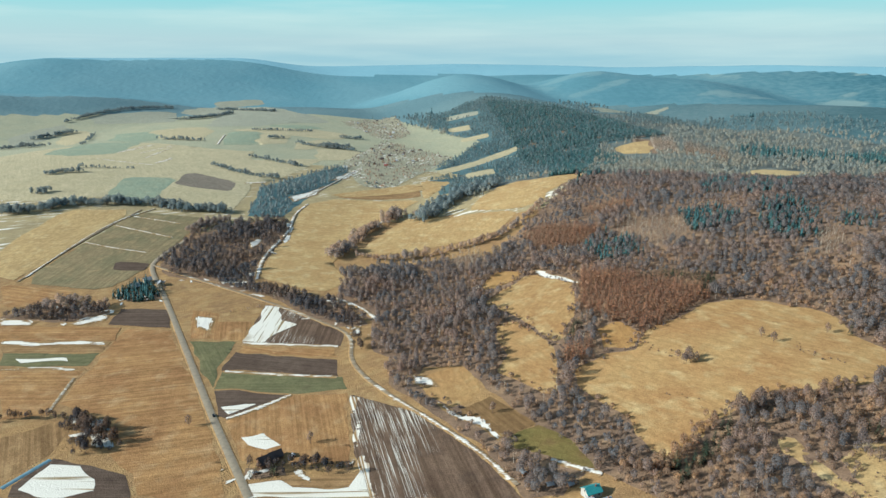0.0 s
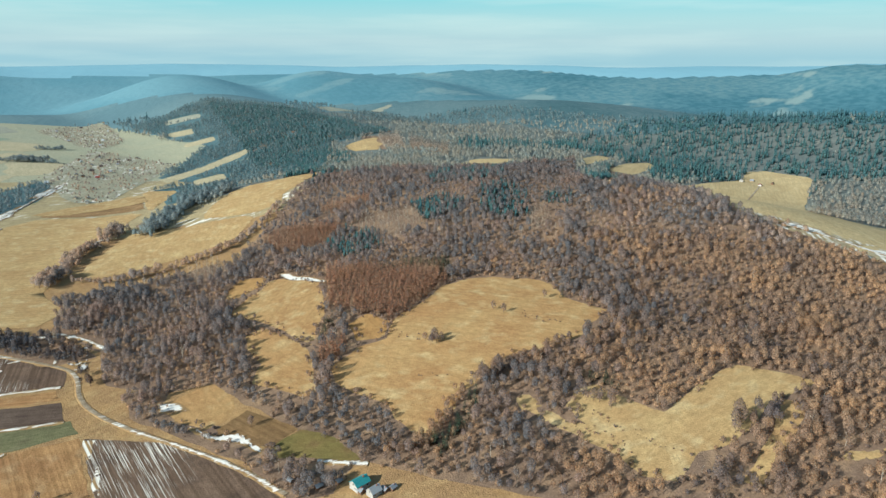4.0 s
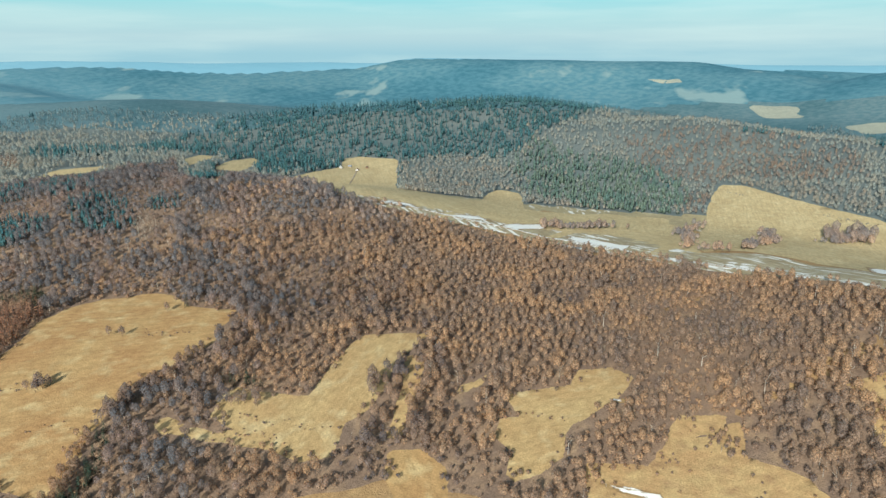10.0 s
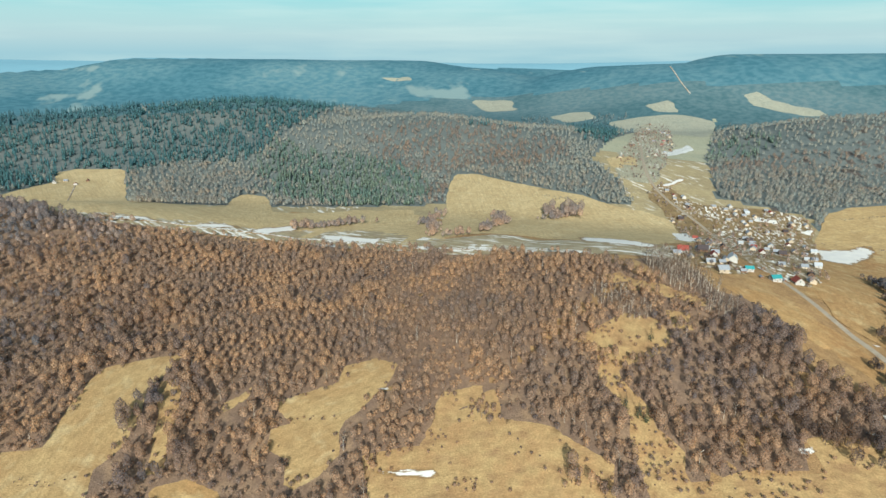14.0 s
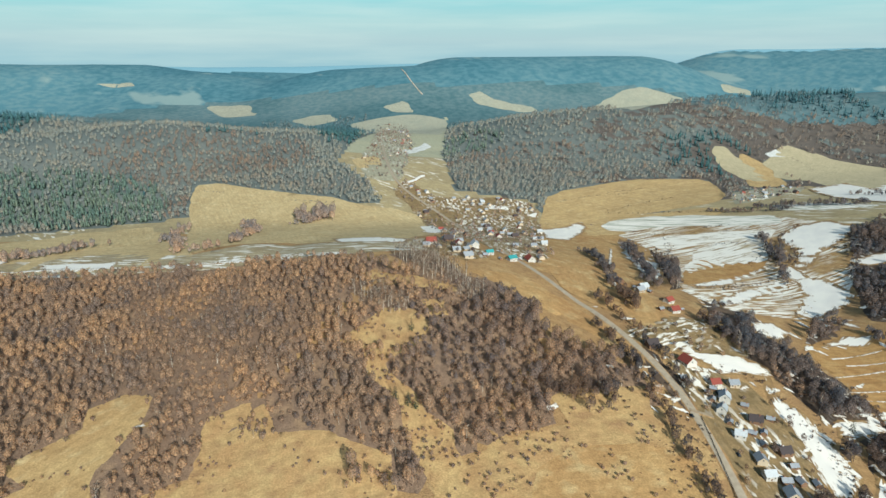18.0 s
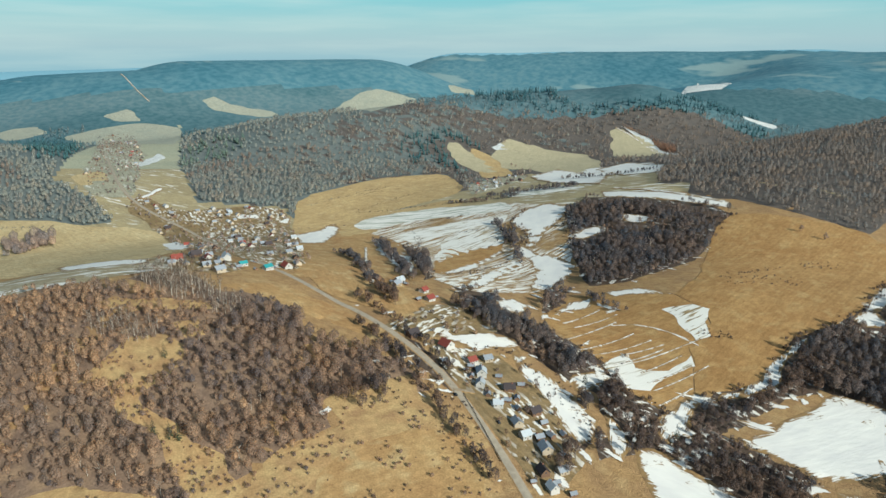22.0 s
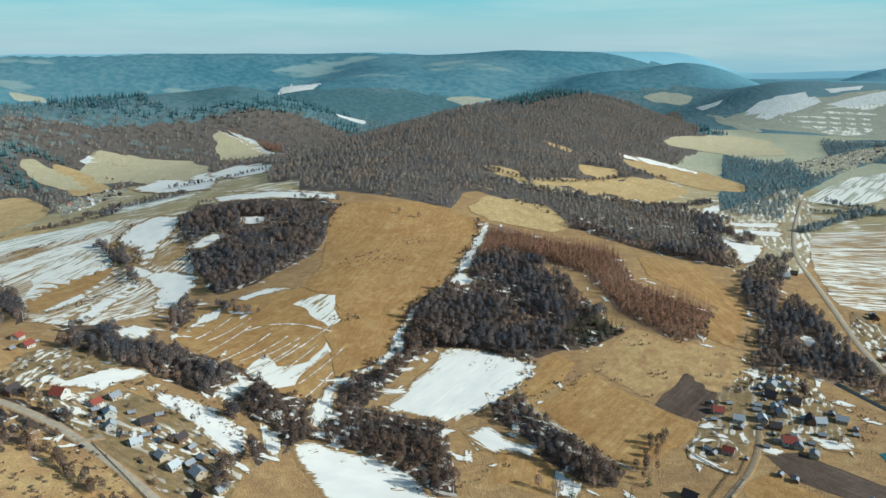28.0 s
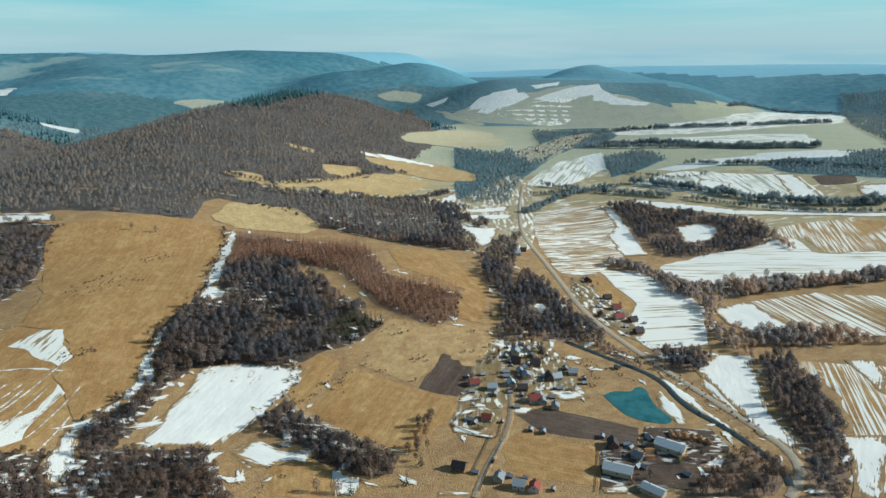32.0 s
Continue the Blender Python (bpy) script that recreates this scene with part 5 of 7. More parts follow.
tree_row("bare", 30, (1065, 54), (1078, 18))
tree_row("bare", 14, (1043, 137), (936, 110))
tree_row("bare", 16, (813, 385), (895, 323))
tree_row("bare", 18, (-223, -639), (-297, -633), (-391, -640))
tree_row("bare", 16, (-156, -849), (-206, -815), (-245, -713))
tree_row("bare", 14, (-253, -759), (-359, -784), (-491, -828))
tree_row("bare", 10, (-425, -1098), (-424, -981), (-428, -952))
tree_row("bare", 7, (174, -429), (130, -433), (83, -415))
tree_row("bare", 6, (148, -408), (114, -408), (85, -391))
tree_row("bare", 7, (181, -302), (141, -349), (140, -386))
tree_row("bare", 8, (454, -209), (413, -216), (369, -224))
tree_row("bare", 8, (377, -186), (336, -191), (306, -194))
tree_row("bare", 12, (392, -134), (381, -158), (384, -181))
tree_row("bare", 9, (-341, 456), (-317, 459), (-288, 462), (-272, 448))
tree_row("bare", 16, (-283, 452), (-258, 437), (-236, 419), (-267, 422))
tree_row("bare", 16, (-435, 680), (-402, 689), (-371, 689))
tree_row("pine", 14, (-382, 732), (-367, 751), (-333, 734))
tree_row("bare", 10, (-386, 992), (-351, 1047))
tree_row("bare", 10, (-128, 394), (-102, 396), (-67, 392))
tree_row("bare", 20, (-145, 878), (-126, 997), (-80, 1088), (-52, 1096))
tree_row("bare", 10, (-113, 884), (-64, 854), (13, 885), (85, 917), (159, 1041))
tree_row("bare", 8, (-13, 1060), (16, 1117), (67, 1167), (98, 1190))
tree_row("far", 12, (-351, 1852), (-264, 1904))
tree_row("bare", 8, (-230, 676), (-200, 702))
tree_row("bare", 9, (-77, 579), (-89, 606), (-101, 667))
tree_row("bare", 10, (907, 233), (1051, 232))
tree_row("bare", 12, (816, 128), (948, 116))
tree_row("bare", 16, (1028, 62), (1066, 21))
tree_row("bare", 9, (538, -231), (475, -236), (429, -238))
tree_row("bare", 7, (414, -221), (355, -213), (323, -208), (290, -207))
tree_row("bare", 8, (300, -130), (294, -152))
tree_row("bare", 6, (375, -228), (323, -217), (280, -208))
tree_row("bare", 8, (403, -583), (369, -644))
tree_row("bare", 6, (397, -702), (377, -740))
tree_row("bare", 8, (358, -481), (330, -494))
tree_row("bare", 7, (600, -361), (657, -489))
tree_row("bare", 7, (946, -446), (909, -594))
tree_row("bare", 6, (128, -508), (138, -469), (146, -457))
tree_row("bare", 7, (164, -465), (140, -443), (92, -418), (65, -408))
tree_row("bare", 9, (46, -452), (53, -403))
tree_row("bare", 10, (-162, -864), (-204, -838), (-240, -739))
tree_row("bare", 9, (-241, -721), (-224, -628), (-244, -579))
tree_row("bare", 10, (-257, -741), (-390, -795), (-494, -833))
tree_row("bare", 10, (-220, -614), (-301, -617), (-385, -631))
tree_row("bare", 10, (-84, -1338), (-260, -1350), (-438, -1217), (-518, -1173), (-674, -1169))
tree_row("bare", 9, (-284, -1632), (-375, -1455), (-472, -1502))
tree_row("far", 12, (-107, -1431), (-244, -1323), (-335, -1288))
tree_row("far", 16, (-281, -2021), (-516, -1911), (-812, -1825))
tree_row("far", 14, (-654, -1600), (-855, -1512))
tree_row("bare", 8, (122, -480), (118, -506))
tree_row("bare", 8, (712, -500), (782, -580), (789, -599))
tree_row("bare", 7, (817, -513), (814, -544), (785, -569))
tree_row("bare", 9, (479, -1131), (388, -1124), (326, -1201), (258, -1384))
tree_row("bare", 9, (352, -1378), (274, -1463), (189, -1453))
tree_row("bare", 10, (442, -1070), (340, -1074), (234, -1118), (166, -1162), (87, -1315))
tree_row("bare", 12, (1007, -703), (960, -766), (903, -826))
tree_row("bare", 10, (1020, -624), (976, -671), (946, -721))
tree_row("bare", 9, (1064, -932), (973, -964), (914, -1045))
tree_row("bare", 8, (397, -624), (370, -655))
tree_row("bare", 7, (422, -592), (406, -677))
tree_row("bare", 8, (36, -1747), (-76, -1918), (-171, -2236))
tree_row("far", 14, (-338, 1910), (-248, 1839))
tree_row("bare", 30, (-36, 1046), (-9, 1121), (48, 1205), (92, 1237))
tree_row("bare", 14, (-386, 992), (-368, 1041), (-354, 1057))
tree_row("bare", 8, (-86, -627), (-115, -598), (-146, -570), (-172, -520), (-191, -480), (-206, -442))
tree_row("bare", 6, (-69, -571), (-111, -545), (-139, -517))
tree_row("bare", 8, (-159, -498), (-171, -471), (-189, -448), (-197, -417))
tree_row("bare", 9, (-22, -666), (-34, -608), (-47, -554))
tree_row("bare", 8, (-86, -511), (-88, -540), (-83, -560))
tree_row("bare", 8, (362, -368), (326, -360), (284, -340))
tree_row("bare", 7, (-145, -618), (-164, -581), (-193, -575))
tree_row("bare", 7, (422, -263), (405, -307), (355, -302), (302, -294))
tree_row("bare", 8, (355, -313), (316, -305), (286, -290))
tree_row("bare", 10, (100, 379), (147, 370), (187, 419), (241, 435), (301, 442))
tree_row("bare", 12, (326, 277), (377, 285), (408, 287))

WAYS = []


def way(kind, name, width, *line):
    WAYS.append((kind, name, width, list(line)))


way("asphalt", "road", 5.6, (-124, 364), (-157, 422), (-184, 470), (-226, 548), (-282, 651), (-327, 734), (-374, 812), (-387, 852), (-379, 949))
way("asphalt", "road", 5.6, (256, -212), (297, -221), (352, -229), (406, -232), (487, -219), (541, -202), (593, -189), (651, -173), (789, -176), (1013, -188), (1108, -165), (1213, -132), (1333, -115), (1514, -116), (1945, -140))
way("asphalt", "road", 5.8, (-191, -379), (-209, -402), (-214, -428), (-204, -457), (-172, -520), (-139, -586), (-102, -666), (-86, -742), (-66, -838), (-45, -955), (-48, -1202), (-65, -1433))
way("track", "track", 3.5, (-381, 834), (-314, 789), (-203, 716), (-107, 636), (-89, 606), (-85, 556), (-60, 511), (-19, 463), (22, 414), (48, 369))
way("track", "track", 3.5, (9, -364), (2, -395), (-15, -444), (-18, -492), (-9, -537), (-17, -592))
way("track", "track", 3, (162, -465), (144, -442), (111, -429), (82, -412), (57, -406))
way("track", "track", 2.5, (-516, 764), (-521, 918), (-510, 1100))
way("track", "track", 2.5, (-311, 469), (-321, 525))
way("stream", "stream", 4.5, (-197, -391), (-200, -411), (-180, -459), (-155, -491), (-148, -537), (-110, -570), (-72, -599))
way("snow0", "snow_bank", 2.5, (3283, -338), (3057, -358), (2908, -390))
way("snow0", "snow_bank", 4, (824, -368), (661, -295), (576, -264))
way("snow0", "snow_bank", 5, (-803, 1644), (-792, 1710), (-772, 1784))
way("snow0", "snow_bank", 5, (-744, 1632), (-711, 1764))
way("snow0", "snow_bank", 4, (-651, 1503), (-643, 1578))
way("snow0", "snow_bank", 4, (-800, 1539), (-721, 1504), (-649, 1478))
way("snow0", "snow_bank", 7, (-405, 1340), (-365, 1360))
way("snow0", "snow_bank", 5, (-645, 1980), (-606, 1796))
way("snow0", "snow_bank", 1.4, (389, -369), (391, -436))
way("snow0", "snow_bank", 1.4, (355, -396), (347, -473))
way("snow0", "snow_bank", 1.4, (316, -380), (317, -445))
way("snow0", "snow_bank", 1.4, (409, -373), (416, -416), (417, -440))
way("snow0", "snow_bank", 1.4, (428, -398), (428, -452))
way("snow0", "snow_bank", 1.4, (415, -431), (403, -450), (370, -462), (341, -462))
way("snow0", "snow_bank", 1.4, (340, -391), (340, -440))
way("snow0", "snow_bank", 1.4, (326, -384), (325, -434))
way("snow0", "snow_bank", 1.4, (299, -367), (304, -410))
way("snow0", "snow_bank", 1.4, (378, -374), (373, -439))
way("snow0", "snow_bank", 1.4, (368, -403), (361, -441))
way("snow0", "snow_bank", 1.4, (439, -394), (447, -447))
way("snow0", "snow_bank", 1.4, (359, -379), (356, -435))
way("snow0", "snow_bank", 5, (-232, 787), (-249, 879), (-239, 1003), (-256, 1115), (-247, 1192))
way("snow0", "snow_bank", 8, (669, 573), (723, 513), (752, 430), (766, 356), (743, 255))
way("snow0", "snow_bank", 8, (704, 161), (699, 109), (685, 36))
way("snow0", "snow_bank", 4, (-263, 1245), (-230, 1381), (-193, 1570))
way("snow0", "snow_bank", 2.4, (-509, 1005), (-460, 982), (-403, 957))
way("snow0", "snow_bank", 2.4, (-513, 919), (-464, 899), (-411, 884))
way("snow0", "snow_bank", 2, (-503, 1058), (-418, 1030))
way("snow0", "snow_bank", 2, (-515, 779), (-523, 923), (-520, 1028), (-491, 1111))
way("ice", "ditch", 2, (-288, 373), (-274, 405))
way("snow0", "snow_bank", 6, (1595, -1615), (1475, -1593), (1235, -1460))
way("snow0", "snow_bank", 7, (804, -818), (725, -825), (591, -822))
way("snow0", "snow_bank", 4, (-796, 1640), (-765, 1759))
way("snow0", "snow_bank", 4, (-702, 1561), (-701, 1729))
way("snow0", "snow_bank", 4, (-648, 1499), (-637, 1563))
way("snow0", "snow_bank", 4, (-168, 459), (-146, 476), (-126, 496))
way("snow0", "snow_bank", 5, (-101, 589), (-195, 600))
way("snow0", "snow_bank", 3, (-194, 539), (-92, 526))
way("track", "track", 2.5, (694, 678), (1151, 1020))
way("snow0", "snow_bank", 5, (-120, 721), (-90, 691), (-71, 656))
way("snow0", "snow_bank", 3, (44, 375), (26, 407), (-10, 453), (-44, 491))
way("snow0", "snow_bank", 4, (73, 393), (103, 374))
way("track", "track", 2.5, (367, -228), (358, -241))

VILLAGES = []


def village(count, *corners):
    VILLAGES.append((count, list(corners)))


village(14, (704, -80), (782, -145), (628, -151), (609, -124), (648, -85))
village(62, (1214, -104), (1305, -138), (1178, -185), (1184, -312), (1144, -355), (970, -316), (680, -237), (619, -197), (644, -171), (793, -144), (1116, -130))
village(22, (1314, -64), (1485, -60), (1928, -117), (2557, -166), (2540, -281), (1788, -211), (1406, -154), (1294, -126))
village(16, (1192, -771), (1234, -873), (1226, -965), (1158, -907), (1052, -700))
village(26, (-253, 1615), (-184, 2095), (-38, 1888), (24, 1774), (-58, 1527), (-109, 1352), (-169, 1368))
village(8, (-393, 2553), (-196, 2793), (-102, 2252), (-184, 2095))
village(24, (-52, -1899), (-249, -2366), (-370, -2400), (-207, -1946), (-99, -1734))

HOMES = []


def home(kind, *places):
    HOMES.extend((kind, p) for p in places)


home(0, (-361, 771), (-341, 762), (393, -276), (317, -248), (288, -249), (268, -246), (562, -283), (-23, -563), (-26, -530), (-52, -478), (-72, -535), (-7, -384), (-31, -523), (-42, -484), (-104, -416), (-34, -571), (1178, 1066), (77, -1142), (19, -1086))
home(1, (-366, 748), (376, -259), (364, -250), (339, -248), (304, -245), (258, -230), (571, -291), (-20, -377), (-33, -843), (-2, -499), (-18, -508), (-57, -523), (542, -554), (1145, 1065), (66, -1084))
home(2, (420, -255), (394, -262), (537, -300), (513, -293), (630, -194), (13, -504), (-36, -486), (2, -455), (-30, -376), (-117, -669), (-134, -665), (-136, -692), (1151, 1020))
home(3, (-122, 400), (-117, 407), (-362, 755), (445, -238), (353, -268), (323, -268), (272, -234), (589, -274), (-40, -545), (-23, -547), (-51, -523), (20, -393), (-148, -661), (-131, -720), (-116, -770), (-148, -632), (-42, -866), (-27, -502), (-89, -430), (1197, 1029), (87, -1200))
home(4, (92, 355), (623, -173), (641, -154))
home(5, (-129, -428), (-87, -398), (-106, -378))
home(6, (68, 366), (81, 365), (91, 350), (53, 380), (105, 344))
home(1, (98, 344))
home(6, (401, -241), (341, -258), (369, -270), (311, -266), (298, -262), (296, -271), (-29, -581), (-4, -490), (-51, -492), (11, -449), (-31, -444), (-40, -442), (-113, -551), (-101, -405), (-133, -398), (-99, -431), (-118, -693), (-138, -644), (-37, -561), (-48, -570), (-45, -525), (-80, -519), (-22, -474), (-117, -439), (-17, -546), (-14, -520), (6, -520), (-58, -507), (-66, -542), (15, -452))

LONE_SPRUCES = [(328, -336), (264, -345), (571, -291), (53, -372), (46, -394), (81, -396), (-7, -632), (-15, -622), (0, -637), (87, -359), (-131, -413), (394, -33), (471, -53), (538, -231), (384, -45), (388, -41), (348, 526), (292, 1073), (151, 376), (143, 378), (343, -333), (-16, -655), (-26, -655)]
LONE_TREES = [(208, 500), (281, 522), (332, 533), (203, 506), (275, 532), (429, -796), (459, -794), (-96, 425), (-193, 449), (906, 297), (992, 122), (849, 133), (399, -19), (1353, -1014), (1329, -1009), (78, -375), (109, -359), (95, -360), (38, 456)]
LOG_PILES = [(-135, -447), (-140, -446), (-145, -445), (-150, -444), (-155, -442), (-159, -439), (-116, -432), (-114, -425), (-112, -416), (-136, -426), (-135, -418), (-105, -421)]
CARS = [(-179, 463), (-3, -403), (-114, -445), (-19, -541), (-140, -427), (323, -237), (383, -258), (360, -226)]
FENCES = [[(28, -445), (18, -469), (4, -471)], [(28, -444), (-6, -425), (-10, -451)], [(-10, -429), (1, -392), (5, -371)], [(-2, -436), (10, -391)], [(359, -232), (332, -226), (290, -216)], [(-78, -422), (-70, -377)]]
POND = [(-93, -502), (-103, -511), (-118, -510), (-123, -520), (-131, -518), (-131, -504), (-132, -488), (-142, -471), (-137, -462), (-119, -465), (-105, -473)]

# ---------------------------------------------------------------- mesh tools
def mesh_of(name, verts, tris, mats, slots=None, tint=None, smooth=False, field="tint", normals=None):
    """A mesh from number arrays."""
    me = bpy.data.meshes.new(name)
    verts, tris = np.asarray(verts, np.float32), np.asarray(tris, np.int32)
    k = tris.shape[1]
    me.vertices.add(len(verts))
    me.vertices.foreach_set("co", verts.ravel())
    me.loops.add(tris.size)
    me.loops.foreach_set("vertex_index", tris.ravel())
    me.polygons.add(len(tris))
    me.polygons.foreach_set("loop_start", np.arange(0, tris.size, k, dtype=np.int32))
    for m in mats:
        me.materials.append(m)
    if slots is not None:
        me.polygons.foreach_set("material_index", np.asarray(slots, np.int32))
    if tint is not None:
        a = me.attributes.new(field, "FLOAT", "POINT")
        a.data.foreach_set("value", np.asarray(tint, np.float32))
    me.update(calc_edges=True)
    me.validate()
    if normals is not None:
        a = me.attributes.new("custom_normal", "FLOAT_VECTOR", "POINT")
        a.data.foreach_set("vector", np.asarray(normals, np.float32).ravel())
    if smooth:
        me.polygons.foreach_set("use_smooth", np.ones(len(tris), bool))
    return me


def part(name, bm, material, parent, label=""):
    me = bpy.data.meshes.new(name)
    bm.to_mesh(me)
    bm.free()
    me.materials.append(material)
    ob = new(name, me)
    ob.parent = parent
    return tagged(ob, label)


def inside(x, y, poly):
    """Which points lie in a polygon."""
    hit = np.zeros(len(x), bool)
    q = np.asarray(poly, float)
    lo, hi = q.min(0), q.max(0)
    near = np.nonzero((x >= lo[0]) & (x <= hi[0]) & (y >= lo[1]) & (y <= hi[1]))[0]
    if not len(near):
        return hit
    px, py, res = x[near], y[near], np.zeros(len(near), bool)
    for (ax, ay), (bx, by) in zip(q, np.roll(q, -1, 0)):
        if ay != by:
            res ^= ((ay > py) != (by > py)) & (px < (bx - ax) * (py - ay) / (by - ay) + ax)
    hit[near] = res
    return hit


def along(line, step):
    """Points and headings at even steps along a smoothed line."""
    q = np.asarray(line, float)
    for _ in range(2 if len(q) > 2 else 0):
        a, b = 0.75 * q[:-1] + 0.25 * q[1:], 0.25 * q[:-1] + 0.75 * q[1:]
        q = np.vstack([q[:1], np.stack([a, b], 1).reshape(-1, 2), q[-1:]])
    d = np.hypot(*np.diff(q, axis=0).T)
    s = np.concatenate([[0], np.cumsum(d)])
    u = np.linspace(0, s[-1], max(2, int(s[-1] / step) + 1))
    p = np.stack([np.interp(u, s, q[:, 0]), np.interp(u, s, q[:, 1])], 1)
    g = np.gradient(p, axis=0)
    return p, g / np.maximum(np.hypot(g[:, 0], g[:, 1]), 1e-6)[:, None]


# ---------------------------------------------------------------- ground, one sheet to the horizon
SIDE = 340
_u = np.linspace(-1, 1, SIDE + 1)
_g = REACH * (0.3 * _u + 0.7 * _u ** 3)
_gx, _gy = np.meshgrid(_g, _g, indexing="ij")
_gz = height(_gx, _gy)
_idx = np.arange((SIDE + 1) ** 2).reshape(SIDE + 1, SIDE + 1)
_quads = np.stack([_idx[:-1, :-1], _idx[1:, :-1], _idx[1:, 1:], _idx[:-1, 1:]], -1).reshape(-1, 4)
_cx, _cy = _gx.ravel()[_quads].mean(1), _gy.ravel()[_quads].mean(1)
_cz = _gz.ravel()[_quads].mean(1)
_cr = np.hypot(_cx, _cy)
_pts = np.stack([_gx.ravel(), _gy.ravel(), _gz.ravel()], 1)
_woody = (_cz > 30) & (_cr > 1200)
_bear = np.degrees(np.arctan2(_cx, _cy))
_woody |= (_cr > 1150) & (_bear > 22) & (_bear < 150)
_woody &= ~((_bear < -4) & (_bear > -90) & (_cr < 2750))
for _p in VALES:
    _woody &= ~inside(_cx, _cy, _p)
# Further ground takes the colours that have haze painted in.
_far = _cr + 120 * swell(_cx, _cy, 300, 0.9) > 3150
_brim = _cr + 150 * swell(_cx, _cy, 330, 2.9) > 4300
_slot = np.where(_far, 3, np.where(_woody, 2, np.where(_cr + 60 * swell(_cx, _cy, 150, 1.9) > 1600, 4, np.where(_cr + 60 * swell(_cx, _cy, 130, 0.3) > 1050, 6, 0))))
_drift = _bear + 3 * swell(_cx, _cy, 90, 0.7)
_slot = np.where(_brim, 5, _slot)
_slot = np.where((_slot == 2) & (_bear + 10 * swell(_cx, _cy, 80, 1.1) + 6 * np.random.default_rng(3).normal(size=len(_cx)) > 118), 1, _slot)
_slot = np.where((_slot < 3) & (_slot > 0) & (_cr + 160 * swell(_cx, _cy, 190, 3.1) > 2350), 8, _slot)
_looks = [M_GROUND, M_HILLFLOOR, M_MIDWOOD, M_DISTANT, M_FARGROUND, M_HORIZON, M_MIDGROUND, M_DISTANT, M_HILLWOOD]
_away = np.isin(_slot, (3, 5, 7))
# Painted haze by bearing, stored as tint and mixed into the hill colours.
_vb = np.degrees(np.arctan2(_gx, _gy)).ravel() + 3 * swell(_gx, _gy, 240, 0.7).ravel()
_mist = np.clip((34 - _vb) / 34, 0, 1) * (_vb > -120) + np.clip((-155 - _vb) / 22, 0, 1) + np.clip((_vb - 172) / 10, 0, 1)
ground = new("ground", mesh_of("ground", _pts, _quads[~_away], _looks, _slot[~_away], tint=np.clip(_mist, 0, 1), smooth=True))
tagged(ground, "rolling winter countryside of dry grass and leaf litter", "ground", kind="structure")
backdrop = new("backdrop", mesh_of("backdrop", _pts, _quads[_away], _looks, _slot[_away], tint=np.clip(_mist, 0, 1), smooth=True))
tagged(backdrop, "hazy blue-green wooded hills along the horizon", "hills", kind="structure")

# ---------------------------------------------------------------- plots of land
from mathutils.geometry import delaunay_2d_cdt

LABELS = {
    "gold": "dry golden-brown meadow on gentle slope", "straw": "pale straw-coloured meadow of dead grass",
    "pale": "straw meadow along the valley, paled by painted haze", "tan": "tan stubble field with drill lines", "olive": "olive-brown strip field with thin snow lines",
    "rust": "rust-brown fallow strip beside woodland", "dull": "damp olive and brown meadow beside woodland", "crop": "dull green winter crop field",
    "plough": "dark brown ploughed field", "furrow": "dark ploughed field with snow in the furrows",
    "snowy": "stubble field streaked with melting snow", "scrub": "rough yellow pasture with scattered tufts",
    "farolive": "far olive-green crop field", "farsnowy": "far meadow streaked with melting snow", "farpale": "far pale stubble field", "farplough": "far brown ploughed field", "offield": "distant hazy meadow between woods", "mud": "churned dark mud in the timber yard", "marsh": "pale damp valley grass with snow remains", "yard": "patchy grass and snow between the houses",
    "farfield": "far pale meadow in the valley", "snow": "patch of bright old snow on grass",
}


def plot_mesh(name, poly, material, lift, wobble, edge_lift=0.2):
    q = np.asarray(poly, float)
    mid = q.mean(0)
    nxt = np.roll(q, -1, 0)
    area = abs(np.sum(q[:, 0] * nxt[:, 1] - nxt[:, 0] * q[:, 1])) / 2
    around = np.hypot(*(nxt - q).T).sum()
    step = float(np.clip(min(np.hypot(*mid) / 55, area / around * 0.9), 3.5, 45))
    edge = []
    for a, b in zip(q, np.roll(q, -1, 0)):
        k = max(1, int(np.hypot(*(b - a)) / (step * 0.6)))
        for i in range(k):
            p = a + (b - a) * i / k
            k1 = 8 + 3.2 * wobble
            v = noise.noise_vector(Vector((p[0] / k1, p[1] / k1, 0.3))) + 0.8 * noise.noise_vector(Vector((p[0] / k1 / 2.8, p[1] / k1 / 2.8, 4.3)))
            edge.append((p[0] + wobble * v[0], p[1] + wobble * v[1]))
    lo, hi = q.min(0), q.max(0)
    gx, gy = np.meshgrid(np.arange(lo[0], hi[0], step), np.arange(lo[1], hi[1], step))
    gx, gy = gx.ravel() + 0.01, gy.ravel() + 0.013
    ok = inside(gx, gy, edge)
    n = len(edge)
    pts = [Vector(p) for p in edge] + [Vector(p) for p in zip(gx[ok], gy[ok])]
    v, _, f, *_ = delaunay_2d_cdt(pts, [(i, (i + 1) % n) for i in range(n)], [], 1, 0.01)
    v = np.array([(p[0], p[1]) for p in v])
    e = np.asarray(edge)
    rim = np.min(np.hypot(v[:, :1] - e[None, :, 0], v[:, 1:] - e[None, :, 1]), 1)
    z = height(v[:, 0], v[:, 1]) + np.where(rim < 0.05, edge_lift, lift)
    rim = np.clip(rim / max(3.2, min(8.0, 0.8 * rim.max())), 0, 1)
    return mesh_of(name, np.column_stack([v, z]), [list(t) for t in f if len(t) == 3], [material], tint=rim, smooth=True, field="rim")


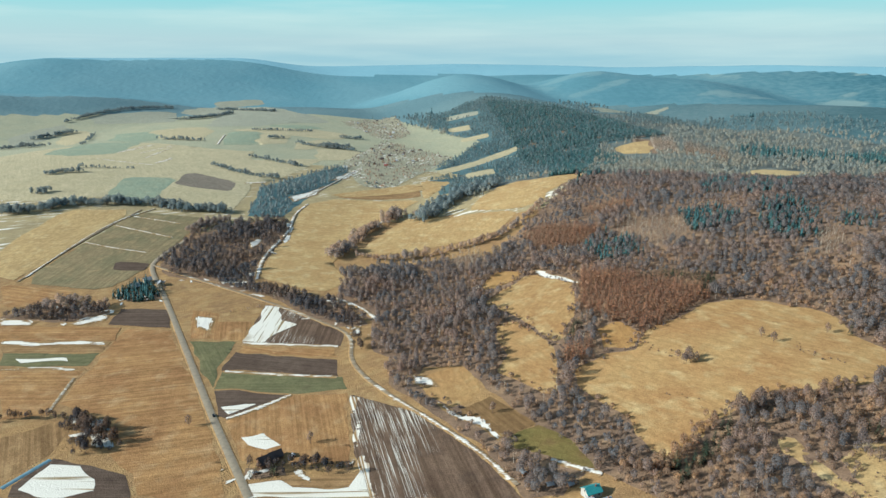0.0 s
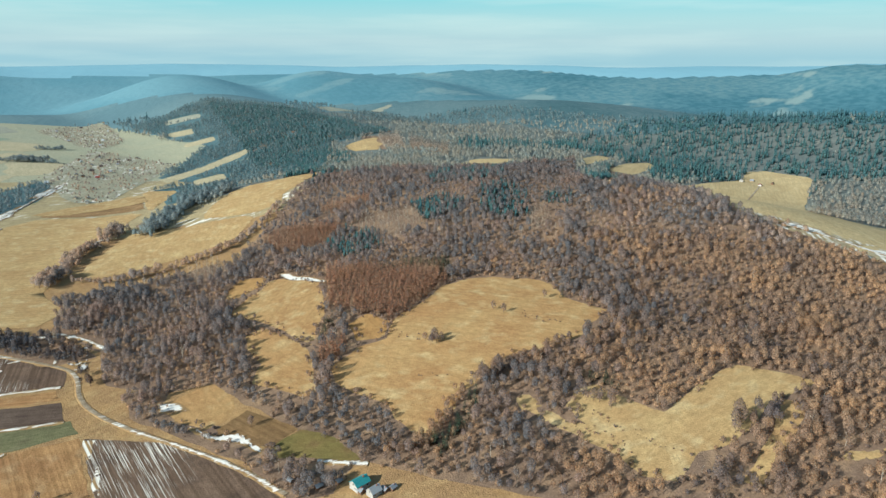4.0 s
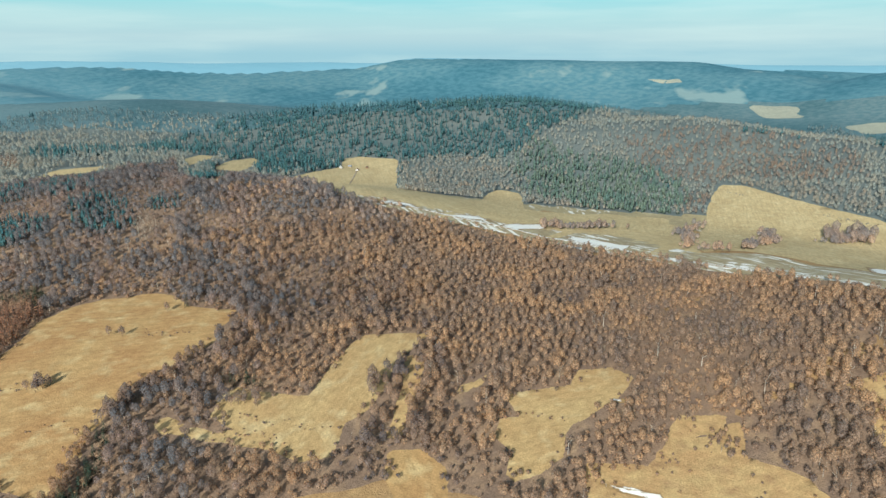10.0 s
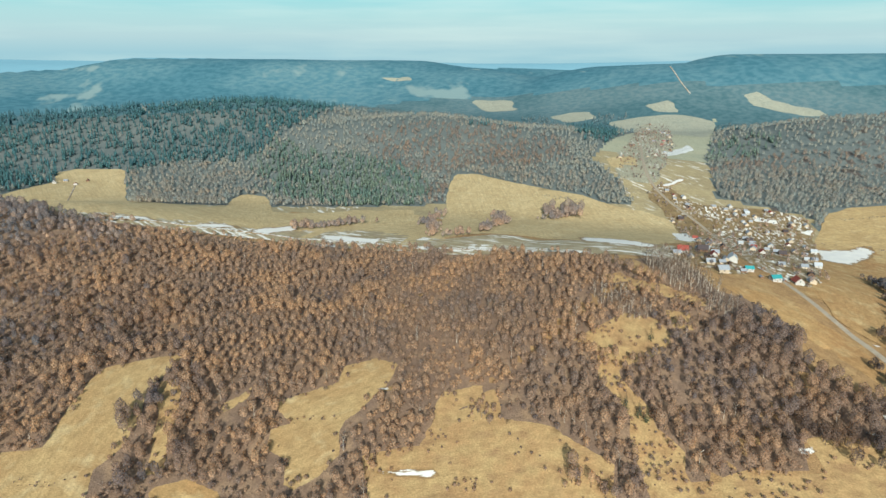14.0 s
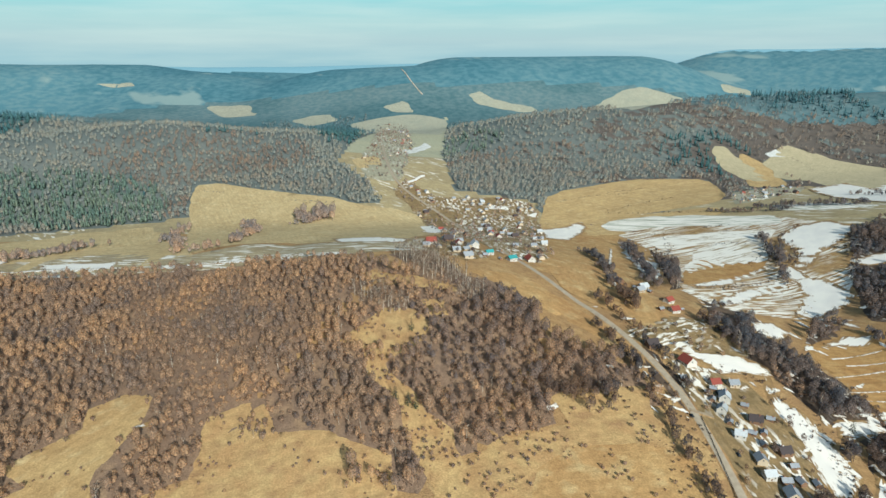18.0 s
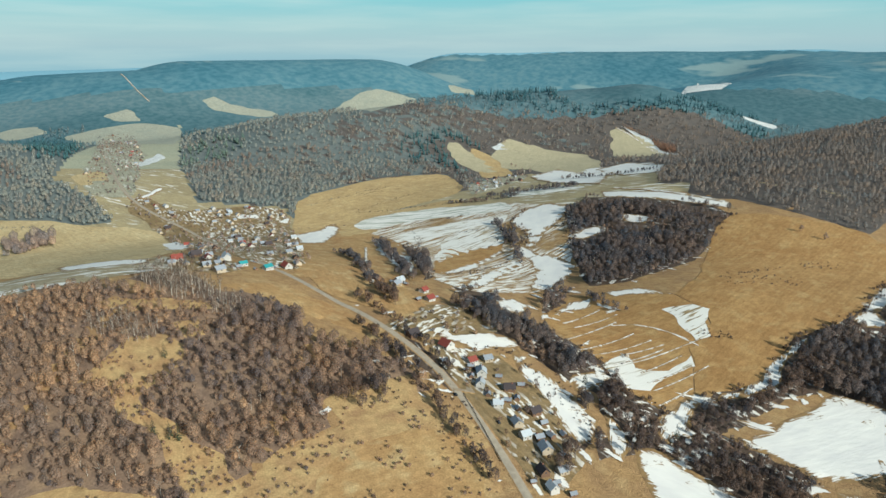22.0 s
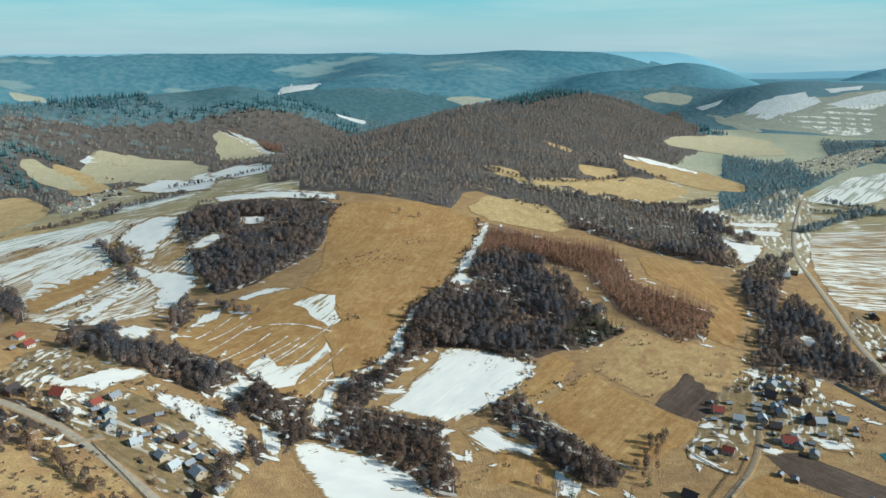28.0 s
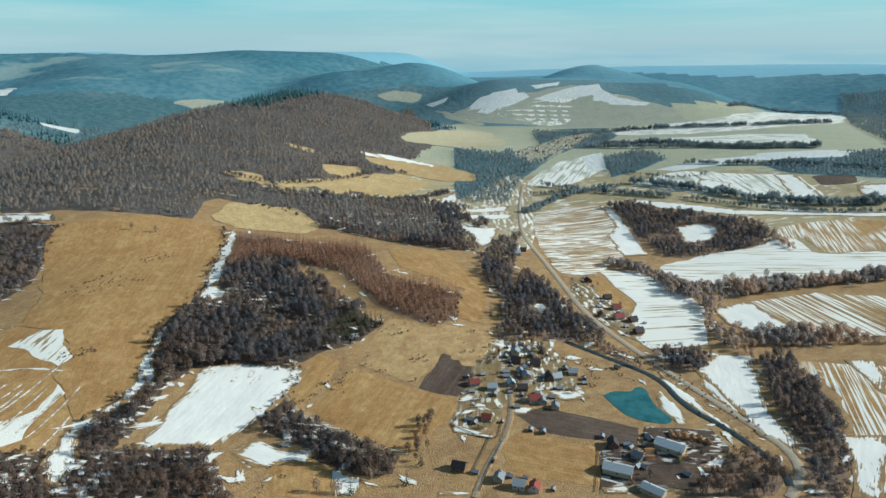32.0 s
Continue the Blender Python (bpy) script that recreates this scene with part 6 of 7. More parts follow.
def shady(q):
    """Woods in the south and the western valley, given shade-darkened colours."""
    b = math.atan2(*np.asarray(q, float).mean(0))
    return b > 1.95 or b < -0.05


_floors = 0
for _kind, _poly in WOODS:
    _q = np.asarray(_poly, float)
    if np.hypot(*_q.mean(0)) < 2400:
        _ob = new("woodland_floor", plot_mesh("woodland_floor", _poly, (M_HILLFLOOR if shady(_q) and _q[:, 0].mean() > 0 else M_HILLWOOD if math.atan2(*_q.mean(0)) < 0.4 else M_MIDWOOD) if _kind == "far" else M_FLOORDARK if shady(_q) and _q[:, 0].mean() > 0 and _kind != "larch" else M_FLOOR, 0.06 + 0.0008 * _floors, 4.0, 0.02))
        tagged(_ob, "brown leaf litter under leafless trees", "ground", kind="structure")
        _floors += 1
PARCELS.extend(("yard", "village_green", None, p) for _, p in VILLAGES)
for _i, (_kind, _name, _row, _poly) in enumerate(PARCELS):
    _q = np.asarray(_poly, float)
    _off = np.hypot(*_q.mean(0))
    _nq = np.roll(_q, -1, 0)
    _out = np.stack([0.87 * _q + 0.13 * _nq, 0.13 * _q + 0.87 * _nq], 1).reshape(-1, 2) if _off > 800 and _kind[:5] != "snow0" else _q
    if _kind == "snow0":
        _out = _q.mean(0) + (_q - _q.mean(0)) * 1.05
    # Plots past set distances switch to the haze-painted kinds.
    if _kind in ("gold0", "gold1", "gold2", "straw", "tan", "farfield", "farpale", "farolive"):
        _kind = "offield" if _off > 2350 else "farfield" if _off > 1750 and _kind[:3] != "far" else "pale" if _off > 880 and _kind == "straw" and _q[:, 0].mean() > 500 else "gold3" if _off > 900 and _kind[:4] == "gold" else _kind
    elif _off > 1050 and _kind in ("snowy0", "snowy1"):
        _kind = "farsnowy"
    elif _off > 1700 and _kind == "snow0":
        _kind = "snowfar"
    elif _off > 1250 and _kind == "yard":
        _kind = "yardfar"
    _e = np.roll(_q, -1, 0) - _q
    _e = _e[np.argmax(np.hypot(_e[:, 0], _e[:, 1]))]
    _turn = math.degrees(math.atan2(_e[1], _e[0])) if _row is None else _row
    _on = any(inside(_q[:, 0].mean(keepdims=True), _q[:, 1].mean(keepdims=True), p)[0] for _, _, _, p in PARCELS[:_i])
    _lift = 0.14 + 0.5 * min(1.0, max(0.0, (_off - 450) / 900)) + 0.0008 * _i + 0.12 * _on
    _big = 4.5 if _kind.startswith(("snow", "scrub")) else 1.6 if _off < 480 else 4.0 if _off < 1700 else 17.0
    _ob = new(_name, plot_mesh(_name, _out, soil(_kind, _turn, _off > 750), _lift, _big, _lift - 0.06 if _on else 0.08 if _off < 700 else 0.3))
    _key = next((k for k in LABELS if _kind.startswith(k)), "gold")
    tagged(_ob, LABELS.get(_kind, LABELS[_key]), "snow" if "snow_" in _name else "field", kind="structure")

# ---------------------------------------------------------------- roads, tracks, stream
WAY_LABELS = {"road": "worn grey-brown asphalt country road", "track": "narrow dirt track with snow in its ruts",
              "stream": "dark narrow stream between snowy banks", "snow_bank": "strip of old snow along the stream",
              "ditch": "frozen blue ditch in the meadow"}


def strip(name, line, width, material, lift):
    p, g = along(line, max(5.0, width))
    side = np.stack([-g[:, 1], g[:, 0]], 1) * width / 2
    if name == "snow_bank":
        side *= (0.7 + 0.6 * np.random.rand(len(p)))[:, None]
    verge = 1 + 2.4 / width
    v = np.stack([p - side * verge, p - side, p, p + side, p + side * verge], 1)
    up = (lift + 0.45 * np.clip((np.hypot(*p.T) - 700) / 400, 0, 1))[:, None]
    z = height(v[..., 0], v[..., 1]) + np.where(np.array([True, False, False, False, True]), -0.05, up)
    i = np.arange(len(p) - 1) * 5
    f = np.concatenate([np.stack([i + k, i + k + 1, i + k + 6, i + k + 5], 1) for k in range(4)])
    ramp = np.tile([0.0, 0.25, 0.6, 0.3, 0.0], len(p))
    side_slot = np.repeat([1, 0, 0, 1] if name in ("road", "track") else [0, 0, 0, 0], len(p) - 1)
    return mesh_of(name, np.column_stack([v.reshape(-1, 2), z.ravel()]), f, [material, M_GROUND], side_slot, tint=ramp, field="rim")


for _i, (_kind, _name, _width, _line) in enumerate(WAYS):
    _ob = new(_name, strip(_name, _line, _width, soil(_kind), 0.46 + 0.003 * _i))
    tagged(_ob, WAY_LABELS[_name], _name.replace("_", " "), kind="structure")

# ---------------------------------------------------------------- trees
def sliver(rng, at, way, long, wide):
    """A thin three-cornered twig."""
    way = way / np.linalg.norm(way)
    side = np.cross(way, rng.normal(size=3))
    side = side / np.linalg.norm(side) * wide / 2
    return [at - side, at + side, at + way * long]


def stem(base, top, r):
    """A tapering three-sided stem."""
    v = []
    for k in range(3):
        a = 2.0944 * k
        v.append(base + np.array([math.cos(a) * r, math.sin(a) * r, 0]))
    return v + [top], [(0, 1, 3), (1, 2, 3), (2, 0, 3)]


def bare_tree(rng, twigs, limbs, tall=12.0, spread=3.4, low=0.3, wide=0.5, reach=2.6, heart=0):
    """Leafless crown: stem, limbs and a rounded haze of twigs that lie over the crown."""
    v, f, s = [], [], []
    a, b = stem(np.zeros(3), np.array([rng.normal() * 0.4, rng.normal() * 0.4, tall * 0.85]), 0.24)
    f += [tuple(len(v) + i for i in t) for t in b]
    v += a
    s += [0] * len(b)
    for _ in range(limbs):
        z = tall * rng.uniform(low, 0.7)
        t = rng.uniform(0, 6.283)
        a = sliver(rng, np.array([0, 0, z]), np.array([math.cos(t), math.sin(t), rng.uniform(0.7, 1.6)]), tall * 0.42, 0.3)
        f.append((len(v), len(v) + 1, len(v) + 2))
        v += a
        s.append(0)
    mid, tip = tall * (1 + low) / 2, tall * (1 - low) / 2
    lobes = [np.array([math.cos(t), math.sin(t), rng.uniform(-0.5, 0.7)]) for t in rng.uniform(0, 6.283, 4)]

    def rim(d):
        return 0.8 + 0.3 * max(0.0, max(float(d @ k) for k in lobes))

    if heart:
        # the dense middle of the crown, uneven all round
        n0 = len(v)
        for z, count, turn in ((-0.55, heart, 0.0), (0.35, heart, 0.5)):
            for k in range(count):
                a = 6.283 * (k + turn + rng.uniform(-0.25, 0.25)) / count
                d = np.array([math.cos(a) * (1 - z * z) ** 0.5, math.sin(a) * (1 - z * z) ** 0.5, z])
                v.append(np.array([0, 0, mid]) + d * np.array([spread, spread, tip]) * rim(d) * rng.uniform(0.68, 0.92))
        v.append(np.array([0, 0, mid + tip * rng.uniform(0.75, 0.9)]))
        for k in range(heart):
            a, b = n0 + k, n0 + (k + 1) % heart
            f += [(a, b, a + heart), (b, b + heart, a + heart), (a + heart, b + heart, n0 + 2 * heart)]
            s += [1, 1, 1]
    for _ in range(twigs):
        d = rng.normal(size=3)
        d[2] = d[2] * 0.9 + 0.35
        d /= np.linalg.norm(d)
        at = np.array([0, 0, mid]) + d * np.array([spread, spread, tip]) * rim(d) * rng.uniform(0.72, 1.0)
        face = d + rng.normal(size=3) * 0.35
        way = d * 0.6 + np.array([0, 0, 1.1]) + rng.normal(size=3) * 0.5
        way -= face * (way @ face) / (face @ face) * 0.8
        way /= np.linalg.norm(way)
        side = np.cross(way, face)
        side = side / np.linalg.norm(side) * wide * rng.uniform(0.6, 1.4) / 2
        k = reach * rng.uniform(0.7, 1.3)
        f.append((len(v), len(v) + 1, len(v) + 2))
        if np.cross(side, way) @ face < 0:
            side = -side
        v += [at - side - way * k / 2, at + side - way * k / 2, at + way * k / 2]
        s.append(1)
    return np.array(v), np.array(f), np.array(s)


def cone_tree(rng, whorls, per, tall=14.0, spread=2.6, wide=1.0, droop=-0.25, gap=0.1):
    """Conifer: stem and whorls of tapering boughs."""
    v, f, s = [], [], []
    a, b = stem(np.zeros(3), np.array([0, 0, tall]), 0.22)
    f += b
    v += a
    s += [0] * 3
    for k in range(whorls):
        u = gap + (0.97 - gap) * k / whorls
        reach = spread * (1 - u) ** 0.8 + 0.25
        for j in range(per):
            t = 6.283 * (j + rng.uniform(0, 0.8)) / per + k
            way = np.array([math.cos(t), math.sin(t), droop + rng.normal() * 0.12])
            side = np.array([-math.sin(t), math.cos(t), rng.normal() * 0.3]) * wide * (1.1 - u) / 2
            at = np.array([0, 0, tall * u + rng.normal() * 0.15])
            c = at + way * reach * rng.uniform(0.75, 1.15)
            f.append((len(v), len(v) + 1, len(v) + 2))
            v += [at + np.array([0, 0, 0.5]), c - side, c + side]
            s.append(1)
    return np.array(v), np.array(f), np.array(s)


def spire(rng, tall, spread):
    """Spruce of a far stand: a stem and three ragged skirts of boughs."""
    v, f, s = [], [], []
    a, b = stem(np.zeros(3), np.array([0, 0, tall * 0.5]), 0.22)
    f += b
    v += a
    s += [0] * 3
    for low, high, wide in ((0.05, 0.55, 1.0), (0.3, 0.8, 0.72), (0.6, 1.0, 0.42)):
        turn, n0 = rng.uniform(0, 6.283), len(v)
        for k in range(4):
            r = spread * wide * rng.uniform(0.75, 1.2)
            v.append(np.array([math.cos(turn + 1.571 * k) * r, math.sin(turn + 1.571 * k) * r, tall * (low + rng.uniform(-0.04, 0.04))]))
        v.append(np.array([0, 0, tall * high]))
        f += [(n0 + k, n0 + (k + 1) % 4, n0 + 4) for k in range(4)]
        s += [1] * 4
    return np.array(v), np.array(f), np.array(s)


_rng = np.random.default_rng(7)
MODELS = {
    "bare": [bare_tree(_rng, 56, 4, 14.5, 4.4, 0.1, 0.55, 2.4, 6) for _ in range(10)],
    "bare_mid": [bare_tree(_rng, 20, 1, 14, 4.6, 0.08, 1.0, 3.0, 5) for _ in range(8)],
    "far": [bare_tree(_rng, 5, 0, 13, 4.0, 0.0, 1.6, 4.5, 4) for _ in range(8)],
    "birch": [bare_tree(_rng, 30, 5, 15, 1.9, 0.3, 0.4, 2.2) for _ in range(4)],
    "larch": [cone_tree(_rng, 9, 4, 15, 2.3, 1.05, 0.1, 0.06) for _ in range(5)],
    "pine": [cone_tree(_rng, 10, 5, 13, 2.6, 1.4, -0.25, 0.1) for _ in range(4)],
    "pinefar": [spire(_rng, 17.0, 3.9) for _ in range(6)],
    "bush": [bare_tree(_rng, 15, 1, 4.0, 2.0, 0.0, 0.5, 1.5, 4) for _ in range(5)],
}


def crown_normals(v, f, s):
    """Normals that round a crown off as a whole; stems keep their sides."""
    n = v.copy()
    n[:, 2] -= 0.42 * v[:, 2].max()
    stems = np.unique(f[s == 0]) if (s == 0).any() else []
    n[:, 2] = n[:, 2] * 0.8 + 0.9
    n[:, :2] *= min(1.0, 0.5 * v[:, 2].max() / np.abs(v[:, :2]).max())
    if len(stems):
        n[stems] = v[stems] * (1, 1, 0) + (0.01, 0, 0.02)
    return n / np.linalg.norm(n, axis=1)[:, None]


SHADES = {k: [crown_normals(*m) for m in ms] for k, ms in MODELS.items()}


def planted(name, model, x, y, size, mats, label, seed):
    """Many trees of one model in one mesh."""
    rng = np.random.default_rng(seed)
    vs, fs, ss, ts, ns, n = [], [], [], [], [], 0
    z = height(x, y)
    pick = rng.integers(0, len(MODELS[model]), len(x))
    for k, (v, f, s) in enumerate(MODELS[model]):
        i = np.nonzero(pick == k)[0]
        if not len(i):
            continue
        a, c = rng.uniform(0, 6.283, len(i)), size[i]
        ca, sa, w = np.cos(a) * c, np.sin(a) * c, c * rng.uniform(0.8, 1.25, len(i))
        px = x[i][:, None] + ca[:, None] * v[:, 0] - sa[:, None] * v[:, 1]
        py = y[i][:, None] + sa[:, None] * v[:, 0] + ca[:, None] * v[:, 1]
        pz = z[i][:, None] - 0.1 + w[:, None] * v[:, 2]
        vs.append(np.stack([px, py, pz], -1).reshape(-1, 3))
        q, one = SHADES[model][k], np.ones(len(i))[:, None]
        ns.append(np.stack([(ca / c)[:, None] * q[:, 0] - (sa / c)[:, None] * q[:, 1], (sa / c)[:, None] * q[:, 0] + (ca / c)[:, None] * q[:, 1], one * q[:, 2]], -1).reshape(-1, 3))
        fs.append((f[None] + (n + np.arange(len(i)) * len(v))[:, None, None]).reshape(-1, 3))
        ss.append(np.tile(s, len(i)))
        ts.append(np.repeat(np.clip(0.54 + 0.4 * swell(x[i], y[i], 27, 1.6) + rng.normal(size=len(i)) * 0.33, 0, 1), len(v)))
        n += len(i) * len(v)
    if not vs:
        return None
    ob = new(name, mesh_of(name, np.concatenate(vs), np.concatenate(fs), mats, np.concatenate(ss), np.concatenate(ts), normals=np.concatenate(ns)))
    return tagged(ob, label, "trees", kind="stuff")


def scatter(poly, gap, rng):
    """Jittered points in a polygon."""
    q = np.asarray(poly, float)
    lo, hi = q.min(0), q.max(0)
    x, y = np.meshgrid(np.arange(lo[0], hi[0], gap), np.arange(lo[1], hi[1], gap))
    x, y = x.ravel() + rng.uniform(-0.48, 0.48, x.size) * gap, y.ravel() + rng.uniform(-0.48, 0.48, x.size) * gap
    ok = inside(x, y, q)
    return x[ok], y[ok]


OPEN = [(k, p) for k, n, _, p in PARCELS if n not in ("village_green", "valley_floor", "rough_pasture")]
ROUGH = [p for _, n, _, p in PARCELS if n == "rough_pasture"]
LANES = [(w, along(l, 6.0)[0]) for _, _, w, l in WAYS]


def clear(x, y, pad=3.0):
    """Points that lie on no plot, road, pond or village, nor crowd a plot on its sunny side."""
    ok = np.ones(len(x), bool)
    lean = 1 + 8.0 / np.clip(270.0 - height(x, y), 120, 300)
    for _, p in OPEN:
        ok &= ~inside(x, y, p) & ~inside(x * lean, y * lean, p)
    bushy = swell(x, y, 19, 3.7) + 0.8 * swell(x, y, 8, 1.2) > 0.62
    for p in ROUGH:
        ok &= ~inside(x, y, p) | bushy
    for _, p in VILLAGES:
        ok &= ~inside(x, y, p)
    ok &= ~inside(x, y, POND)
    for w, p in LANES:
        lo, hi = p.min(0) - 20, p.max(0) + 20
        i = np.nonzero(ok & (x > lo[0]) & (x < hi[0]) & (y > lo[1]) & (y < hi[1]))[0]
        if len(i):
            d = np.min(np.hypot(x[i][:, None] - p[None, :, 0], y[i][:, None] - p[None, :, 1]), 1)
            ok[i[d < w / 2 + pad]] = False
    return ok


def clear_of_lanes(x, y):
    ok = np.ones(len(x), bool)
    for w, p in LANES:
        ok &= np.min(np.hypot(x[:, None] - p[None, :, 0], y[:, None] - p[None, :, 1]), 1) > w / 2 + 2
    for k, p in HOMES:
        ok &= np.hypot(x - p[0], y - p[1]) > (13 if k == 5 else 7)
    return ok


LOOKS = {
    "bare": ([M_BARK, M_TWIG], "leafless brown deciduous wood on the hillside"),
    "larch": ([M_BARK, M_LARCH], "rust-brown leafless larch plantation"),
    "pine": ([M_BARK, M_PINE], "dark green pine stand"),
    "bare_mid": ([M_BARK, M_TWIGMID], "leafless brown-grey wood on the hillside"),
    "far": ([M_BARK, M_TWIGFAR], "grey-brown leafless wood on a far hill"),
    "birch": ([M_BIRCH, M_TWIG], "pale-stemmed birches in the wood"),
    "bush": ([M_BARK, M_TWIG], "brown leafless scrub at the wood's edge"),
}
_rng = np.random.default_rng(11)
_taken = []
_order = sorted(range(len(WOODS)), key=lambda i: WOODS[i][0] not in ("larch", "pine", "birch"))
for _i in _order:
    _kind, _poly = WOODS[_i]
    _q = np.asarray(_poly, float)
    _near = np.hypot(_q[:, 0], _q[:, 1]).min()
    _gap = 5.6 if _kind == "pine" and _near > 700 else 5.5 if _kind == "larch" and _near > 850 else {"larch": 4.3, "pine": 5.2, "far": 10.5, "birch": 5.5}.get(_kind, 7.3 if _q[:, 0].mean() > 0 and math.atan2(_q[:, 0].mean(), _q[:, 1].mean()) < 1.9 else 6.2 if np.hypot(*_q.mean(0)) > 740 else 5.3)
    _x, _y = scatter(_poly, _gap, _rng)
    _ok = clear(_x, _y, 3.0)
    for _p in _taken:
        _ok &= ~inside(_x, _y, _p)
    if _kind == "pine":
        _ok &= swell(_x, _y, 14, 2.2) + 0.6 * swell(_x, _y, 31, 0.4) + 0.35 * _rng.normal(size=len(_x)) > (-0.35 if _near > 700 else -0.6)
    if _kind != "pine" or _near < 700:
        _taken.append(_poly)
    _x, _y = _x[_ok], _y[_ok]
    _r = np.hypot(_x, _y)
    _mats, _label = LOOKS[_kind]
    _size = _rng.uniform(0.6, 1.1, len(_x)) * (0.92 + 0.25 * swell(_x, _y, 35, 1.1))
    if _kind == "bare":
        _gaps = swell(_x, _y, 16, 5.1) + 0.7 * swell(_x, _y, 41, 0.7) + _rng.normal(size=len(_x)) * 0.25
        _keep = (_gaps > (-0.55 if shady(_q) else -0.9)) & (_r < 1500)
        _low = ~_keep & (_r < 1000)
        if _low.any():
            planted("scrub", "bush", _x[_low], _y[_low], _rng.uniform(0.8, 1.7, _low.sum()), LOOKS["bush"][0], "brown leafless undergrowth in a gap of the wood", 640 + _i)
        _x, _y, _r, _size = _x[_keep], _y[_keep], _r[_keep], _size[_keep] * np.where(_gaps[_keep] < -0.4, 0.55, 1.0)
        if not shady(_q) and _r.min() < 750:
            _x2, _y2 = scatter(_poly, 10.5, _rng)
            _ok = clear(_x2, _y2, 2.0) & (np.hypot(_x2, _y2) < 800)
            _x2, _y2 = _x2[_ok], _y2[_ok]
            planted("undergrowth", "bush", _x2, _y2, _rng.uniform(0.6, 1.6, len(_x2)), [M_BARK, M_TWIGPALE], "pale brown undergrowth between leafless trees", 660 + _i)
        _thin = _rng.random(len(_x)) < np.where(_r > 880, 0.85, 1.0)
        _bi = (_rng.random(len(_x)) < 0.06) & (_r < 900)
        _cool = shady(_q)
        # Band opposite the sun: regrowth whose front-lit brightness is put into the colour.
        _light = np.abs(np.degrees(np.arctan2(_x, _y)) + 11 * swell(_x, _y, 45, 0.6) + 5 * _rng.normal(size=len(_x)) - 74) < 25
        _light &= ~np.full(len(_x), _cool) & (_r < 1000) & ~_bi
        for _model, _sel in (("bare", _light & (_r < 800)), ("bare_mid", _light & (_r >= 800))):
            if _sel.any():
                planted("young_wood", _model, _x[_sel], _y[_sel], _size[_sel] * 0.9, [M_BARK, M_TWIGPALE], "pale brown leafless hillside regrowth with front light painted in", 220 + _i)
        _bi |= _light
        _north = ~_light & (np.degrees(np.arctan2(_x, _y)) + 9 * swell(_x, _y, 60, 2.6) + 5 * _rng.normal(size=len(_x)) - np.clip((_r - 350) / 30, 0, 16) < 30) & ~np.full(len(_x), _cool)
        for _model, _sel in (("bare", _north & (_r < 800) & ~_bi), ("bare_mid", _north & (_r >= 800) & _thin & ~_bi)):
            if _sel.any():
                planted("deciduous_wood", _model, _x[_sel], _y[_sel], _size[_sel], [M_BARK, M_TWIGNORTH], "leafless grey hornbeam wood on the slope", 420 + _i)
        _thin &= ~_north
        _birches = _bi.copy()
        _bi |= _north & (_r < 800)
        for _name, _model, _sel in (("deciduous_wood", "bare", (_r < 800) & ~_bi), ("deciduous_wood", "bare_mid", (_r >= 800) & _thin & ~_bi),
                                    ("birch_wood", "birch", _birches & ~_light)):
            if _sel.any():
                planted(_name, _model, _x[_sel], _y[_sel], _size[_sel], [M_BARK, M_TWIGSHADEFAR if _model == "bare_mid" or np.hypot(*_q.mean(0)) > 520 else M_TWIGSHADE] if _cool and _model != "birch" else LOOKS[_model][0],
                        LOOKS["birch"][1] if _model == "birch" else _label, 20 + _i)
    else:
        if _kind == "far" and shady(_q):
            _mats = [M_BARK, M_TWIGHILL if _q[:, 0].mean() > 0 else M_HEDGEFAR]
        elif _kind == "far" and math.atan2(*_q.mean(0)) < 0.4:
            _mats = [M_BARK, M_TWIGOFF]
        _model = "pinefar" if _kind == "pine" and _near > 700 else _kind
        if _kind == "pine" and _near > 700:
            _mats = [M_BARK, M_PINEFAR]
        planted({"larch": "larch_wood", "pine": "pine_wood", "far": "hill_wood", "birch": "birch_wood"}[_kind], _model, _x, _y, _size * (1.25 if _kind == "larch" else 0.75 if _model == "pinefar" else 1.05), _mats, _label, 20 + _i)

for _i, (_kind, _width, _line) in enumerate(ROWS):
    _slim = _kind == "bare" and _width < 9
    _p, _ = along(_line, 2.6 if _slim else 3.0)
    _p = np.repeat(_p, max(1, int(_width / 4.6)), 0)
    _x, _y = (_p + _rng.normal(size=_p.shape) * _width * (0.4 if _slim else 0.34)).T
    _s = _rng.uniform(0.35, 0.85, len(_x)) * (0.6 + _width / 25) * (1 + 0.35 * swell(_x, _y, 17, 0.9))
    _ok = swell(_x, _y, 11, 1.3) + 0.5 * swell(_x, _y, 29, 2.3) + 0.3 * _rng.normal(size=len(_x)) > -0.55
    _x, _y, _s = _x[_ok], _y[_ok], _s[_ok]
    _mats, _label = LOOKS[_kind]
    _mean = np.asarray(_line, float).mean(0)
    _off = np.hypot(*_mean) > 650
    # Rows take shade-darkened twigs here, haze-painted ones further off.
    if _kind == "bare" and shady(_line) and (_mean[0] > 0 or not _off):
        _mats = [M_BARK, M_TWIGSHADEFAR if _off else M_TWIGSHADE]
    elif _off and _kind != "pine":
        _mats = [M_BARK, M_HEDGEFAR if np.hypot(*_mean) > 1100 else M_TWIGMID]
    planted("tree_row", "bush" if _slim else "bare_mid" if _kind == "far" or (_kind == "bare" and _off) else _kind, _x, _y, _s * (0.85 if _slim else 1.0), _mats, "row of leafless trees and shrubs between fields" if _kind != "pine" else "row of dark spruces", 300 + _i)

# brush that creeps over the rims of clearings
_bx, _by = [], []
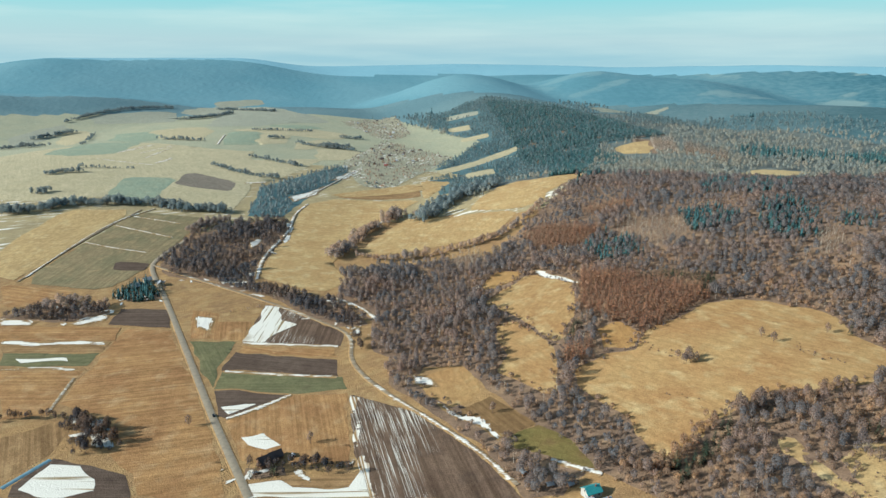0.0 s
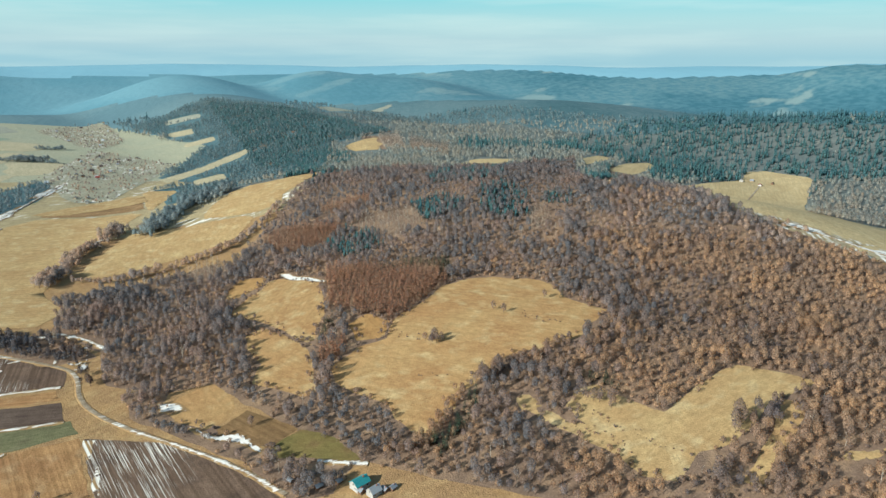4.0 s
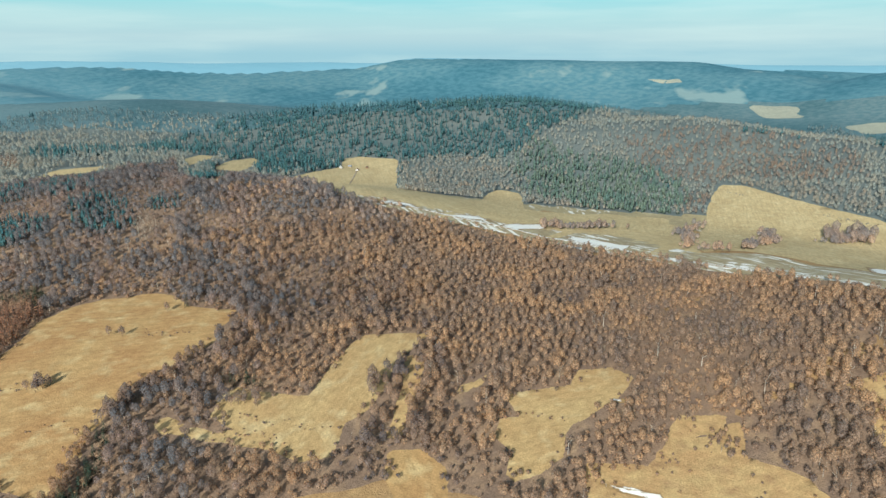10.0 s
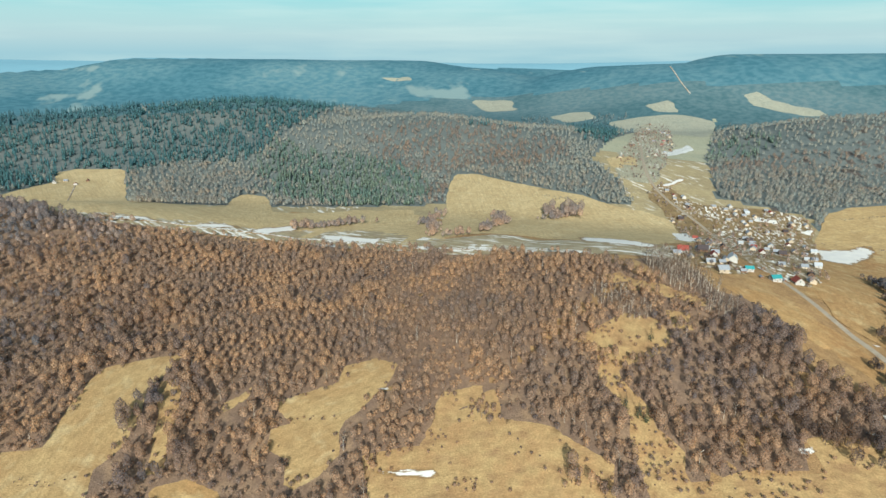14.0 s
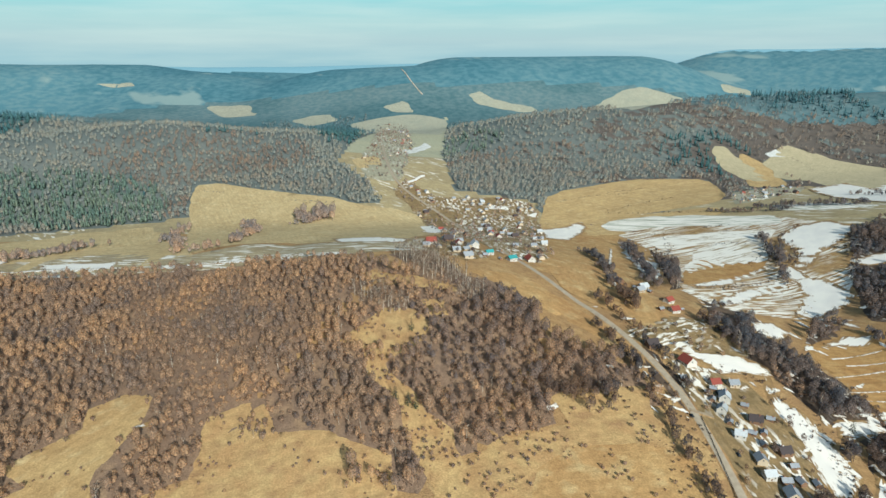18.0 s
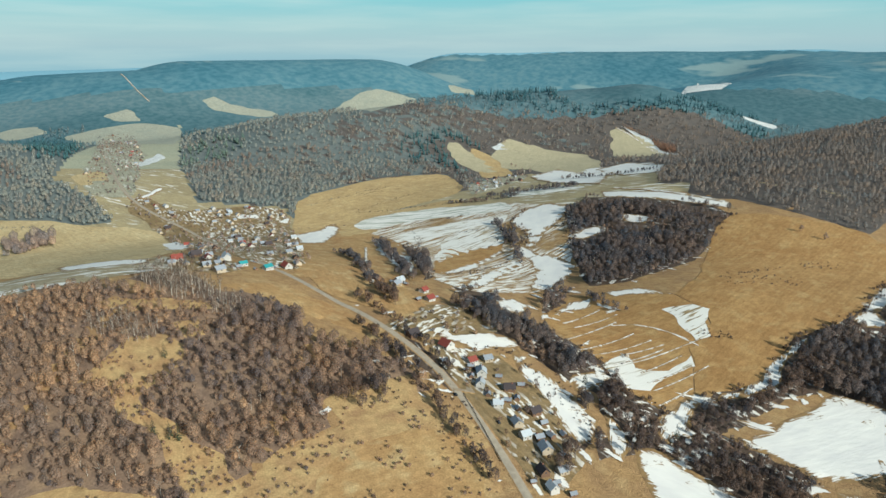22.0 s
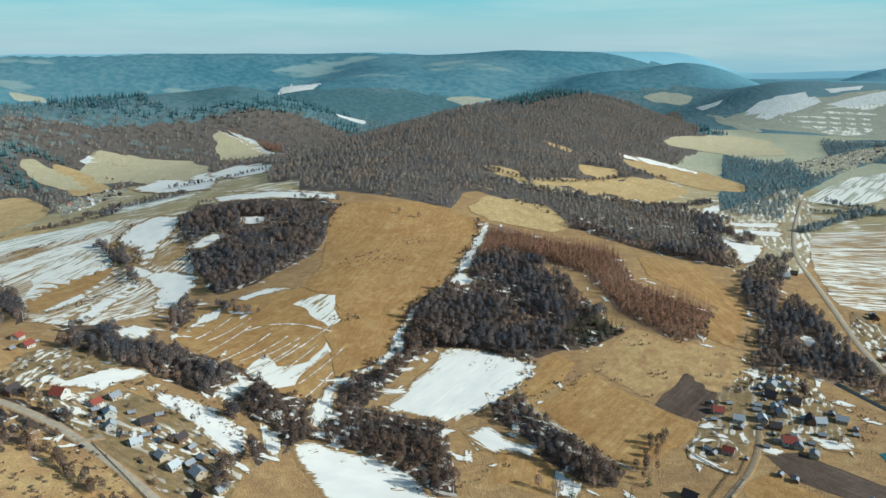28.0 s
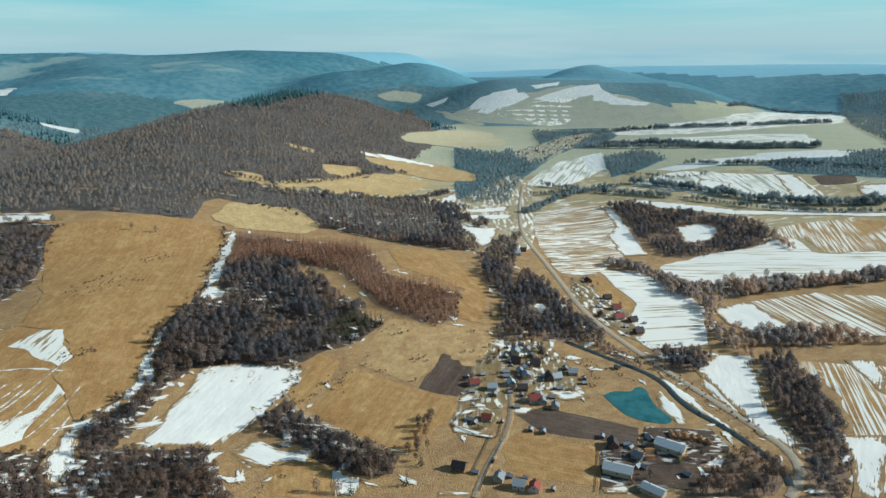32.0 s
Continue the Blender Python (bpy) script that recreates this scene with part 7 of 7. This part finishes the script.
for _kind, _name, _row, _poly in PARCELS:
    _q = np.asarray(_poly, float)
    if _name in ("meadow", "rough_pasture", "snow_field", "field") and np.hypot(*_q.mean(0)) < 1000:
        _p, _g = along(np.vstack([_q, _q[:1]]), 3.2)
        _p = _p + _rng.normal(size=_p.shape) * 3.2
        _ok = np.zeros(len(_p), bool)
        for _wk, _wp in WOODS:
            _ok |= inside(_p[:, 0], _p[:, 1], _wp)
        _ok &= _rng.random(len(_p)) < 0.5
        _bx.append(_p[_ok, 0])
        _by.append(_p[_ok, 1])
_bx, _by = np.concatenate(_bx), np.concatenate(_by)
_cool = np.degrees(np.arctan2(_bx, _by))
_cool = (_cool > 112) | (_cool < -57)
for _sel, _look in ((~_cool, M_TWIG), (_cool, M_TWIGSHADE)):
    planted("scrub", "bush", _bx[_sel], _by[_sel], _rng.uniform(0.4, 1.5, _sel.sum()), [M_BARK, _look], "leafless brush along the rim of clearings", 690)

# tufts and low shrubs over the rough pastures
for _i, (_kind, _name, _row, _poly) in enumerate(PARCELS):
    if _kind != "scrub":
        continue
    _x, _y = scatter(_poly, 4.4, _rng)
    _ok = (swell(_x, _y, 9, 0.8) + 0.7 * swell(_x, _y, 31, 2.5) + _rng.normal(size=len(_x)) * 0.4) > 0.42
    if _ok.any():
        planted("scrub", "bush", _x[_ok], _y[_ok], _rng.uniform(0.3, 1.0, _ok.sum()), LOOKS["bush"][0], "low brown shrubs dotted over rough pasture", 700 + _i)
# orchard and garden trees among the houses
for _i, (_kind, _name, _row, _poly) in enumerate(PARCELS):
    if _name != "village_green":
        continue
    _x, _y = scatter(_poly, 9.0, _rng)
    _ok = (_rng.random(len(_x)) < (0.45 if np.hypot(*np.mean(_poly, 0)) < 700 else 0.3)) & clear_of_lanes(_x, _y)
    _tall = _ok & (_rng.random(len(_x)) < 0.4)
    _ok &= ~_tall
    if _tall.any():
        planted("garden_trees", "bare" if np.hypot(*np.mean(_poly, 0)) < 800 else "bare_mid", _x[_tall], _y[_tall], _rng.uniform(0.3, 0.65, _tall.sum()), [M_BARK, M_TWIGSHADE if np.hypot(*np.mean(_poly, 0)) < 700 else M_TWIGMID], "leafless garden trees between houses", 850 + _i)
    if _ok.any():
        planted("garden_trees", "bush", _x[_ok], _y[_ok], _rng.uniform(0.7, 1.5, _ok.sum()), LOOKS["bush"][0], "leafless garden trees and shrubs between houses", 800 + _i)

# woods over the further hills
_x, _y = np.meshgrid(np.arange(-2704, 2704, 9.0), np.arange(-2704, 2704, 9.0))
_x, _y = _x.ravel() + _rng.uniform(-4.5, 4.5, _x.size), _y.ravel() + _rng.uniform(-4.5, 4.5, _x.size)
_r, _b = np.hypot(_x, _y), np.degrees(np.arctan2(_x, _y))
_high = (height(_x, _y) > 28 + 8 * swell(_x, _y, 95, 3.3)) & ((_b > -6) | (_b < -155))
_wild = (_r > 1100) & (_b > 22) & (_b < 150)
_ok = (_r > 1150) & (_r + 200 * swell(_x, _y, 170, 0.6) < 2650) & (_high | _wild)
_x, _y, _r = _x[_ok], _y[_ok], _r[_ok]
_ok = clear(_x, _y, 5) & (_rng.random(len(_x)) < np.clip(2.45 - _r / 800, 0.2, 1))
for _p in _taken + VALES:
    _ok &= ~inside(_x, _y, _p)
_x, _y, _r = _x[_ok], _y[_ok], _r[_ok]
_dark = swell(_x, _y, 190, 4.4) + 0.5 * swell(_x, _y, 60, 0.2) > 0.85
_pine, _pale, _red = (np.zeros(len(_x), bool) for _ in range(3))
for _p in DARK:
    _dark |= inside(_x, _y, _p) & (_rng.random(len(_x)) < 0.6)
_jx, _jy = _x + 14 * _rng.normal(size=len(_x)), _y + 14 * _rng.normal(size=len(_x))
for _kind, _p in STANDS:
    _in = inside(_jx, _jy, _p)
    for _k, _m, _share in (("spruce", _dark, 0.97), ("pine", _pine, 0.75), ("birch", _pale, 0.7), ("red", _red, 0.75)):
        _m[_in] = _kind == _k
        _m &= ~_in | (_rng.random(len(_x)) < _share)
_south = np.degrees(np.arctan2(_x, _y)) + 10 * swell(_x, _y, 80, 1.1) + 9 * _rng.normal(size=len(_x)) > 118
# Trees past this distance get the bluest looks, haze painted in.
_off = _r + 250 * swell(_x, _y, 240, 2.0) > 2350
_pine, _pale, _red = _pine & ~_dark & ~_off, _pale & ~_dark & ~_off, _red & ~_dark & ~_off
_rest = ~(_dark | _pine | _pale | _red)
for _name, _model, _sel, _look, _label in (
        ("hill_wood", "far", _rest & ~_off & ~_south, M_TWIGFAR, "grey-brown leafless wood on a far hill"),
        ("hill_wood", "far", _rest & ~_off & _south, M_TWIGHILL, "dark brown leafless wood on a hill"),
        ("hill_wood", "far", _rest & _off, M_TWIGOFF, "leafless wood on a distant hill, painted blue-grey with haze"),
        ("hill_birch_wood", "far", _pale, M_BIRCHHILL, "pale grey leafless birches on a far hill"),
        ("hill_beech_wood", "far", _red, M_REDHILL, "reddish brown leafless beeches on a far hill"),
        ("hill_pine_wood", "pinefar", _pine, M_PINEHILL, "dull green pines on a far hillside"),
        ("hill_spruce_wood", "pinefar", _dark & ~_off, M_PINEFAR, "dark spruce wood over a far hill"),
        ("hill_spruce_wood", "pinefar", _dark & _off, M_PINEOFF, "spruce wood over a distant hill, painted blue-green with haze")):
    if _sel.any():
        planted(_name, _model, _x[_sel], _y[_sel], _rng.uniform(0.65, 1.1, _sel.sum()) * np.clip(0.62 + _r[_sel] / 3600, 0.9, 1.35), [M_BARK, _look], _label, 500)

# small remains of snow along wood edges, tree rows and between houses
_sx, _sy = [], []
for _line, _share in [(p + p[:1], 0.5) for k, p in WOODS if shady(p) and k != "far"] + [(p, 0.4) for _, _, p in ROWS if shady(p)]:
    _p, _ = along(_line, 9.0)
    _p = _p[_rng.random(len(_p)) < _share]
    _p = _p + _rng.normal(size=_p.shape) * 6.0
    _sx.append(_p[:, 0])
    _sy.append(_p[:, 1])
for _kind, _name, _row, _poly in PARCELS:
    if _name == "village_green":
        _x, _y = scatter(_poly, 12.0, _rng)
        _ok = _rng.random(len(_x)) < 0.22
        _sx.append(_x[_ok])
        _sy.append(_y[_ok])
_sx, _sy = np.concatenate(_sx), np.concatenate(_sy)
_ok = (np.hypot(_sx, _sy) < 1000) & clear_of_lanes(_sx, _sy)
for _kind, _name, _row, _poly in PARCELS:
    if _name in ("rough_pasture", "meadow") or _kind == "plough":
        _ok &= ~inside(_sx, _sy, _poly)
_sx, _sy = _sx[_ok], _sy[_ok]
_k = 11
_ang = np.linspace(0, 6.283, _k, endpoint=False)[None] + _rng.normal(size=(len(_sx), _k)) * 0.15
_rad = _rng.uniform(0.45, 1.2, (len(_sx), _k)) * np.exp(_rng.normal(size=len(_sx)) * 0.45)[:, None] * 2.6
_lean = _rng.uniform(0, 3.14, len(_sx))[:, None]
_ex, _ey = _rad * np.cos(_ang) * 2.0, _rad * np.sin(_ang) * 0.7
_ex, _ey = _sx[:, None] + _ex * np.cos(_lean) - _ey * np.sin(_lean), _sy[:, None] + _ex * np.sin(_lean) + _ey * np.cos(_lean)
_vx, _vy = np.column_stack([_sx, _ex]), np.column_stack([_sy, _ey])
_vz = height(_vx, _vy) + np.where(np.arange(_k + 1) == 0, 0.5, 0.42)
_b0 = (np.arange(len(_sx)) * (_k + 1))[:, None]
_j = np.arange(_k)[None]
_tri = np.stack([_b0 + 0 * _j, _b0 + 1 + _j, _b0 + 1 + (_j + 1) % _k], -1).reshape(-1, 3)
_ob = new("snow_remains", mesh_of("snow_remains", np.stack([_vx, _vy, _vz], -1).reshape(-1, 3), _tri, [soil("snow0", 30)], tint=np.tile([0.9] + [0.35] * _k, len(_sx)), field="rim"))
tagged(_ob, "small remains of old snow on grass", "snow", kind="stuff")

# trees that stand alone
def lone(name, model, mats, x, y, size, label, crown):
    v, f, s = MODELS[model][0]
    top = new(name)
    top.matrix_basis = pose(x, y, float(height(x, y)), 0, 0, 40)
    tagged(top, label, "tree", "lone " + name + "s")
    for k, nm in ((0, "trunk"), (1, crown)):
        use = f[s == k]
        ids, back = np.unique(use, return_inverse=True)
        ob = new(nm, mesh_of(nm, v[ids] * size, back.reshape(-1, 3), [mats[k]], tint=np.full(len(ids), 0.4)))
        ob.parent = top
    return top


_first = None
for _x1, _y1 in LONE_TREES:
    if _first is None:
        _first = lone("bare_tree", "bare", [M_BARK, M_TWIG], _x1, _y1, 0.75, "single leafless tree in a dry meadow", "crown")
    else:
        copy_thing(_first, pose(_x1, _y1, float(height(_x1, _y1)), 0, 0, _rng.uniform(0, 360)))
_first = None
for _x1, _y1 in LONE_SPRUCES:
    if _first is None:
        _first = lone("spruce", "pine", [M_BARK, M_PINE], _x1, _y1, 1.0, "single dark green spruce tree", "crown")
    else:
        copy_thing(_first, pose(_x1, _y1, float(height(_x1, _y1)), 0, 0, _rng.uniform(0, 360)))

# ---------------------------------------------------------------- pond
_ob = new("pond", plot_mesh("pond", along(POND + POND[:1], 2.0)[0][:-1], plain("pond_ice", (0.03, 0.11, 0.115), (0.06, 0.165, 0.17), 8.0, 0.25), 0.5, 0.5))
tagged(_ob, "frozen teal pond with pale rim", "pond", kind="structure")

# ---------------------------------------------------------------- houses
def box(bm, x0, y0, z0, x1, y1, z1):
    bmesh.ops.create_cube(bm, size=1, matrix=Matrix.LocRotScale(((x0 + x1) / 2, (y0 + y1) / 2, (z0 + z1) / 2), None, (x1 - x0, y1 - y0, z1 - z0)))


def house(name, w, d, h, rise, wall, roof, label, detail=True):
    top = new(name)
    tagged(top, label, "shed" if "shed" in name or "out" in name else "house", "outbuildings" if "shed" in name or "out" in name else "houses in the valley")
    bm = bmesh.new()
    box(bm, -w / 2, -d / 2, -1.5, w / 2, d / 2, h)
    v = [bm.verts.new((s * w / 2, t * d / 2, h)) for s in (-1, 1) for t in (-1, 1)]
    r = [bm.verts.new((s * w / 2, 0, h + rise)) for s in (-1, 1)]
    bm.faces.new((v[0], v[1], r[0]))
    bm.faces.new((v[3], v[2], r[1]))
    bmesh.ops.recalc_face_normals(bm, faces=bm.faces)
    part("wall", bm, wall, top)
    bm = bmesh.new()
    o, k = 0.6, 0.22
    drop = rise * o / (d / 2)
    for t in (-1, 1):
        a = [(-w / 2 - o, t * (d / 2 + o), h - drop), (w / 2 + o, t * (d / 2 + o), h - drop), (w / 2 + o, 0, h + rise), (-w / 2 - o, 0, h + rise)]
        lo = [bm.verts.new((p[0], p[1], p[2] + 0.02)) for p in a]
        hi = [bm.verts.new((p[0], p[1], p[2] + k)) for p in a]
        bm.faces.new(lo)
        bm.faces.new(hi)
        for i in range(4):
            bm.faces.new((lo[i], lo[(i + 1) % 4], hi[(i + 1) % 4], hi[i]))
    bmesh.ops.recalc_face_normals(bm, faces=bm.faces)
    part("roof", bm, roof, top)
    bm = bmesh.new()
    box(bm, w * 0.2, -0.35 - d * 0.1, h + rise * 0.5, w * 0.2 + 0.7, 0.35 - d * 0.1, h + rise + 0.9)
    part("chimney", bm, M_CHIMNEY, top)
    for s in (-1, 1):
        for x in ((-0.28, 0.28) if detail else (0.0,)):
            bm = bmesh.new()
            box(bm, x * w - 0.55, s * d / 2 - 0.05, h * 0.42, x * w + 0.55, s * d / 2 + 0.05, h * 0.42 + 1.3)
            part("window", bm, M_GLASS, top)
    if detail:
        for s in (-1, 1):
            bm = bmesh.new()
            box(bm, s * w / 2 - 0.05, -0.5, h * 0.9, s * w / 2 + 0.05, 0.5, h * 0.9 + 1.2)
            part("window", bm, M_GLASS, top)
        bm = bmesh.new()
        box(bm, -0.5, d / 2 - 0.06, 0, 0.5, d / 2 + 0.08, 2.1)
        part("door", bm, M_DOOR, top)
    return top


M_CHIMNEY = plain("chimney_brick", (0.30, 0.14, 0.09), (0.22, 0.11, 0.08), 0.4, 0.9)
M_GLASS = plain("window_glass", (0.03, 0.04, 0.05), (0.04, 0.05, 0.06), 2.0, 0.1)
M_DOOR = plain("door_wood", (0.16, 0.09, 0.05), (0.12, 0.07, 0.04), 0.5, 0.6)
_white = plain("white_render", (0.50, 0.48, 0.43), (0.42, 0.40, 0.36), 1.5, 0.9)
_cream = plain("cream_render", (0.46, 0.38, 0.27), (0.40, 0.33, 0.24), 1.5, 0.9)
_brown = plain("brown_boards", (0.20, 0.12, 0.07), (0.15, 0.09, 0.06), 0.8, 0.9)
_rg = plain("grey_sheet_roof", (0.30, 0.32, 0.34), (0.24, 0.25, 0.27), 1.0, 0.5)
_rw = plain("pale_sheet_roof", (0.46, 0.48, 0.49), (0.38, 0.40, 0.41), 1.0, 0.5)
_rr = plain("red_tile_roof", (0.27, 0.068, 0.047), (0.20, 0.055, 0.042), 0.5, 0.7)
_rd = plain("dark_tile_roof", (0.075, 0.06, 0.06), (0.055, 0.045, 0.045), 0.5, 0.7)
_rt = plain("teal_sheet_roof", (0.07, 0.30, 0.30), (0.05, 0.24, 0.25), 1.0, 0.5)
STYLES = [(9, 8, 3.6, 3.0, _cream, _rg, "cream house with grey sheet roof"), (9, 8, 4.2, 3.4, _white, _rw, "white house with pale sheet roof"),
          (10, 9, 3.4, 3.8, _white, _rr, "white house with red tile roof"), (10, 8, 3.4, 3.8, _brown, _rd, "brown boarded house with dark roof"),
          (10, 8, 4.0, 2.6, _white, _rt, "white house with teal sheet roof"), (20, 11, 4.5, 2.6, _cream, _rw, "long farm shed with pale sheet roof"),
          (5.5, 4.2, 2.4, 1.5, _brown, _rg, "small wooden outbuilding with grey sheet roof")]
FIRST = {}


def settle(kind, x, y, turn, scale, detail):
    key = (kind, detail)
    z = float(height(x, y)) + 0.18
    m = pose(x, y, z, 0, 0, turn)
    if key not in FIRST:
        w, d, h, rise, wall, roof, label = STYLES[kind]
        FIRST[key] = house("farm_shed" if kind == 5 else "outbuilding" if kind == 6 else "house", w, d, h, rise, wall, roof, label, detail)
        FIRST[key].matrix_basis = m
        return
    copy_thing(FIRST[key], m @ Matrix.Diagonal((scale, scale, scale, 1)))


def heading(x, y):
    """The direction of the nearest road, in degrees."""
    best, ang = 1e9, 0.0
    for kind, _, _, line in WAYS:
        if kind not in ("asphalt", "track"):
            continue
        p, g = along(line, 15)
        d = np.hypot(p[:, 0] - x, p[:, 1] - y)
        i = int(d.argmin())
        if d[i] < best:
            best, ang = d[i], math.degrees(math.atan2(g[i, 1], g[i, 0]))
    return ang


for _kind, (_x, _y) in HOMES:
    settle(_kind, _x, _y, heading(_x, _y) + _rng.choice([0, 90]) + _rng.normal() * 5, _rng.uniform(0.72, 0.95), _kind < 5)
    if _kind < 5 and np.hypot(_x, _y) < 900:
        for _ in range(int(_rng.integers(0, 3))):
            _a = _rng.uniform(0, 6.283)
            settle(6, _x + 12 * math.cos(_a), _y + 12 * math.sin(_a), heading(_x, _y) + _rng.choice([0, 90]), _rng.uniform(0.5, 0.9), False)
for _count, _poly in VILLAGES:
    _x, _y = scatter(_poly, 16, _rng)
    _ok = np.ones(len(_x), bool)
    for _w, _p in LANES:
        _d = np.min(np.hypot(_x[:, None] - _p[None, :, 0], _y[:, None] - _p[None, :, 1]), 1)
        _ok &= _d > _w / 2 + 8
    _keep = _rng.permutation(np.nonzero(_ok)[0])[:_count]
    for _i in _keep:
        settle(int(_rng.choice([0, 1, 2, 3], p=[0.42, 0.20, 0.08, 0.30])), _x[_i], _y[_i], heading(_x[_i], _y[_i]) + _rng.choice([0, 90]) + _rng.normal() * 6, _rng.uniform(0.6, 0.88), False)


# ---------------------------------------------------------------- timber yard, cars, fences
M_LOG = plain("peeled_logs", (0.48, 0.28, 0.13), (0.38, 0.21, 0.10), 1.0, 0.85)
M_PAINT = plain("dark_car_paint", (0.03, 0.032, 0.036), (0.04, 0.042, 0.046), 2.0, 0.3)
M_RUBBER = plain("tyre_rubber", (0.02, 0.02, 0.02), (0.03, 0.03, 0.03), 0.3, 0.9)
M_FENCE = plain("weathered_fence_wood", (0.14, 0.11, 0.085), (0.10, 0.08, 0.065), 0.5, 0.9)


def log_pile():
    top = new("log_pile")
    tagged(top, "stack of peeled tan logs in the timber yard", "log pile", "log piles in the timber yard")
    for row, count in enumerate((6, 5, 4, 3)):
        for k in range(count):
            bm = bmesh.new()
            bmesh.ops.create_cone(bm, cap_ends=True, segments=7, radius1=0.36, radius2=0.30, depth=7.5 + 0.5 * math.sin(row * 3 + k * 5),
                                  matrix=pose(0.2 * math.sin(k * 4 + row), (k - (count - 1) / 2) * 0.72, 0.36 + row * 0.6, 0, 90, 0))
            part("log", bm, M_LOG, top)
    return top


def car():
    top = new("car")
    tagged(top, "small dark parked car on the roadside", "car", "cars")
    bm = bmesh.new()
    bmesh.ops.create_cube(bm, size=1, matrix=Matrix.LocRotScale((0, 0, 0.62), None, (4.3, 1.75, 0.62)))
    bmesh.ops.bevel(bm, geom=bm.edges[:], offset=0.12, segments=2, affect="EDGES")
    part("body", bm, M_PAINT, top)
    bm = bmesh.new()
    bmesh.ops.create_cone(bm, cap_ends=True, segments=4, radius1=1.45, radius2=1.05, depth=0.62, matrix=pose(-0.25, 0, 1.22) @ Matrix.Diagonal((1.25, 0.75, 1, 1)) @ pose(0, 0, 0, 0, 0, 45))
    part("cabin", bm, M_GLASS, top, "dark glazed car cabin")
    for sx in (-1.35, 1.35):
        for sy in (-0.82, 0.82):
            bm = bmesh.new()
            bmesh.ops.create_cone(bm, cap_ends=True, segments=12, radius1=0.32, radius2=0.32, depth=0.2, matrix=pose(sx, sy, 0.32, 90, 0, 0))
            part("wheel", bm, M_RUBBER, top)
    return top


def fence(line):
    top = new("fence")
    tagged(top, "weathered wooden post and rail garden fence", "fence", "garden fences")
    p, g = along(line, 3.2)
    z = height(p[:, 0], p[:, 1]) + 0.3
    for k in range(len(p)):
        bm = bmesh.new()
        box(bm, p[k, 0] - 0.09, p[k, 1] - 0.09, z[k] - 0.4, p[k, 0] + 0.09, p[k, 1] + 0.09, z[k] + 1.35)
        part("post", bm, M_FENCE, top)
        if k:
            for lift in (0.45, 0.95):
                a, b = Vector((p[k - 1, 0], p[k - 1, 1], z[k - 1] + lift)), Vector((p[k, 0], p[k, 1], z[k] + lift))
                bm = bmesh.new()
                bmesh.ops.create_cube(bm, size=1, matrix=Matrix.Translation((a + b) / 2) @ (b - a).to_track_quat("X", "Z").to_matrix().to_4x4() @ Matrix.Diagonal(((b - a).length, 0.05, 0.28, 1)))
                part("rail", bm, M_FENCE, top)
    return top


for _k, (_x1, _y1) in enumerate(LOG_PILES):
    _m = pose(_x1, _y1, float(height(_x1, _y1)) + 0.2, 0, 0, 95 if _k < 6 else 10)
    if _k == 0:
        _first = log_pile()
        _first.matrix_basis = _m
    else:
        copy_thing(_first, _m)
for _k, (_x1, _y1) in enumerate(CARS):
    _m = pose(_x1, _y1, float(height(_x1, _y1)) + (0.46 if _k == 0 else 0.18), 0, 0, heading(_x1, _y1))
    if _k == 0:
        _first = car()
        _first.matrix_basis = _m
    else:
        copy_thing(_first, _m)
for _line in FENCES:
    fence(_line)
